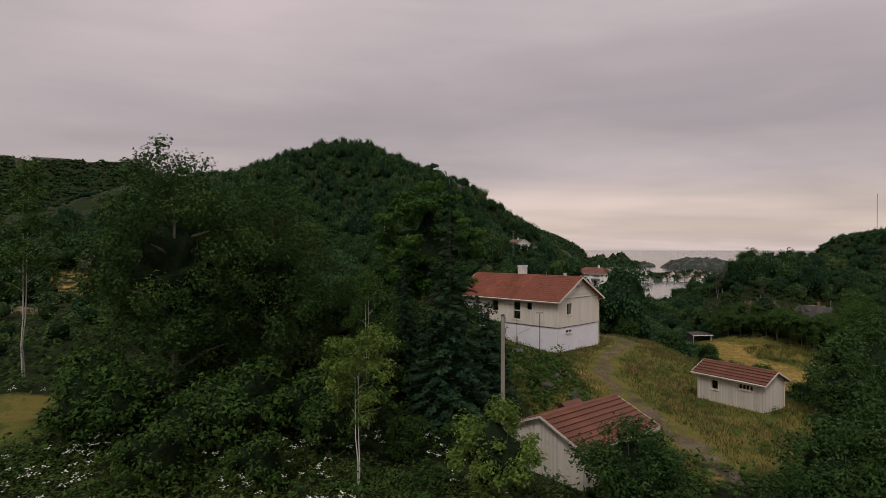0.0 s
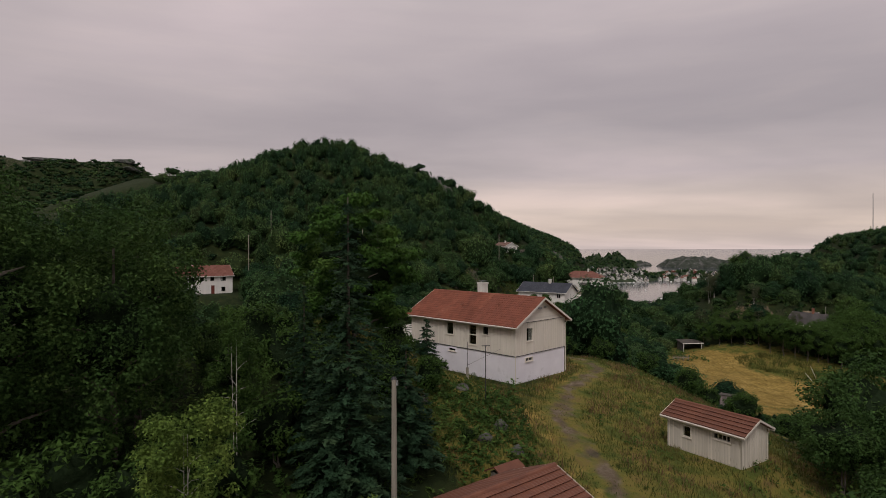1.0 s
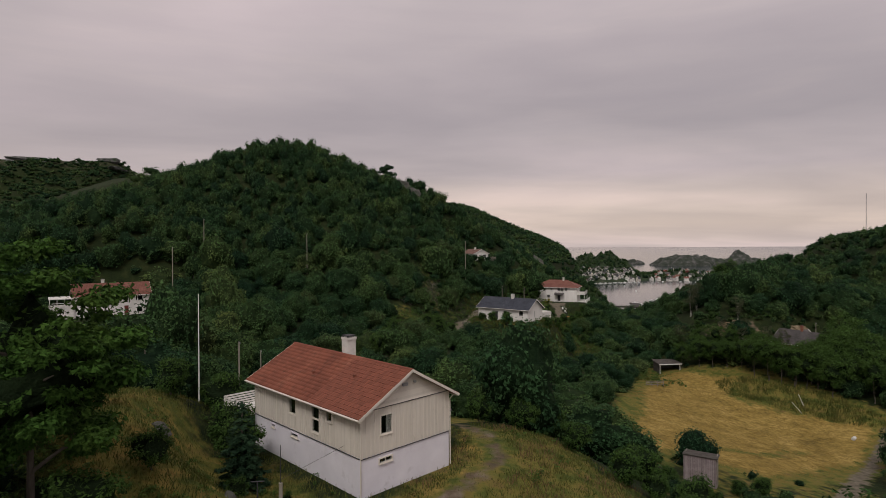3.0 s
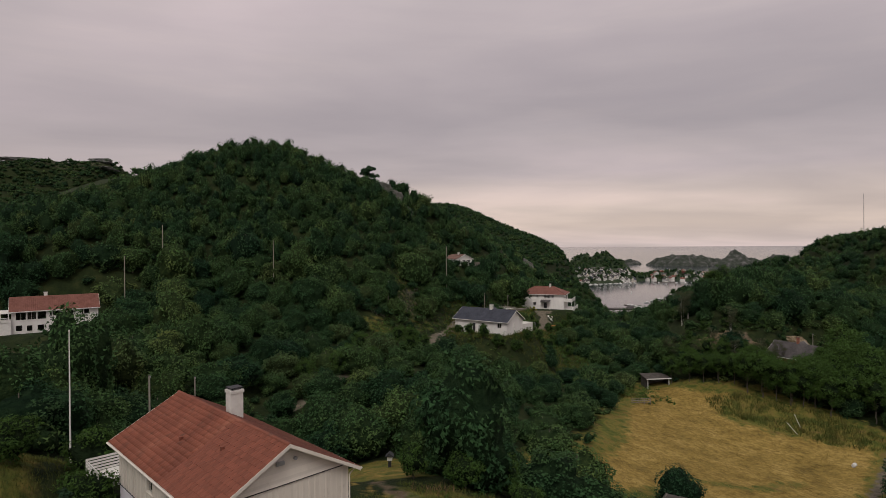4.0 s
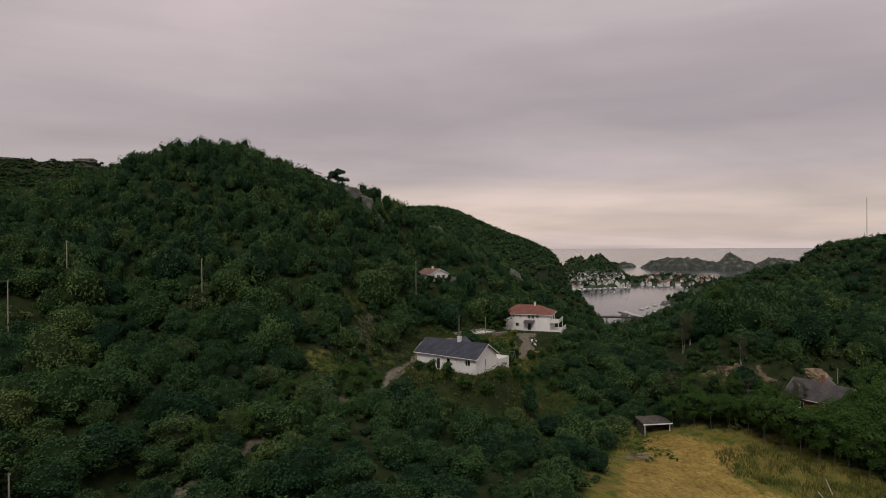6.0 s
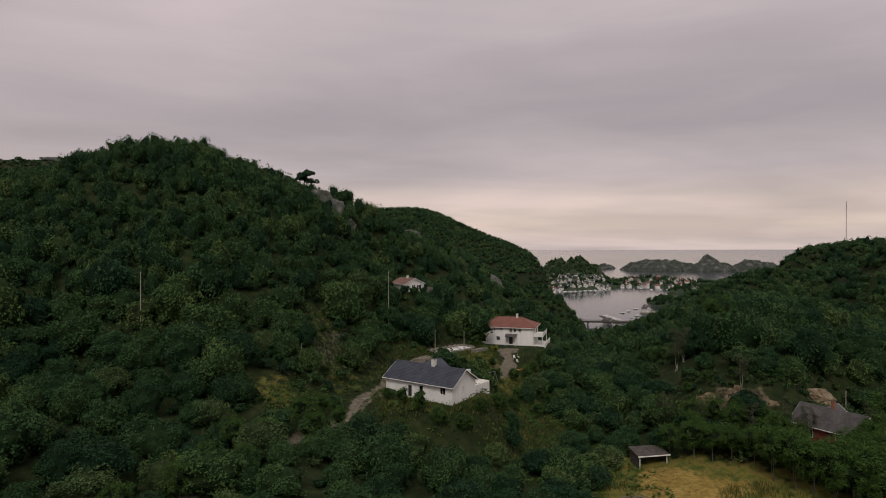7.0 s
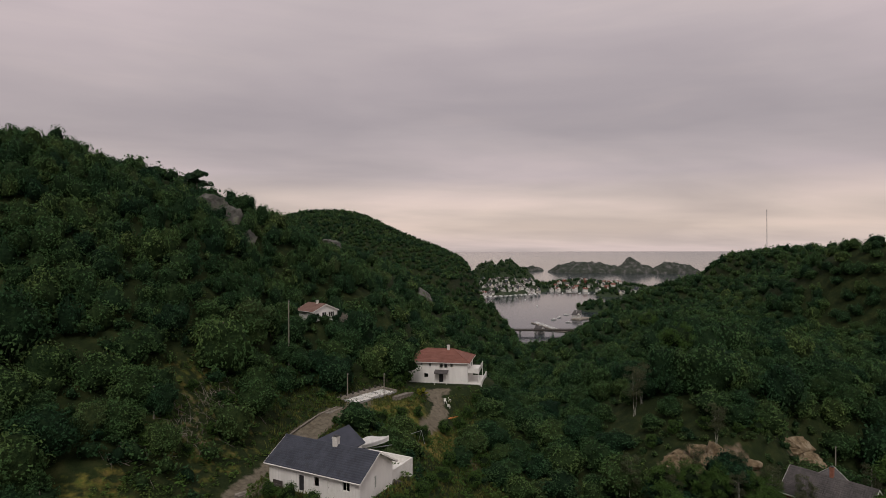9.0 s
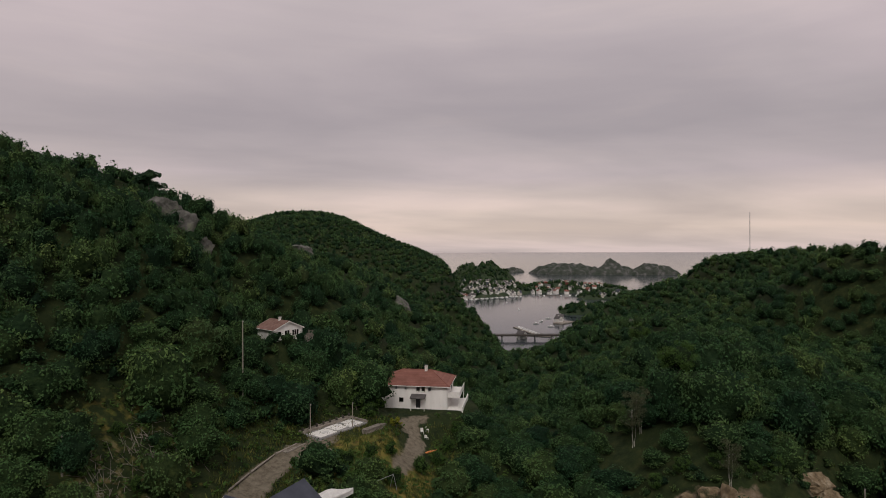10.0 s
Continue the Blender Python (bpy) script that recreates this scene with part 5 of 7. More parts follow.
shrub_spots = [(-12, 23.5, 1.1), (-5.8, 28.5, 1.2), (-10.5, 27, 1.5), (-16.5, 26.5, 1.4), (-2.0, 29, 0.9), (0.3, 30, 0.7), (-13.5, 31, 1.6), (-7, 32.5, 1.5), (-3.5, 35.5, 1.4), (3.0, 39.5, 0.8),
               (1.6, 43, 1.1), (-2.5, 42, 1.4), (4.0, 46, 1.0), (-6, 46, 1.3), (-10, 44, 1.4), (1.4, 51.3, 0.8), (-3.0, 52, 1.2), (-5.4, 56, 1.4), (2.0, 63, 1.2), (0.0, 66, 1.3), (-4.5, 66, 1.1), (-2, 70, 1.3), (5.0, 53.6, 0.45), (7.2, 55.8, 0.35),
               (20.4, 76, 1.0), (24.5, 74.5, 1.1), (28.5, 71, 1.0), (31.5, 67, 1.1), (34.5, 61, 1.0), (35.5, 55, 0.9), (38.5, 69, 1.2), (42, 75, 0.6), (45.5, 81, 0.5), (36, 76, 1.3), (33, 81, 1.4), (28, 79, 1.3), (47, 74, 0.6), (51, 79, 0.7),
               (11, 85, 0.9), (9, 83, 1.1), (25, 84, 1.2), (3, 80, 1.3), (55, 88, 0.9), (58, 79, 0.9), (63, 81, 1.0), (41, 62, 1.1), (45, 66, 1.1), (39, 53, 1.2), (43, 48, 1.3), (6.5, 40.5, 0.4), (-15.5, 27.0, 1.5), (-18.0, 28.5, 1.5), (-12.0, 26.6, 1.3), (-10.0, 29.2, 1.6), (-7.0, 29.6, 1.4), (-4.8, 31.5, 1.3), (-2.6, 44.2, 1.2), (1.0, 46.0, 1.2), (-0.2, 43.6, 1.1), (-5.0, 43.5, 1.4), (-8.5, 46, 1.5)]
for k, (x, y, s) in enumerate(shrub_spots):
    put(SHRUB, x, y, 47 * k, s)

# ---- rocks ----
def rock(name, label, x, y, z, size, mat, seed, spin=0.0):
    r_ = random.Random(seed)
    bm = bmesh.new()
    bmesh.ops.create_icosphere(bm, subdivisions=4 if max(size) > 3 else 3, radius=1.0)
    cuts = []
    for q in range(13):                      # broken faces
        n = Vector((r_.gauss(0, 1), r_.gauss(0, 1), r_.gauss(0, 0.8))).normalized()
        cuts.append((n, r_.uniform(0.55, 0.95)))
    for p in bm.verts:
        d = p.co.normalized()
        k = min([1.15] + [h / d.dot(n) for n, h in cuts if d.dot(n) > 0.2])
        k *= 1 + 0.12 * noise.noise(d * 4 + Vector((seed, 0, 0))) + 0.09 * noise.noise(d * 10) + 0.05 * noise.noise(d * 23)
        p.co = Vector((d.x * k * size[0], d.y * k * size[1], d.z * k * size[2]))
    me = bpy.data.meshes.new(name)
    bm.to_mesh(me)
    bm.free()
    me.materials.append(mat)
    ob = new(name, me)
    ob.matrix_basis = pose(x, y, z, 0, 0, spin)
    return tagged(ob, label, "rock")


for k, (x, y, dz, sx, sy, sz) in enumerate([(2, 256, 0.6, 5, 3.0, 4.2), (7, 254, 0.2, 4.5, 2.6, 4.6), (11, 252, -0.6, 3.5, 2.5, 3.4), (4, 252, -1.5, 4, 2, 3), (33, 330, 2, 6, 4, 3.5), (74, 338, 2, 6, 4, 5.5)]):
    rock("rock_outcrop", "bare grey rock outcrop on the wooded hill", x, y, height(x, y) + dz, (sx, sy, sz), ROCK, k + 1, 25 * k)
for k in range(16):
    x, y = -1130 + 27 * k, 1338 + 9 * (k % 3)
    rock("rock_outcrop", "pale bare rock crest of the far ridge", x, y, height(x, y) - 3, (21 + 6 * (k % 4), 14, 5 + 2 * (k % 3)), ROCK_PALE, k + 90, 30 * k)
rr = random.Random(9)
laid = 0
while laid < 40:
    x, y = (rr.uniform(91, 107), rr.uniform(168, 183)) if laid < 27 else (rr.uniform(117, 128), rr.uniform(176, 184))
    if not inside(np.array([x]), np.array([y]), CUTTING if laid < 27 else CUTTING_B)[0]:
        continue
    big = (0.8 + 1.7 * rr.random() ** 1.5) * (1.0 if laid < 27 else 1.5)
    rock("broken_rock", "tan broken rock in the hillside cutting", x, y, height(x, y) + 0.1 * big, (big * rr.uniform(0.8, 1.4), big * rr.uniform(0.5, 0.8), big * rr.uniform(0.5, 0.9)), ROCK_TAN, laid + 20, rr.uniform(0, 180))
    laid += 1
rock("boulder", "tall grey boulder on the dry grass terrace", -91.5, 144.5, height(-91.5, 144.5) + 1.6, (3.2, 2.4, 3.4), ROCK, 61, 20)
for k, (x, y, s) in enumerate([(-37.8, 49.6, 0.9), (-36.6, 48.6, 0.7), (-35.6, 48.4, 0.6)]):
    rock("boulder", "pale stone of a low broken wall", x, y, height(x, y) + 0.2, (s * 1.3, s * 0.8, s * 0.6), ROCK_TAN, k + 64, 40 * k)
for k, (x, y, s) in enumerate([(6.4, 48.6, 0.7), (8.9, 43.6, 0.8), (9.6, 40.9, 0.7), (7.6, 41.4, 0.7), (3.8, 44.6, 0.7), (5.2, 52.2, 0.6), (-1.5, 58.2, 0.9)]):
    rock("boulder", "mossy grey boulder in the grassy bank", x, y, height(x, y) - 0.1, (s, s * 0.8, s * 0.7), ROCK, k + 40, 60 * k)


# ---- poles, sheds and loose things ----
def utility_pole(x, y, top, r=0.12, label="weathered wooden utility pole with a small cross piece", wire_to=None):
    z = height(x, y)
    p = thing("utility_pole", label, "pole", pose(x, y, z))
    part("shaft", Solid().tube((0, 0, -0.5), (0, 0, top - z), r, r * 0.72, 10), POLE_WOOD, p)
    part("cap", Solid().tube((0, 0, top - z), (0, 0, top - z + 0.08), r * 0.95, r * 0.5, 10), DARK, p)
    part("insulator", Solid().tube((0.12, 0, top - z - 0.25), (0.12, 0, top - z - 0.05), 0.05, 0.04, 8), STEEL, p)
    if wire_to:
        a, b = Vector((0, 0, top - z - 0.2)), Vector(wire_to) - Vector((x, y, z))
        s = Solid()
        pts = [a.lerp(b, k / 8) - Vector((0, 0, 0.6 * math.sin(math.pi * k / 8))) for k in range(9)]
        for q in range(8):
            s.tube(pts[q], pts[q + 1], 0.012, 0.012, 4)
        part("wire", s, DARK, p)
    return p


utility_pole(3.06, 28.62, 53.58, 0.13)
for x, y, top in ((-43.7, 167.8, 69.6), (-45.5, 154.2, 62.3), (-17.9, 171.2, 65.7), (10.2, 177.5, 54.9), (26.3, 210.2, 63.8), (-6.7, 87.5, 51.2), (-9.9, 105.8, 46.8), (45.8, 208.7, 48.2), (38.2, 206.5, 49.0), (118.1, 170.5, 41.2)):
    utility_pole(x, y, top, 0.11, "slender grey wooden line pole among the trees")

fp = thing("flagpole", "tall white flagpole on the grassy knoll", "flagpole", pose(-5.13, 72.7, height(-5.13, 72.7)))
part("shaft", Solid().tube((0, 0, -0.2), (0, 0, 57.9 - height(-5.13, 72.7)), 0.07, 0.035, 10), TRIM, fp)
part("finial", Solid().tube((0, 0, 57.9 - height(-5.13, 72.7)), (0, 0, 58.05 - height(-5.13, 72.7)), 0.06, 0.02, 8), TRIM, fp)

tz = height(8.18, 47.31)
tp = thing("clothes_pole", "dark T-shaped clothes-line pole on the bank", "pole", pose(8.18, 47.31, tz))
part("shaft", Solid().tube((0, 0, -0.2), (0, 0, 51.6 - tz), 0.035, 0.03, 8), DARK, tp)
part("crossbar", Solid().tube((-0.3, 0, 51.6 - tz), (0.3, 0.05, 51.6 - tz), 0.03, 0.03, 8), DARK, tp)
rz = height(7.2, 54.6)
rod = thing("aerial_post", "concrete post with a thin dark aerial rod on a rock", "post", pose(7.2, 54.6, rz))
part("post", Solid().tube((0, 0, -0.2), (0, 0, 1.7), 0.13, 0.11, 10), POLE_WOOD, rod)
part("rod", Solid().tube((0, 0, 1.7), (0, 0, 3.9), 0.025, 0.02, 6), DARK, rod)
part("wire", Solid().tube((0, 0, 1.9), (4.2, 4.4, 2.9), 0.012, 0.012, 4), DARK, rod)

hz = height(8.5, 37.4) + 0.1
hut = thing("well_house", "tiny wooden well house with a red roof beside the bank", "hut", pose(8.5, 37.4, hz, 0, 0, 39))
part("body", Solid().box(-0.7, 0.7, -0.5, 0.5, -0.2, 1.0), PLANK, hut)
part("roof", Solid().prism([(-0.75, 0.95), (0.0, 1.35), (0.75, 0.95), (0.75, 1.03), (0.0, 1.43), (-0.75, 1.03)], "x", -0.95, 0.95), TILE_MAROON, hut)
# dark panel on the solid body: its colour imitates the shade of a hole
part("opening", Solid().box(-0.25, 0.25, -0.52, -0.49, 0.3, 0.85), DARK, hut)


def plank_fence(name, label, x, y, ang, length, high=1.1, posts=4, rails=3):
    f = thing(name, label, "fence", pose(x, y, height(x, y), 0, 0, ang))
    for q in range(posts):
        part("post", Solid().box(length * q / (posts - 1) - 0.06, length * q / (posts - 1) + 0.06, -0.06, 0.06, -0.6, high), PLANK, f)
    for q in range(rails):
        z = high * (q + 0.7) / rails
        part("rail", Solid().box(-0.1, length + 0.1, -0.1, -0.06, z - 0.07, z + 0.07), PLANK, f)
    return f


# animal shelter at the head of the field
sz = height(77, 166)
sh = thing("animal_shelter", "low dark open-fronted timber shelter at the field edge", "shelter", pose(73.6, 164.8, sz, 0, 0, 6))
part("roof", Solid().prism([(-0.4, 1.9), (3.4, 2.4), (3.4, 2.55), (-0.4, 2.05)], "x", -0.3, 6.0), PLANK_DARK, sh)
part("fascia", Solid().box(-0.35, 6.05, -0.46, -0.4, 1.82, 2.05), TRIM, sh)
part("back_wall", Solid().box(0, 5.7, 3.0, 3.1, -0.6, 2.3), PLANK_DARK, sh)
part("side_wall", Solid().box(0, 0.1, 0, 3.0, -0.6, 1.9), PLANK_DARK, sh)
part("side_wall", Solid().box(5.6, 5.7, 0, 3.0, -0.6, 1.9), PLANK_DARK, sh)
for q in (0.1, 5.5):
    part("post", Solid().box(q, q + 0.15, -0.1, 0.05, -0.6, 1.9), TRIM, sh)
plank_fence("rail_fence", "grey rail fence beside the shelter", 64.8, 150.5, 0, 4.0)

# leaning boarded lean-to among bushes
wz = height(47.5, 88.5)
wr = thing("field_shed", "weathered grey-pink boarded shed half hidden by bushes", "shed", pose(46.2, 89.2, wz, 0, 0, -32))
for q in range(18):
    part("board", Solid().box(q * 0.2, q * 0.2 + 0.18, -0.03 - 0.012 * (q % 2), 0.0, -0.5, 3.3), PLANK_PINK, wr)
part("side_wall", Solid().box(0, 0.08, 0.0, 2.6, -0.6, 3.2), PLANK, wr)
part("side_wall", Solid().box(3.5, 3.58, 0.0, 2.6, -0.6, 3.2), PLANK, wr)
part("back_wall", Solid().box(0.08, 3.5, 2.52, 2.6, -0.6, 2.9), PLANK_DARK, wr)
part("roof", Solid().prism([(-0.15, 3.32), (2.8, 2.95), (2.8, 3.03), (-0.15, 3.4)], "x", -0.15, 3.75), PLANK_DARK, wr)

bag = thing("silage_bale", "small white wrapped bale lying in the dry field", "bale", pose(94.2, 125.2, height(94.2, 125.2) + 0.26, 0, 90, 40))
bm = bmesh.new()
bmesh.ops.create_cone(bm, cap_ends=True, segments=18, radius1=0.32, radius2=0.32, depth=1.2)
bmesh.ops.bevel(bm, geom=[e for e in bm.edges if e.calc_face_angle(0) > 0.8], offset=0.1, segments=2, affect="EDGES")
me = bpy.data.meshes.new("wrap")
bm.to_mesh(me)
bm.free()
me.materials.append(CANVAS)
part("wrap", me, CANVAS, bag)
for k, (x, y, a, b) in enumerate(((93.2, 138, 2.2, 2.4), (95.2, 140.5, 1.2, 2.8))):
    st = thing("leaning_stake", "pale leaning stake in the rough grass", "stake", pose(x, y, height(x, y)))
    part("stake", Solid().tube((0, 0, -0.3), (-a, 0.4, b), 0.06, 0.045, 6), TRIM, st)

# terrace being built by the yard: slab, kerb of boards and stacks of timber
slab_z = 43.6
sl = thing("concrete_slab", "pale concrete slab framed by low timber walls", "slab", pose(39.8, 203.2, slab_z, 0, 0, 40))
part("slab", Solid().box(0, 11.5, 0, 4.2, -2.0, 0.1), GREY_SLAB, sl, soft_edges=0.03)
for a, b, c, d in ((0.5, 4.3, 0.3, 3.5), (4.6, 7.4, 0.9, 3.9), (7.6, 10.9, 0.5, 2.4), (8.4, 11.0, 2.6, 3.9)):
    part("insulation_sheet", Solid().box(a, b, c, d, 0.104, 0.17), TRIM, sl, "white sheet laid on the slab")
part("back_frame", Solid().box(-0.2, 11.8, 4.2, 4.4, -2.0, 0.55), PLANK, sl)
part("side_frame", Solid().box(11.5, 11.7, 0, 4.2, -2.0, 0.5), PLANK, sl)
for q in range(5):
    part("formwork_board", Solid().box(-0.3 + 0.4 * (q % 2), 11.9, 4.5 + 0.22 * q, 4.66 + 0.22 * q, 0.2 + 0.1 * (q % 3), 0.36 + 0.1 * (q % 3)), PLANK, sl)
for q in range(8):
    part("brace", Solid().box(q * 1.6, q * 1.6 + 0.12, 4.4, 4.9, -1.5, 1.1), PLANK_DARK, sl)
part("bags", Solid().box(2, 3.2, 1.2, 1.9, 0.1, 0.35).box(6, 7.4, 2.4, 3.0, 0.1, 0.3).box(8.8, 9.6, 0.8, 1.6, 0.1, 0.4), CANVAS, sl, soft_edges=0.08)
for k, (x, y, a, n) in enumerate(((48.0, 204.5, 40, 5), (41.5, 199.3, 38, 2), (23.6, 166.4, 30, 4), (34.6, 199.5, 52, 2))):
    pile = thing("timber_stack", "stack of pale weathered timber boards on the ground", "timber", pose(x, y, height(x, y), 0, 0, a))
    for q in range(n):
        for w in range(3):
            part("plank", Solid().box(-0.2 * (w % 2), 5.2 - 0.5 * w, w * 0.42, w * 0.42 + 0.34, 0.16 * q, 0.16 * q + 0.12), PLANK, pile)


for x0, y0, x1, y1 in ((27.2, 187.5, 29.4, 193.4), (29.5, 193.6, 32.6, 198.8), (32.8, 199.0, 36.0, 203.0)):
    lg = thing("log", "pale barked log lying along the gravel drive", "log")
    part("trunk", Solid().tube((x0, y0, height(x0, y0) + 0.14), (x1, y1, height(x1, y1) + 0.14), 0.17, 0.13, 9), PLANK, lg)


def boat(x, y, z, ang, length=5.2, cover=False, label="small white motorboat moored on the water", cat="boat"):
    b = thing("boat", label, cat, pose(x, y, z, 0, 0, ang))
    n, v, f = 9, [], []
    for k in range(n):
        u = k / (n - 1)
        w = 0.95 * (1 - u ** 3.0) * (length / 5.2) + 0.02
        xx = length * (u - 0.5)
        v += [(xx, -w, 0.75 + 0.25 * u), (xx, -w * 0.75, 0.15 + 0.3 * u ** 3), (xx, 0, -0.05 + 0.55 * u ** 4), (xx, w * 0.75, 0.15 + 0.3 * u ** 3), (xx, w, 0.75 + 0.25 * u)]
    for k in range(n - 1):
        f += [(5 * k + q, 5 * k + q + 1, 5 * k + q + 6, 5 * k + q + 5) for q in range(4)]
    f += [(0, 1, 2, 3, 4)]
    f += [(5 * k, 5 * k + 4, 5 * k + 9, 5 * k + 5) for k in range(n - 1)]
    part("hull", Solid().add(v, f), BOAT, b)
    if cover:
        v, f = [], []
        for k in range(9):                       # tarpaulin drawn over the rails, highest at the screen
            u = k / 8
            w = 0.98 * (1 - u ** 3.0) * (length / 5.2) + 0.05
            top = 1.0 + 0.25 * u + 0.42 * math.exp(-((u - 0.45) / 0.2) ** 2)
            xx = length * (u - 0.5)
            v += [(xx, -w, 0.62 + 0.25 * u), (xx, -w * 0.98, 0.82 + 0.25 * u), (xx, -w * 0.5, top - 0.06), (xx, 0, top), (xx, w * 0.5, top - 0.06), (xx, w * 0.98, 0.82 + 0.25 * u), (xx, w, 0.62 + 0.25 * u)]
        for k in range(8):
            f += [(7 * k + q, 7 * k + q + 1, 7 * k + q + 8, 7 * k + q + 7) for q in range(6)]
        f += [tuple(range(7)), tuple(range(62, 55, -1))]
        part("cover", Solid().add(v, f), CANVAS, b)
        part("trailer", Solid().box(-2.4, 3.3, -0.05, 0.05, -0.35, -0.25).box(-0.9, -0.7, -0.95, 0.95, -0.4, -0.28), STEEL, b)
        for s_ in (-0.95, 0.95):
            part("wheel", Solid().tube((-0.8, s_ - 0.08, -0.45), (-0.8, s_ + 0.08, -0.45), 0.3, 0.3, 14), DARK, b)
    else:
        part("cabin", Solid().box(-0.9, 0.6, -0.55, 0.55, 0.85, 1.5), BOAT, b, soft_edges=0.12)
        part("windscreen", Solid().box(0.6, 0.66, -0.5, 0.5, 0.95, 1.45), DARK, b)
    return b


boat(41.4, 177.6, 43.95, 14, 5.6, True, "boat on a trailer under a grey-white tarpaulin beside the house", "boat")
bn = thing("garden_bench", "dark wooden bench against the white wall", "bench", grey.matrix_basis @ pose(-0.7, 12.6, 0.0, 0, 0, 0))
part("seat", Solid().box(-0.25, 0.25, -0.8, 0.8, 0.42, 0.47), PLANK_DARK, bn)
part("backrest", Solid().box(0.2, 0.26, -0.8, 0.8, 0.5, 0.95), PLANK_DARK, bn)
for q in (-0.7, 0.7):
    part("leg", Solid().box(-0.22, 0.22, q - 0.04, q + 0.04, -0.3, 0.42), PLANK_DARK, bn)
gz = height(48.5, 187)
fr = thing("swing_frame", "thin dark metal swing frame in the garden", "frame", pose(46.5, 185.5, gz, 0, 0, 35))
part("top_bar", Solid().tube((0, 0, 1.9), (5.2, 0, 1.9), 0.04), STEEL, fr)
for q in (0, 5.2):
    for w in (-0.8, 0.8):
        part("leg", Solid().tube((q, w, -0.3), (q, 0, 1.9), 0.035), STEEL, fr)
for k, (x, y) in enumerate(((59.6, 212.4), (60.8, 213.2), (60.2, 211.0))):
    ch = thing("garden_chair", "white plastic garden chair on the slope", "chair", pose(x, y, height(x, y) + 0.02, 0, 0, 70 * k), group="garden chairs")
    part("seat", Solid().box(-0.28, 0.28, -0.28, 0.28, 0.4, 0.45), TRIM, ch)
    part("backrest", Solid().box(-0.28, 0.28, 0.24, 0.3, 0.45, 1.0), TRIM, ch)
    for a in (-0.24, 0.24):
        for b in (-0.24, 0.24):
            part("leg", Solid().box(a - 0.025, a + 0.025, b - 0.025, b + 0.025, -0.1, 0.4), TRIM, ch)
kz = height(60.0, 206.5)
ky = thing("kayak", "orange kayak lying in the grass", "kayak", pose(60.0, 206.5, kz + 0.12, 0, 0, 25))
KAYAK = surface("orange plastic", [(0.3, (0.5, 0.16, 0.04)), (0.7, (0.6, 0.22, 0.06))], 2, 0.4, 0.0)
v, f = [], []
for k in range(11):
    u = k / 10 - 0.5
    w = 0.34 * (1 - (2 * u) ** 2) + 0.015
    v += [(3.2 * u, w * math.cos(2 * math.pi * q / 8), 0.55 * w * math.sin(2 * math.pi * q / 8) + 0.1 * (2 * u) ** 4) for q in range(8)]
f = [(8 * k + q, 8 * k + (q + 1) % 8, 8 * k + 8 + (q + 1) % 8, 8 * k + 8 + q) for k in range(10) for q in range(8)]
part("hull", Solid().add(v, f), KAYAK, ky)
lz = height(17.7, 85.3)
ln = thing("garden_lantern", "small dark stone garden lantern by the lawn", "lantern", pose(17.7, 85.3, lz))
part("post", Solid().box(-0.15, 0.15, -0.15, 0.15, -0.2, 0.7), DARK, ln, soft_edges=0.02)
part("lamp_house", Solid().box(-0.25, 0.25, -0.25, 0.25, 0.7, 1.15), CONCRETE, ln, soft_edges=0.03)
part("cap", Solid().prism([(-0.4, 1.15), (0.4, 1.15), (0.0, 1.5)], "y", -0.4, 0.4), DARK, ln)

mz = height(391, 504)
mast = thing("radio_mast", "thin lattice radio mast on the far ridge", "mast", pose(391, 504, mz))
s = Solid()
for k in range(3):
    a = 2 * math.pi * k / 3
    s.tube((0.5 * math.cos(a), 0.5 * math.sin(a), -1), (0.25 * math.cos(a), 0.25 * math.sin(a), 38), 0.09, 0.07, 5)
for k in range(24):
    a, b = 2 * math.pi * k / 3, 2 * math.pi * (k + 1) / 3
    s.tube((0.45 * math.cos(a), 0.45 * math.sin(a), 1.55 * k), (0.45 * math.cos(b), 0.45 * math.sin(b), 1.55 * k + 1.5), 0.04, 0.04, 4)
part("lattice", s, STEEL, mast)

# ---- harbour: islands, village, bridge, jetties and boats ----
ISLE_TREES, ISLES = [], []


def ground_at(x, y):
    """The highest of the land and the islands."""
    z = height(x, y)
    for m, lie, sx, sy in ISLES:
        p = m @ Vector((x, y, 0))
        a, b = p.x / sx, p.y / sy
        if abs(a) < 1.25 and abs(b) < 1.25:
            z = max(z, float(lie(np.array([a]), np.array([b]))[0]))
    return z


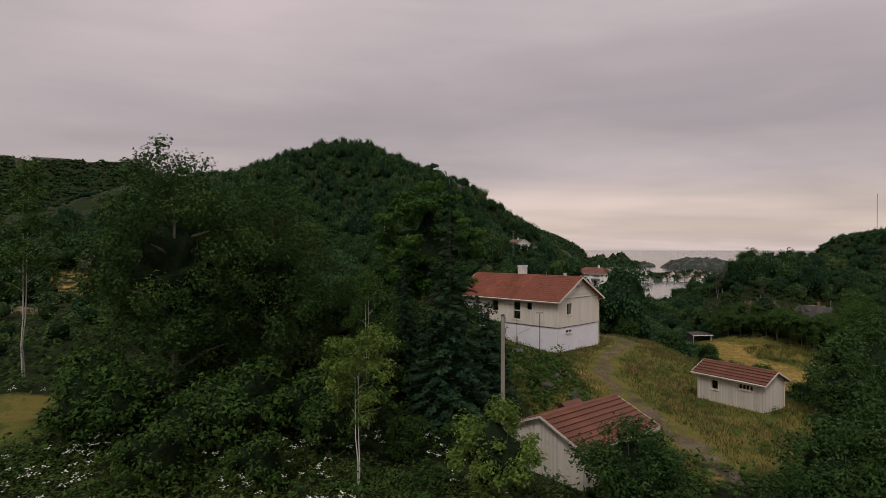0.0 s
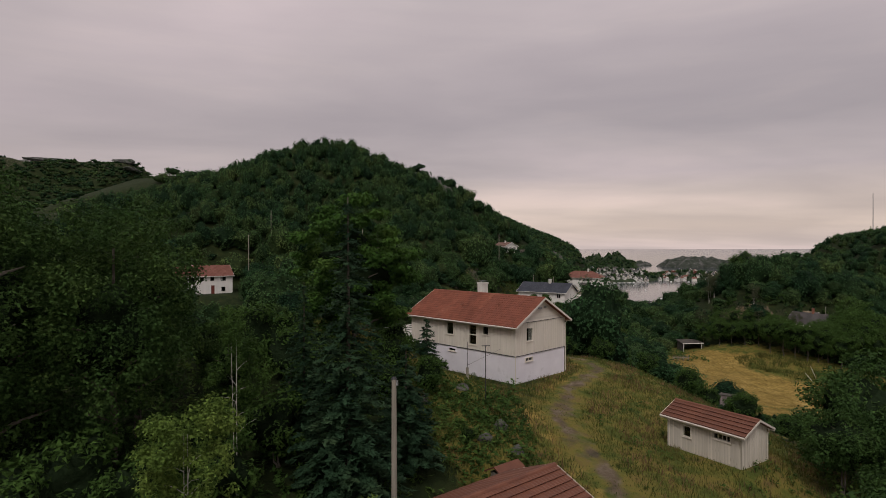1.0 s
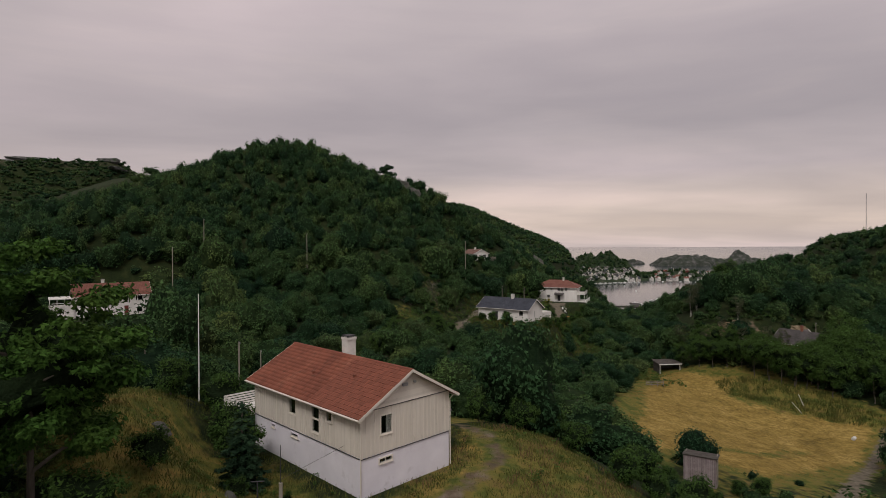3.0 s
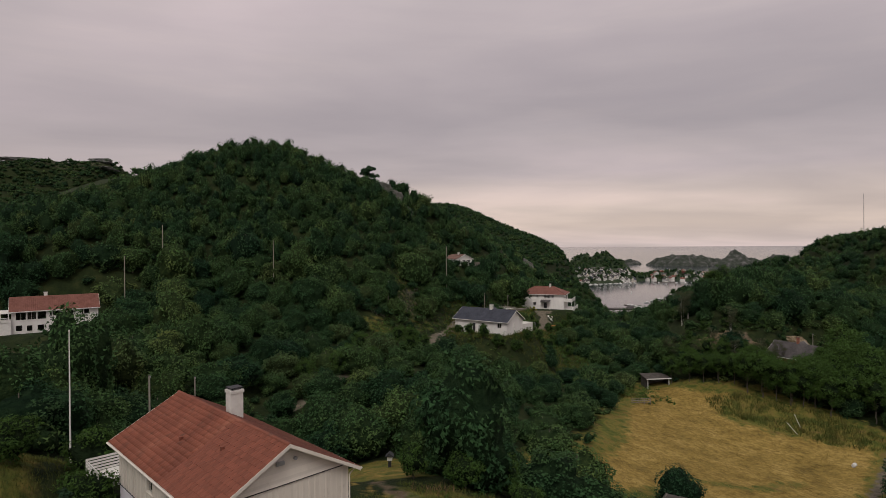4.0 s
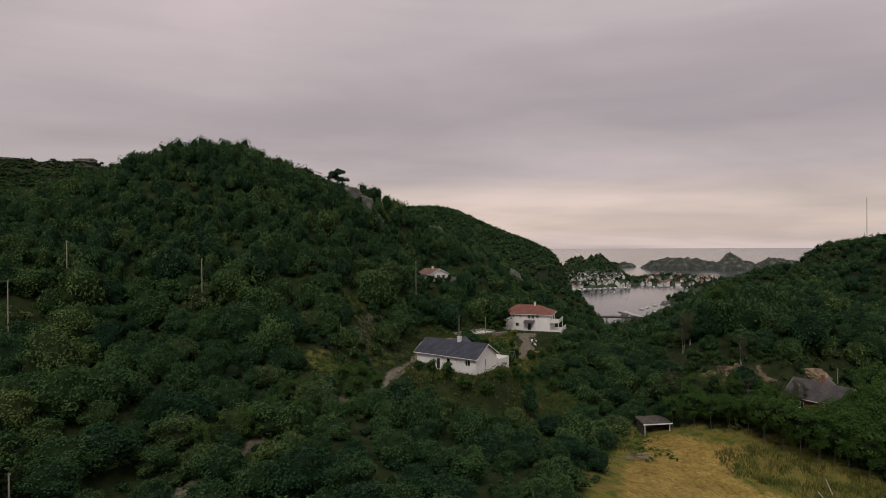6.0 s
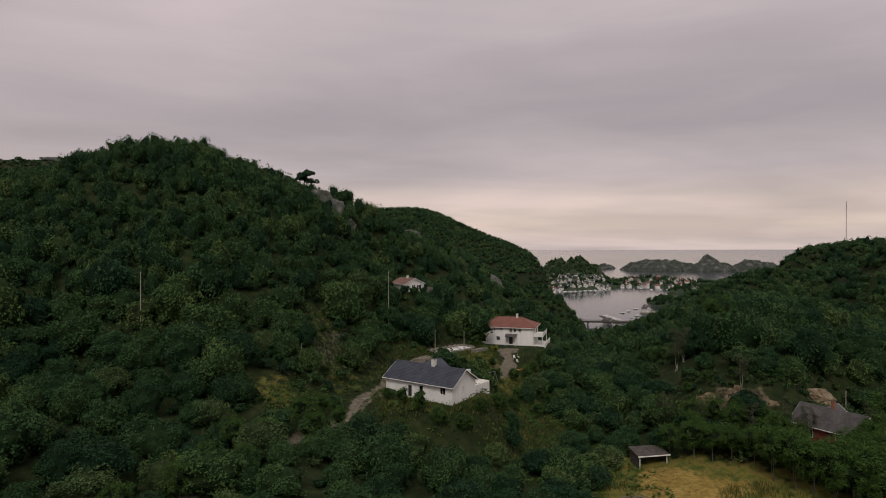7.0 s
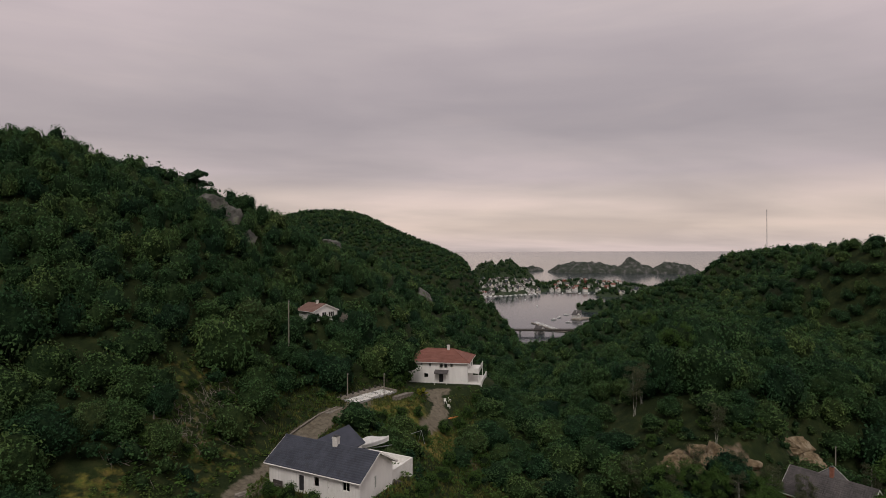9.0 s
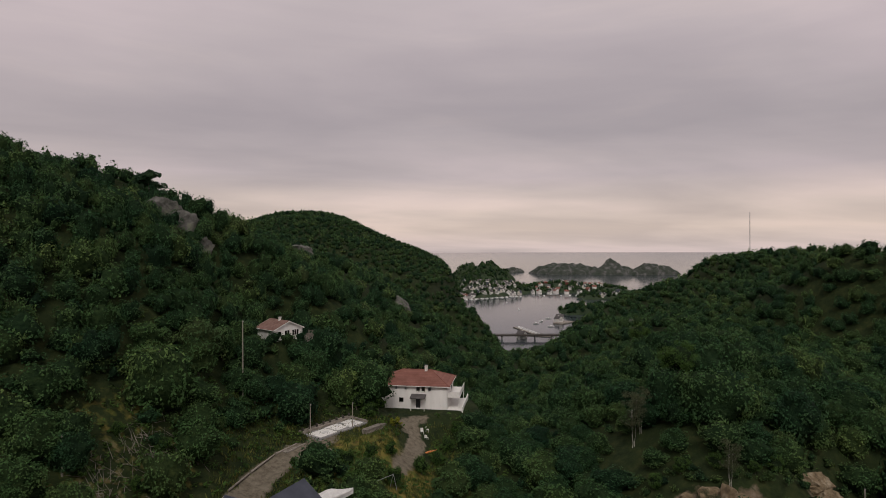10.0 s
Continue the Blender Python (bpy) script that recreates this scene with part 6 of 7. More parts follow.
def island(name, label, x, y, sx, sy, high, ang, seed, mat=ISLAND, peak=None, jag=1.0, trees=0, roll=0.28):
    """A low dome with an uneven shore; trees: how many crowns of the woods stand on it."""
    def lie(a, b):
        r = np.hypot(a, b)
        th = np.arctan2(b, a)
        rim = 1 + 0.16 * np.sin(3 * th + seed) + 0.10 * np.sin(7 * th + 2 * seed) + 0.06 * np.sin(13 * th + seed * 3)
        q = np.clip(1 - (r / rim) ** 2, -0.3, 1)
        bump = 1 - roll + roll * np.sin(a * 5 + seed) * np.cos(b * 4 + 2 * seed) + 0.16 * jag * np.sin(a * 13 + seed * 2) * np.cos(b * 11) + 0.09 * jag * np.sin(a * 29 + b * 17)
        z = high * np.where(q > 0, np.clip(q, 0, 1) ** 0.62 * bump, q * 1.2)
        if peak:
            z = z + peak[2] * np.clip(1 - np.hypot((a - peak[0]) / peak[3], (b - peak[1]) / 0.5), 0, 1) * (q > 0)
        return z

    n = 72
    ga, gb = np.meshgrid(np.linspace(-1.25, 1.25, n), np.linspace(-1.25, 1.25, n))
    v = np.stack([ga * sx, gb * sy, lie(ga, gb)], -1).reshape(-1, 3)
    ob = new(name, mesh_of(name, v, grid_faces(n, n), mat, True))
    ob.matrix_basis = pose(x, y, 0, 0, 0, ang)
    ISLES.append((ob.matrix_basis.inverted(), lie, sx, sy))
    r_ = np.random.default_rng(int(seed * 10))
    ab = r_.uniform(-1, 1, (trees, 2))
    for (a, b), z in zip(ab, lie(ab[:, 0], ab[:, 1])):
        if z > 1.2:
            ISLE_TREES.append(tuple(ob.matrix_basis @ Vector((a * sx, b * sy, z))))
    return tagged(ob, label, "island", kind="structure")


island("island_rocky", "long flat-topped rocky island with low heather off the harbour", 772, 1690, 100, 62, 32, -14, 1.0, jag=0.9, roll=0.1)
island("island_rocky", "bare rocky island with a pointed hill", 893, 1625, 78, 50, 25, -12, 2.2, peak=(-0.05, -0.1, 30, 0.42), jag=0.9, roll=0.14)
island("island_rocky", "low bare rocky island with heather", 1003, 1585, 66, 48, 32, -10, 3.4, jag=0.8, roll=0.12)
island("island_skerry", "low grey skerries in the sea", 662, 1850, 38, 22, 15, 5, 4.0, jag=1.6)
island("island_skerry", "low grey skerry in the sea", 630, 1790, 26, 14, 9, 15, 5.0, jag=1.6)
island("island_far", "low dark line of a far coast", 345, 3480, 430, 60, 30, -3, 6.0)
island("headland", "green wooded headland at the harbour mouth", 420, 1390, 68, 90, 44, 0, 7.0, mat=WOODED, trees=900)
island("village_peninsula", "low land under the white harbour village", 301, 1082, 110, 122, 20, 26, 8.0, mat=WOODED, trees=520, roll=0.12)
island("village_island", "low wooded island with harbour houses", 495, 1085, 108, 100, 11, -20, 9.0, mat=WOODED, trees=420)
island("village_island", "low wooded point with harbour houses", 478, 905, 46, 38, 9, -10, 2.6, mat=WOODED, trees=110)
island("wooded_point", "small wooded point at the water's edge", 354, 722, 36, 26, 9, -20, 1.7, mat=WOODED, trees=160)


def cottage(seed):
    W, L, hw, hr = 5.4 + 0.7 * (seed % 3), 7.2 + (seed * 2) % 4 * 0.8, 3.2 + 0.5 * (seed % 3), 5.6 + 0.5 * (seed % 4)
    roof_m, wall_m = [(TILE_BROWN, BOARD_WHITE), (TILE_BROWN, BOARD_WHITE), (TILE_PINK, BOARD_WHITE), (TILE_SLATE, BOARD_CREAM), (TILE_PINK, RED_PAINT)][seed % 5]
    h = thing("village_house", "white wooden harbour house with a steep gable roof" if wall_m is not RED_PAINT else "red wooden boathouse with a gable roof", "house", group="harbour village houses")
    s = Solid().box(0, W, 0, L, -3, hw)
    s.prism([(0, hw), (W, hw), (W / 2, hr)], "y", 0, L)
    part("wall", s, TRIM if wall_m is BOARD_WHITE else wall_m, h)
    k = (hr - hw) / (W / 2)
    part("roof", Solid().prism([(-0.4, hw - 0.4 * k), (W / 2, hr), (W + 0.4, hw - 0.4 * k), (W + 0.4, hw - 0.4 * k + 0.2), (W / 2, hr + 0.22), (-0.4, hw - 0.4 * k + 0.2)], "y", -0.4, L + 0.4), roof_m, h)
    for q in range(3):
        for zz in (0.6, 2.2):
            part("window", Solid().box(0.7 + q * (W - 2.3) / 2, 1.5 + q * (W - 2.3) / 2, -0.03, 0.02, zz, zz + 1.0), DARK, h)
    part("chimney", Solid().box(W / 2 - 0.4, W / 2 + 0.4, L * 0.4, L * 0.4 + 0.7, hr - 0.6, hr + 0.9), BRICK, h)
    h.matrix_basis = pose(0, 0, -60)
    return h


models = [cottage(k) for k in range(5)]
vr = random.Random(5)
spots = []
for k in range(66):                      # the quay and the slope behind it
    u, row = (k // 3) / 21, k % 3
    spots.append((226 + 136 * u + 12 * row + vr.uniform(-4, 4), 930 + 58 * u + 34 * row * row ** 0.3 + vr.uniform(-9, 9), 0))
for k in range(17):                      # boathouses on the quay
    spots.append((238 + 7.6 * k + vr.uniform(-2, 2), 921 + 3.5 * k + vr.uniform(-3, 3), 0))
for k in range(13):                      # houses at the foot of the headland
    spots.append((345 + 9 * k + vr.uniform(-5, 5), 1215 + vr.uniform(-40, 20), 0))
for k in range(32):
    u = k / 31
    spots.append((392 + 112 * u + vr.uniform(-6, 6) + 22 * (k % 4), 996 - 34 * u + 42 * (k % 4) + vr.uniform(-8, 8), 2))
for k in range(4):
    spots.append((456 + 12 * k, 880 + 8 * (k % 2), 2))
used = set()
for k, (x, y, mix) in enumerate(spots):
    z = max(ground_at(x, y) - 0.4, 0.9)
    md = models[(0, 1, 3)[(k * 7 + k // 5) % 3] if mix == 0 and k % 23 else (2, 1, 0, 2, 3)[(k * 3 + k // 5) % 5] if k % 11 else 4]
    m = pose(x, y, z, 0, 0, vr.choice((-15, 10, -38, 72, 0, 22)) + vr.uniform(-8, 8))
    if md not in used:
        used.add(md)
        md.matrix_basis = m
    else:
        copy_thing(md, m)
for k, (x, y, z, a) in enumerate(((281, 640, 1.2, 20), (291, 652, 1.6, 60), (203, 372, height(203, 372) - 1.6, 0), (203, 880, 22, 10), (212, 884, 17, 70), (190, 866, 30, 40), (209, 553, 0.6, 30))):
    copy_thing(models[0 if k < 3 or k > 5 else k % 4], pose(x, y, z, 0, 0, a))

quay = thing("quay", "low grey stone quay under the boathouses", "quay", pose(276, 630, 0, 0, 0, 35))
part("block", Solid().box(2, 26, -3, 8, -6, 1.0), PLANK, quay)
br = thing("bridge", "low grey road bridge across the harbour inlet", "bridge", pose(183, 556, 0, 0, 0, -12))
part("deck", Solid().box(0, 58, -2.5, 2.5, 2.9, 4.0), PLANK_DARK, br)
for q in (8, 22, 36, 50):
    part("pier", Solid().box(q - 0.6, q + 0.6, -2, 2, -4, 2.9), GREY_SLAB, br)
for yy in (-2.4, 2.4):
    part("railing", Solid().box(0, 58, yy - 0.05, yy + 0.05, 4.9, 5.0).box(0, 58, yy - 0.05, yy + 0.05, 4.4, 4.48), PLANK_DARK, br)


def jetty(x, y, ang, length, width, fingers=0):
    j = thing("jetty", "grey floating wooden jetty in the harbour", "jetty", pose(x, y, 0, 0, 0, ang))
    part("deck", Solid().box(0, length, -width / 2, width / 2, 0.1, 0.7), PLANK, j)
    for q in range(fingers):
        xx = length * (q + 0.5) / fingers
        part("finger", Solid().box(xx - 0.4, xx + 0.4, width / 2, width / 2 + 6, 0.1, 0.5), PLANK, j)
    return j


jetty(225, 620, -88, 50, 2.4, 7)
jetty(217, 571, -40, 26, 2.4, 3)
jetty(236, 915, 22, 132, 3, 16)
jetty(392, 962, -15, 34, 3, 4)
for k in range(26):
    x = 238 + 4.6 * k
    boat(x, 910 + 0.4 * (x - 238) - 7 * (k % 2) + vr.uniform(-2, 2), 0.0, 100 + vr.uniform(-15, 15), 6.5 + vr.random() * 3)
for k in range(9):
    boat(229 + 0.2 * k, 617 - 5.2 * k + vr.uniform(-1, 1), 0, vr.uniform(-12, 12), 5.5)
for x, y in ((256, 640), (268, 655), (285, 676), (262, 616)):
    boat(x, y, 0, vr.uniform(-20, 40), 6.5)
for k in range(5):
    boat(398 + 13 * k, 960 - 4 * k + vr.uniform(-4, 6), 0, vr.uniform(0, 90), 7)
for x, y in ((300, 860), (285, 770)):
    boat(x, y, 0, 80, 5)

# ---- single trees further off ----
PINE = thing("pine_tree", "flat-topped pine standing out on the ridge", "tree")
part("trunk", stem([(0, 0, -0.5), (0.2, 0, 3), (0, 0.1, 6.6)], [0.22, 0.16, 0.07]), BARK, PINE)
for k in range(6):
    v, f = crown(tree_rng, 8, 500, 0.2, 1.25, 0.42, 0.5, (0.3, 0.5), core=0.6)
    a = 1.3 * k
    part("bough", mesh_of("bough", v + [1.35 * math.cos(a) * (1 - 0.1 * k), 1.35 * math.sin(a) * (1 - 0.1 * k), 4.9 + 0.36 * k], f, LEAF_FIR, True, TWIG_SHADE), LEAF_FIR, PINE)
put(PINE, -5.2, 268.5, 0, 1.7, True)
PLAIN = broad_tree("oak_tree", "round-crowned tree standing above the wood", LEAF_WOODS, BARK, 9.5, 3.6, 2.2, 40, 6000, 0.12, core=0.8)
put(PLAIN, 112.7, 206.7, 0, 1.3, True)
put(PLAIN, 140, 265, 90, 1.1)
GOLD = broad_tree("golden_shrub", "bright yellow green garden shrub by the yard", LEAF_GOLD, BARK, 2.6, 1.6, 0.1, 16, 1600, 0.10, category="shrub")
put(GOLD, 54.2, 210.5, 0, 0.9, True)
put(GOLD, 31.5, 243.0, 0, 1.5)
HAZE = broad_tree("bare_birch_tree", "thin greyish birch with a pale stem and sparse twigs", LEAF_GREY, BIRCH, 8.5, 2.0, 1.2, 40, 3600, 0.09, stems_n=3, core=0, deep=0.1, thin=0.3)
put(HAZE, 100.5, 177.0, 0, 1.0, True)
for k, (x, y, s) in enumerate(((93, 172, 0.9), (97.5, 168, 0.9), (102, 166, 0.95), (95, 164.5, 0.8), (99, 162, 0.85), (88, 170, 0.9), (104, 162, 0.9), (113, 158, 0.9), (117, 163, 1.0), (112, 153, 0.85), (107, 152, 0.7), (121, 170, 0.9), (84, 176, 1.1), (100, 158, 0.8))):
    put(HAZE, x, y, 50 * k, s)
put(HAZE, 96.7, 197.6, 30, 1.45)
put(HAZE, 99.7, 199.6, 200, 1.2)
put(SHRUB, 44.2, 187.5, 0, 0.8)
ALDER = broad_tree("alder_tree", "grey-green young alder at the edge of the field", LEAF_WOODS, BARK, 6.2, 2.1, 0.6, 40, 3000, 0.10, stems_n=2, core=0.6, thin=0.4)
put(ALDER, 92.0, 154.0, 0, 1.8, True)
for k, (x, y, s) in enumerate(((94.0, 151.5, 0.95), (95.6, 149.4, 0.85), (97.6, 147.6, 0.9), (99.6, 146.4, 0.8), (101.8, 146.0, 0.9), (104.0, 146.6, 0.85), (106.2, 147.6, 0.9), (108.4, 149.0, 0.95), (110.4, 150.6, 1.0), (91.0, 157.5, 1.1), (88.6, 160.0, 1.1), (86.0, 162.0, 1.1), (83.5, 164.0, 1.2),
                               (103.0, 143.0, 0.8), (107.0, 143.4, 0.9), (111, 146, 1.0), (80.0, 166.0, 1.1), (108.7, 153.2, 0.7), (106, 151.8, 0.65), (103.4, 150.5, 0.7), (100.8, 149.2, 0.65), (98.4, 148.4, 0.7), (96.5, 150.8, 0.75), (113.5, 151.5, 1.1), (116, 156, 1.1), (115, 147.5, 1.1), (109.5, 139.5, 0.9), (112.5, 141.5, 1.0), (98.2, 151.8, 0.62), (102.0, 152.2, 0.6), (105.6, 149.4, 0.75), (107.6, 151.0, 0.7), (110.0, 153.6, 0.7), (101.4, 147.6, 0.75), (104.6, 153.0, 0.55), (99.4, 157.6, 0.5), (97.2, 160.6, 0.55), (94.6, 159.6, 0.6), (96.8, 155.4, 0.6), (90.5, 169.5, 1.0), (94.5, 167.2, 0.52), (98.0, 165.6, 0.5), (101.0, 165.4, 0.48), (87.5, 172.0, 1.1), (92.6, 166.0, 0.95), (103.2, 168.2, 0.42), (85.5, 168.0, 1.1))):
    put(ALDER, x, y, 70 * k, (2.1 if x > 93 else 1.25) * s)
for k, (x, y, s) in enumerate(((6, 137, 0.9), (10.4, 138.2, 0.8), (11.3, 146, 0.9), (17, 152, 0.9), (14.2, 155, 1.0), (20.2, 157.5, 0.9), (7.4, 143.6, 1.0), (5.0, 131, 0.9), (0.5, 126, 1.0), (17.0, 160.5, 0.9))):
    put(ALDER, x, y, 40 * k, s)
for k, (x, y, s) in enumerate(((34, 62, 0.6), (37, 67, 0.7), (39, 72, 0.6), (36, 71, 0.7), (43, 77, 0.6), (41, 80, 0.7), (46, 80, 0.5), (38, 77, 0.8), (51, 86, 0.7), (42, 84, 0.8), (34, 67, 0.8), (47, 77, 0.7))):
    put(SHRUB, x, y, 65 * k, s)
for k, (x, y, s) in enumerate(((12, 178, 0.6), (17.5, 180.5, 0.7), (13.5, 186.5, 0.7), (18.5, 188, 0.8), (10.5, 172.5, 0.7), (15.5, 174.5, 0.6), (94, 178.5, 0.35), (102.5, 172.6, 0.35), (105, 177.0, 0.7), (97, 184.0, 1.0), (93, 185, 1.0), (101, 181, 0.9), (109, 177.5, 1.0), (121, 188, 1.1), (92, 171, 0.9), (96, 168.5, 0.8), (100, 166.5, 0.7))):
    put(SHRUB, x, y, 53 * k, s)
for k, (x, y, s) in enumerate(((30.5, 160.5, 1.0), (33.5, 156.8, 1.1), (36.5, 154.0, 1.1), (28.0, 163.0, 0.8), (40.5, 154.5, 1.0), (43.5, 158.0, 0.9), (47, 163, 1.0), (45, 188, 0.9), (48.5, 192, 1.0), (51, 190, 1.1), (44, 193, 1.0), (41, 191, 0.9), (52, 200, 0.9),
                               (57, 199, 1.1), (61, 203, 1.0), (64, 209, 1.0), (67, 214, 1.0), (55, 186, 1.0), (59, 183, 1.1), (50, 175, 1.0), (53, 180, 1.0), (63, 192, 1.0), (66, 199, 1.1), (49.5, 213.5, 1.1), (47, 216, 1.3), (51.5, 217.5, 1.2), (36, 195.5, 0.6), (43, 196.0, 0.7), (48, 197, 0.9))):
    if off_line(np.array([x]), np.array([y]), DRIVE)[0] > 2.6:
        put(SHRUB, x, y, 31 * k, s)


# ---- grass, weeds and flowers: too many to count ----
def tufts(name, label, x, y, mat, blade=(0.25, 0.5), per=7, spread=0.16, width=0.10, lift=0.0):
    """Upright narrow blades in tufts."""
    r_ = np.random.default_rng(len(x))
    n = len(x) * per
    bx = np.repeat(x, per) + r_.normal(size=n) * spread
    by = np.repeat(y, per) + r_.normal(size=n) * spread
    bz = land(bx, by) - 0.03 + lift
    h = blade[0] + (blade[1] - blade[0]) * r_.random(n)
    a = r_.random(n) * 6.28
    dx, dy = np.cos(a) * h * width, np.sin(a) * h * width
    tx, ty = r_.normal(size=n) * h * 0.35, r_.normal(size=n) * h * 0.35
    v = np.stack([np.stack([bx - dx, by - dy, bz], 1), np.stack([bx + dx, by + dy, bz], 1), np.stack([bx + tx, by + ty, bz + h], 1)], 1).reshape(-1, 3)
    ob = new(name, mesh_of(name, v, np.arange(3 * n).reshape(-1, 3), mat))
    return tagged(ob, label, "grass", kind="stuff")


r2 = np.random.default_rng(11)


def sprinkle(n, x0, x1, y0, y1, test):
    x, y = r2.uniform(x0, x1, n), r2.uniform(y0, y1, n)
    k = test(x, y)
    return x[k], y[k]


def built(x, y):
    o = np.zeros(np.shape(x), bool)
    for m, W, L in ((main, 7.77, 14.08), (garage, 5.1, 6.31), (shed, 2.85, 5.31)):
        inv = np.array(m.matrix_basis.inverted())
        u, v = inv[0, 0] * x + inv[0, 1] * y + inv[0, 3], inv[1, 0] * x + inv[1, 1] * y + inv[1, 3]
        o |= (u > -0.15) & (u < W + 0.15) & (v > -0.15) & (v < L + 0.15)
    return o


x, y = sprinkle(26000, -12, 40, 26, 82, lambda x, y: ((edge_of(x, y, VERGE) > -2) | (edge_of(x, y, KNOLL) > -2) | (edge_of(x, y, BANK) > -1)) & ~built(x, y) & (off_line(x, y, TRACK) > 1.3))
tufts("verge_grass", "long yellow-green meadow grass on the bank and slope", x, y, GRASS, (0.14, 0.36), 6, 0.25, 0.09)
x, y = sprinkle(9000, -12, 40, 26, 82, lambda x, y: (edge_of(x, y, VERGE) > -2) & ~built(x, y) & (off_line(x, y, TRACK) > 1.8) & (np.sin(x * 0.8 + 1.5 * np.sin(y * 0.3)) * np.cos(y * 0.55 - x * 0.2) > 0.05))
tufts("seed_grass", "patches of reddish-brown seeding grass on the bank", x, y, GRASS_RED, (0.25, 0.55), 7, 0.25, 0.05)
x, y = sprinkle(9000, -12, 40, 26, 82, lambda x, y: ((edge_of(x, y, VERGE) > -1) | (edge_of(x, y, KNOLL) > -1)) & ~built(x, y) & (off_line(x, y, TRACK) < 2.6))
tufts("track_grass", "short dry grass along the worn track", x, y, GRASS, (0.06, 0.16), 5, 0.2, 0.2)
x, y = sprinkle(30000, 36, 118, 90, 162, lambda x, y: (edge_of(x, y, FIELD) > -2) & (off_line(x, y, FIELD_ROAD) > 1.8))
tufts("field_grass", "dry mown hay grass of the field", x, y, GRASS_DRY, (0.05, 0.17), 4, 0.35, 0.3)
x, y = sprinkle(8000, 25, 70, 155, 215, lambda x, y: (off_line(x, y, VALLEY_ROAD) > 2.2) & (off_line(x, y, YARD) > 2.8) & (land(x, y) < 56))
tufts("garden_grass", "rough green and yellow grass round the houses", x, y, GRASS, (0.25, 0.7), 4, 0.3, 0.16)


def weeds(name, label, x, y, mat, size=0.16, high=(0.3, 1.1), per=16, seed=1):
    """Leafy herbs: sprays up a short stalk."""
    r_ = np.random.default_rng(seed)
    n = len(x) * per
    h = np.repeat(high[0] + (high[1] - high[0]) * r_.random(len(x)) ** 1.5, per)
    zz = r_.random(n) ** 0.7
    sp = 0.42 * (1.1 - 0.6 * zz) * h
    c = np.stack([np.repeat(x, per) + r_.normal(size=n) * sp, np.repeat(y, per) + r_.normal(size=n) * sp, np.repeat(land(x, y), per) + zz * h], 1)
    nn = np.stack([r_.normal(size=n) * 0.45, r_.normal(size=n) * 0.45, np.ones(n)], 1)
    nn /= np.linalg.norm(nn, axis=1, keepdims=True)
    v, f = leaves(c, nn, size * (0.5 + r_.random(n)), r_, 0.45)
    return tagged(new(name, mesh_of(name, v, f, mat)), label, "undergrowth", kind="stuff")


x, y = sprinkle(5200, -34, 34, 17, 52, lambda x, y: (edge_of(x, y, VERGE) < 0) & ~built(x, y) & (edge_of(x, y, KNOLL) < 1) & (np.hypot(x + 22.8, y - 28) > 3.6))
weeds("undergrowth", "tangled dark-green weeds and bramble under the trees", x, y, LEAF_WOODS, 0.16, (0.3, 1.3), 11)
x, y = sprinkle(2600, -8, 40, 34, 84, lambda x, y: ((edge_of(x, y, VERGE) > -3) | (edge_of(x, y, KNOLL) > -4)) & ~built(x, y) & (off_line(x, y, TRACK) > 2.6) & (np.sin(x * 0.9) * np.cos(y * 0.8 + x * 0.3) > 0.1))
weeds("bank_weeds", "scattered green weeds in the long grass", x, y, LEAF_WOODS, 0.08, (0.2, 0.6), 20, 3)
x, y = sprinkle(900, 82, 106, 128, 154, lambda x, y: (off_line(x, y, [(87, 150), (104, 136)]) < 5.5) & (edge_of(x, y, FIELD) > -3))
tufts("rush_grass", "tall brown rushes at the head of the field", x, y, GRASS, (0.5, 1.0), 14, 0.5, 0.06)
x, y = sprinkle(900, 2, 11, 38, 50, lambda x, y: ~built(x, y) & (off_line(x, y, TRACK) > 2.0))
weeds("bramble", "dark bramble and fern on the rocky bank", x, y, LEAF_WOODS, 0.09, (0.15, 0.5), 14, 4)
x, y = sprinkle(2600, 10, 75, 150, 218, lambda x, y: (off_line(x, y, VALLEY_ROAD) > 2.6) & (off_line(x, y, YARD) > 3.0) & (np.hypot(x - 44, y - 206) > 7) & (np.hypot(x - 35.6, y - 165.6) > 8.5))
weeds("garden_weeds", "green weeds and low bushes round the houses", x, y, LEAF_WOODS, 0.24, (0.3, 1.6), 12, 5)
x, y = sprinkle(2700, -26, 6, 18, 28, lambda x, y: ~built(x, y) & (np.hypot(x + 22.8, y - 28) > 3.8))
weeds("meadow_herbs", "light green herbs and tall weeds at the meadow edge", x, y, LEAF_HERB, 0.075, (0.35, 1.15), 16, 6)
x, y = sprinkle(520, 4, 22, 152, 170, lambda x, y: (np.hypot(x - 14, y - 160) < 7.5) & (off_line(x, y, VALLEY_ROAD) > 2.4))
weeds("garden_herbs", "light green tall herbs beside the gravel drive", x, y, LEAF_HERB, 0.16, (0.4, 1.2), 14, 7)
x, y = sprinkle(460, -24, 3, 18.5, 30, lambda x, y: np.sin(x * 0.7) + np.cos(y * 0.9 + x * 0.4) > -0.2)
z = 0.8 + 0.6 * r2.random(len(x))
c = np.stack([np.repeat(x, 9) + r2.normal(size=9 * len(x)) * 0.09, np.repeat(y, 9) + r2.normal(size=9 * len(x)) * 0.09, np.repeat(land(x, y) + z, 9) + r2.normal(size=9 * len(x)) * 0.03], 1)
v, f = leaves(c, np.tile([[0.0, 0.0, 1.0]], (len(c), 1)), np.full(len(c), 0.042), r2, 0.9)
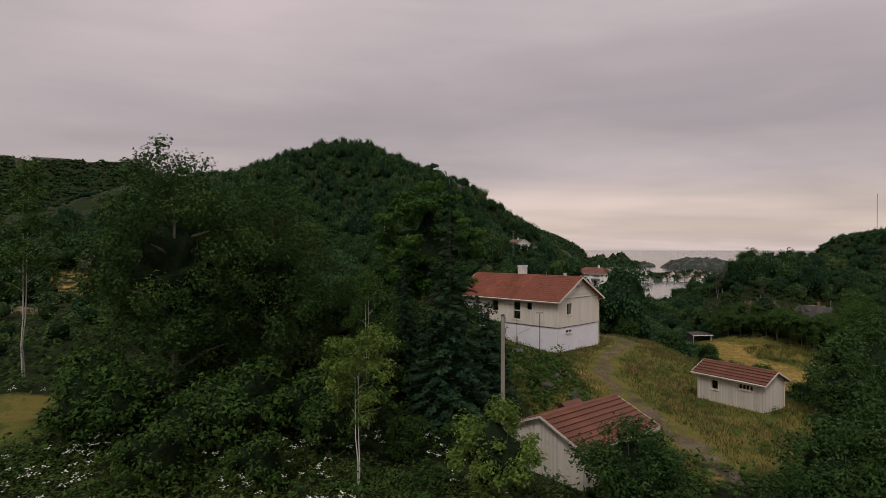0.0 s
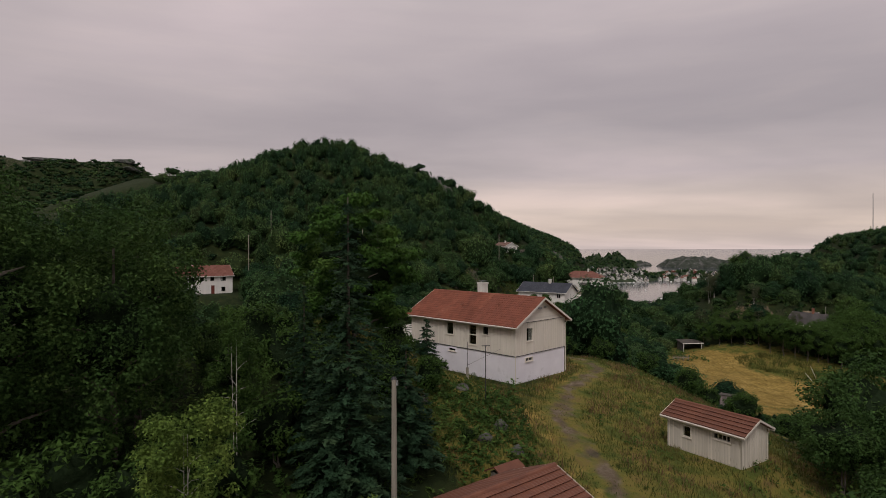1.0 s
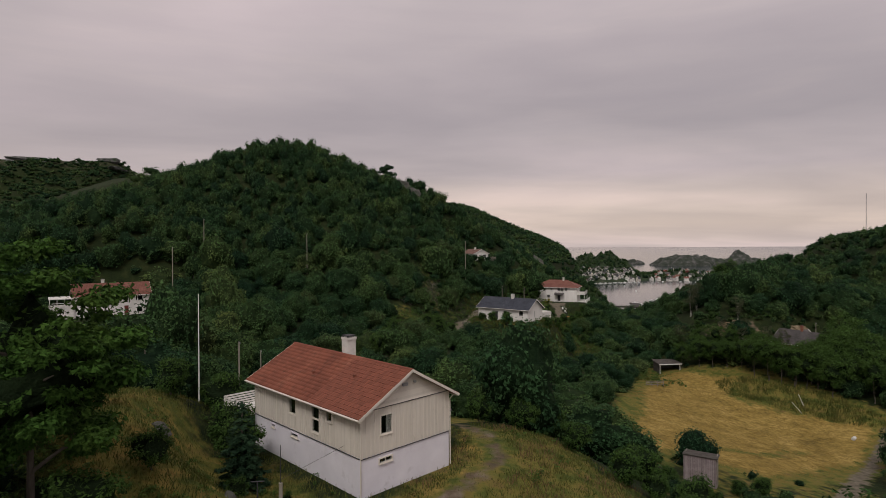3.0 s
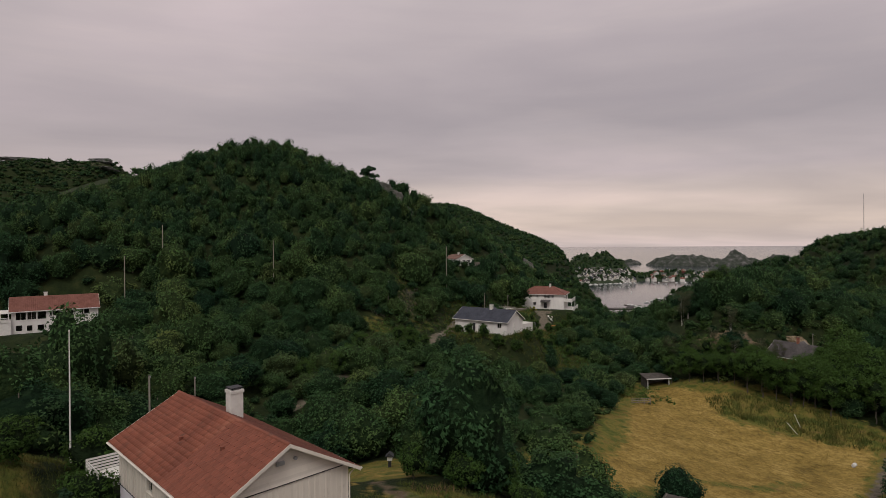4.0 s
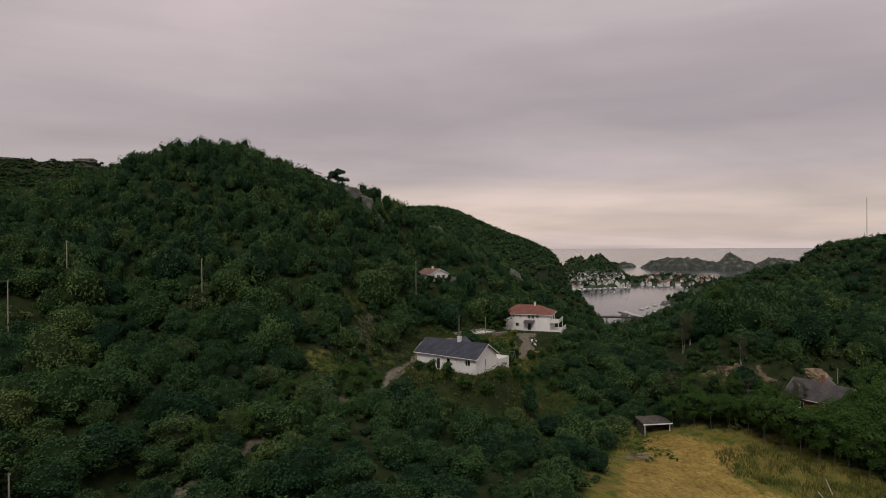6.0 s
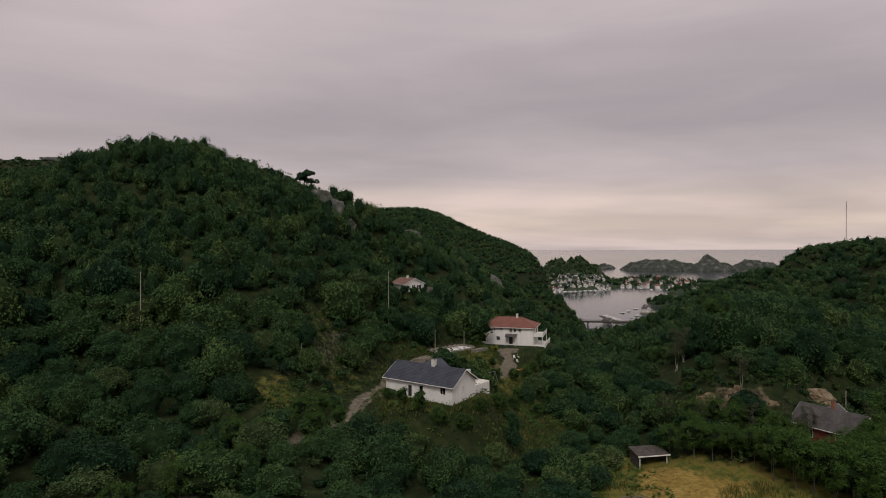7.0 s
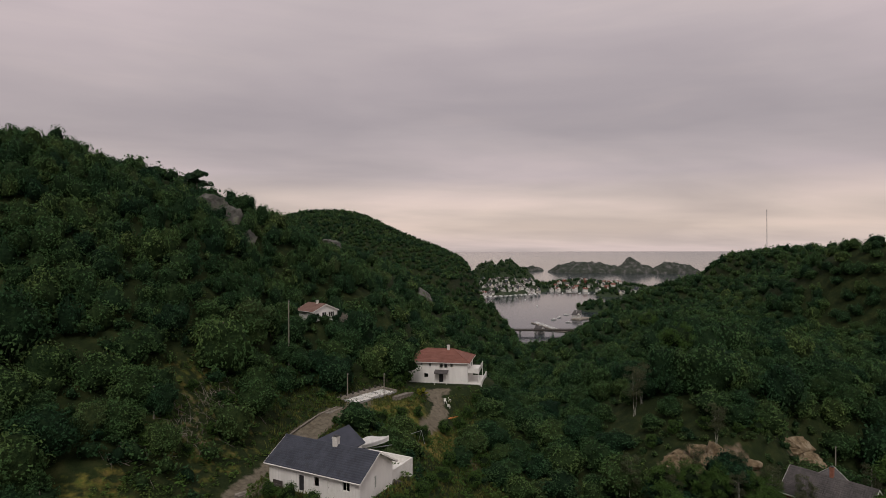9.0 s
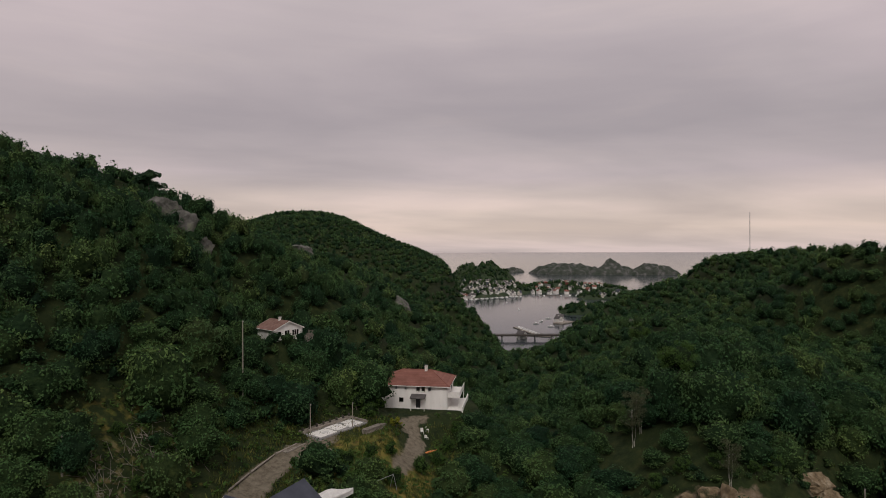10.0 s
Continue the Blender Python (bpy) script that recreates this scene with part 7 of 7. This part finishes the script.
tagged(new("meadow_flowers", mesh_of("meadow_flowers", v, f, FLOWER)), "white umbel flowers above the weeds", "flowers", kind="stuff")


# brushwood left on the cleared slope
r3 = random.Random(4)
s = Solid()
for cx, cy, n in ((14, 178, 60), (16.5, 186, 70), (9, 172, 50), (20, 190, 30)):
    for k in range(n):
        x, y = cx + r3.gauss(0, 1.8), cy + r3.gauss(0, 2.2)
        a, ln, z0 = r3.uniform(0, 6.28), r3.uniform(0.8, 2.6), height(x, y)
        x1, y1 = x + ln * math.cos(a), y + ln * math.sin(a)
        s.tube((x, y, z0 + r3.uniform(0, 0.4)), (x1, y1, height(x1, y1) + r3.uniform(0.1, 1.1)), 0.035, 0.012, 4)
tagged(new("brushwood", s.mesh("brushwood", PLANK)), "heaps of bleached cut branches on the slope", "branches", kind="stuff")


# ---- woods: every crown stands on the ground; the nearest are trees of their own further down ----
def open_land(x, y):
    """Where no wood stands."""
    o = edge_of(x, y, FIELD) > -3.2
    o |= np.hypot(x - 76, y - 162) < 6.5                # round the shelter
    for poly, m in ((VERGE, -1.0), (KNOLL, -1.0), (CUTTING, -3.2), (CUTTING_B, -3.6)):
        o |= edge_of(x, y, poly) > m
    o |= (edge_of(x, y, CUTTING_B) > -2.5) | (edge_of(x, y, ROUGH) > 0)
    o |= (np.hypot(x - 18, y - 85) < 6.5) | (off_line(x, y, DRIVE) < 6.2)
    o |= off_line(x, y, [(-6, 44), (-16, 62), (-47, 137)]) < 6.0      # low scrub below the farmhouse
    o |= (off_line(x, y, VALLEY_ROAD) < 1.0) | (off_line(x, y, FIELD_ROAD) < 3.8) | (off_line(x, y, YARD) < 6.5) | (off_line(x, y, TRACK) < 4.5)
    for px_, py_, r, h in PADS:
        o |= np.hypot(x - px_, y - py_) < r * 1.1 + (2.6 if r > 9 else 1.0)
    o |= np.hypot(x - 46, y - 204) < 11.5           # terrace by the yard
    o |= np.hypot(x - 14, y - 160) < 6.5            # flower meadow beside the bungalow
    o |= np.hypot((x - 56) * 1.2, (y - 176) * 0.6) < 8    # rough slope below the terrace wall
    o |= off_line(x, y, [(-20, 28), (-60, 92), (-88, 132)]) < 5.5      # gap towards the dry terrace
    o |= np.hypot((x - 8), (y - 163)) < 3.6
    o |= np.hypot(x - 15, (y - 182) * 0.6) < 4.5       # dry clearing
    o |= np.hypot(x + 88, (y - 132) * 1.4) < 13
    o |= np.hypot(x + 52, y - 131) < 9
    o |= np.hypot(x - 96, y - 196) < 4.5
    o |= np.hypot(x - 194, y - 358) < 11
    o |= np.hypot(x - 53, (y - 193)) < 6                # grassy slope below the yard
    o |= (np.abs(x - 101) < 8) & (np.abs(y - 156) < 6)      # round the red cottage
    o |= (np.hypot(x - 47, y - 86) < 8) | (off_line(x, y, [(32, 58), (47, 86)]) < 6.5)                # round the old lean-to
    o |= (y < 46) & (x > -26) & (x < 34)                 # planted tree by tree
    o |= (y < 78) & (x > -8) & (x < 30)
    o |= (y < 30) & (np.abs(x) < 60)
    return o


rng = np.random.default_rng(7)


def scatter(x0, x1, y0, y1, gap):
    nx, ny = int((x1 - x0) / gap), int((y1 - y0) / gap)
    a, b = np.meshgrid(np.arange(nx), np.arange(ny))
    x = x0 + (a + 0.5 * (b % 2) + rng.random(a.shape) * 0.8) * gap
    y = y0 + (b + rng.random(a.shape) * 0.8) * gap
    return x.ravel(), y.ravel()


LOD_NEAR = [crown(rng, 40, 2100, 0.044, 1.0, 1.0, 0.62, (0.17, 0.33), 3, 0.88, 0.86, out=(0.5, 0.32), up=0.3, least_=0.66, even=0.25, low=-0.75) for k in range(6)]
LOD_MID = [crown(rng, 32, 1000, 0.056, 1.0, 1.0, 0.62, (0.19, 0.34), 3, 0.88, 0.86, out=(0.5, 0.32), up=0.3, least_=0.66, even=0.25, low=-0.7) for k in range(6)]
LOD_FAR = [crown(rng, 22, 400, 0.077, 1.0, 1.0, 0.62, (0.22, 0.36), 2, 0.88, 0.86, out=(0.5, 0.32), up=0.3, least_=0.64, even=0.25) for k in range(6)]
LOD_SLOPE = [crown(rng, 10, 110, 0.115, 1.0, 1.0, 0.62, (0.3, 0.46), 1, 0.9, 0.86, least_=0.6, even=0.4) for k in range(6)]
LOD_BUSH = [crown(rng, 8, 90, 0.125, 1.0, 0.9, 0.62, (0.3, 0.46), 1, 0.88, 0.84, least_=0.5, even=0.3) for k in range(5)]
LOD_DISTANT = [crown(rng, 7, 46, 0.16, 1.0, 0.9, 0.62, (0.4, 0.56), 1, 0.88, 0.86, least_=0.6, even=0.3) for k in range(4)]
TRUNK_PROTO = stem([(0, 0, -0.08), (0.02, 0.03, 0.5), (0, 0, 1.0)], [0.03, 0.022, 0.01], 5)
TRUNK_PROTO = (np.array(TRUNK_PROTO.v), np.array([[q[0], q[k], q[k + 1]] for q in TRUNK_PROTO.f for k in range(1, len(q) - 1)]))


def plant(x, y, protos, rmin, rmax, out, trunks, squash=1.0):
    """Sets crowns of radius rmin..rmax on the ground at x, y."""
    z = land(x, y)
    keep = z > 2.0
    x, y, z = x[keep], y[keep], z[keep]
    r = rmin + (rmax - rmin) * rng.random(len(x)) ** 1.6
    tall = np.where(r > 5, 1.15 * r, 0.72 * r + 0.7) * (0.92 + 0.36 * rng.random(len(x))) * squash
    low = 1 - 0.32 * smooth(46, 40, z) * smooth(70, 95, y) * smooth(300, 260, y) * smooth(125, 95, x)   # scrub on the valley floor stays low
    r, tall = r * (0.55 + 0.45 * low), tall * low
    spin = rng.random(len(x)) * 6.28
    which = rng.integers(0, len(protos), len(x))
    stemh = (0.12 + 0.34 * rng.random(len(x))) * tall
    for k, p in enumerate(protos):
        m = which == k
        if m.any():
            pos = np.stack([x[m], y[m], z[m] + stemh[m] + 0.35 * tall[m]], 1)
            out.append(place_many(p, pos, np.stack([r[m], r[m], tall[m]], 1), spin[m]))
    if trunks is not None and len(x):
        h = stemh + tall
        trunks.append(place_many(TRUNK_PROTO, np.stack([x, y, z], 1), np.stack([h, h, h], 1), spin))
        TINTS.pop()


canopy, stems = [], []
TINTS.clear()
x, y = scatter(-150, 330, 24, 330, 5.6)
crest = (land(x, y) > 60) & (y < 300) & (x < 75)
ok = ~open_land(x, y) & ~crest
x, y = x[ok], y[ok]
afar = np.hypot(x - 30, y - 70)
aside = (y < x + 5) | (y < 8 - x) | ((y > 300) & (x < 30)) | ((x < -20) & (y > 262)) | (x < -115)
sel = (afar < 112) & ~aside
plant(x[sel], y[sel], LOD_NEAR, 2.6, 5.2, canopy, stems)
sel = (afar >= 112) & ~aside & (afar < 180)
plant(x[sel], y[sel], LOD_MID, 3.0, 5.4, canopy, stems)
sel = (afar >= 180) & ~aside
plant(x[sel], y[sel], LOD_FAR, 2.7, 4.1, canopy, None)
aside &= (rng.random(len(x)) < 0.55) | ((x > -60) & (x < 40) & (y > 225))
plant(x[aside], y[aside], LOD_DISTANT, 2.8, 4.2, canopy, None)
xb, yb = scatter(-115, 75, 140, 300, 4.1)           # smaller trees high on the hill
ok = ~open_land(xb, yb) & (land(xb, yb) > 60) & ~((xb < -20) & (yb > 268))
plant(xb[ok], yb[ok], LOD_FAR, 1.9, 3.3, canopy, None, 1.25)
xb, yb = scatter(-120, 290, 24, 300, 4.3)
ok = ~open_land(xb, yb) & ~((xb < -20) & (yb > 262)) & (np.hypot(xb - 30, yb - 70) < 185) & (yb > xb + 5) & (yb > 8 - xb)
plant(xb[ok], yb[ok], LOD_BUSH, 1.1, 2.3, canopy, None, 0.7)
xb, yb = scatter(82, 136, 162, 196, 2.2)            # scrub round the cuttings
ok = (((edge_of(xb, yb, CUTTING) > -4.5) & (edge_of(xb, yb, CUTTING) < -0.6)) | ((edge_of(xb, yb, CUTTING_B) > -4.5) & (edge_of(xb, yb, CUTTING_B) < -0.6))) & (edge_of(xb, yb, CUTTING) < -0.6) & (edge_of(xb, yb, CUTTING_B) < -0.6)
plant(xb[ok], yb[ok], LOD_BUSH, 0.8, 1.6, canopy, None, 0.7)
xb, yb = scatter(16, 44, 222, 248, 2.6)            # and below the cabin
ok = (np.hypot(xb - 29, yb - 234) > 6.4) & (np.hypot(xb - 29, yb - 234) < 9) & (yb < 233)
plant(xb[ok], yb[ok], LOD_FAR, 1.2, 2.0, canopy, None, 0.8)
xb, yb = scatter(-70, 62, 165, 292, 3.9)
ok = ~open_land(xb, yb) & ~((xb < -20) & (yb > 262))
plant(xb[ok], yb[ok], LOD_BUSH, 1.2, 2.1, canopy, None, 0.8)
xb, yb = scatter(-56, 4, 46, 136, 3.4)
ok = (off_line(xb, yb, [(-6, 44), (-16, 62), (-47, 137)]) < 6.0) & (np.hypot(xb + 15, yb - 59) > 6) & (edge_of(xb, yb, KNOLL) < -1) & (off_line(xb, yb, VALLEY_ROAD) > 2.5)
plant(xb[ok], yb[ok], LOD_FAR, 0.9, 1.9, canopy, None, 0.6)
xb, yb = scatter(-92, -26, 36, 132, 3.6)
ok = off_line(xb, yb, [(-20, 28), (-60, 92), (-88, 132)]) < 5.5
plant(xb[ok], yb[ok], LOD_BUSH, 0.9, 1.7, canopy, None, 0.6)
xb, yb = scatter(32, 78, 48, 98, 2.9)
ok = (edge_of(xb, yb, ROUGH) > 0) & (np.hypot(xb - 48, yb - 88) > 4) & (off_line(xb, yb, FIELD_ROAD) > 3) & (rng.random(len(xb)) < 0.7)
plant(xb[ok], yb[ok], LOD_FAR, 0.8, 1.7, canopy, None, 0.55)
x, y = scatter(-60, 470, 330, 640, 6.9)
ok = ~open_land(x, y)
plant(x[ok], y[ok], LOD_SLOPE, 3.0, 4.4, canopy, None)
x, y = scatter(-330, 300, 640, 1250, 17)
k = (x < -110) | (y > 900)
plant(x[k], y[k], LOD_DISTANT, 9.0, 12.0, canopy, None, 0.5)
x, y = scatter(-110, 290, 640, 900, 6.8)
plant(x, y, LOD_DISTANT, 3.2, 4.4, canopy, None, 0.8)
x, y = scatter(470, 900, 300, 900, 14)
plant(x, y, LOD_DISTANT, 7.0, 9.5, canopy, None, 0.6)
x, y = scatter(-1000, -150, 60, 1000, 30)
k = land(x, y) < 125
plant(x[k], y[k], LOD_DISTANT, 6.5, 9.5, canopy, None, 0.5)
x, y = scatter(-1250, -520, 1060, 1400, 9.5)
k = land(x, y) < 262 + 20 * np.sin(x * 0.05) * np.cos(y * 0.04)
plant(x[k], y[k], LOD_DISTANT, 5.5, 8.0, canopy, None, 0.5)
if ISLE_TREES:
    p_ = np.array(ISLE_TREES)
    s_ = 2.4 + 1.8 * rng.random(len(p_))
    canopy.append(place_many(LOD_DISTANT[0], p_ + np.stack([0 * s_, 0 * s_, 0.6 * s_], 1), np.stack([s_, s_, s_ * 0.95], 1), rng.random(len(p_)) * 6.28))
shade = np.concatenate(TINTS)
woods = thing("woods", "dense mixed broadleaf woods covering the hillsides", "woods", kind="stuff")
leafage = mesh_of("canopy", *join(canopy), LEAF_CANOPY, True, LEAF_SHADE)
leafage.attributes.new("tint", "FLOAT", "POINT").data.foreach_set("value", shade)
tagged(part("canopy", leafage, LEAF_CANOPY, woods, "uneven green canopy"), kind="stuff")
tagged(part("trunks", mesh_of("trunks", *join(stems), BARK), BARK, woods, "thin grey trunks"), kind="stuff")
del canopy, stems
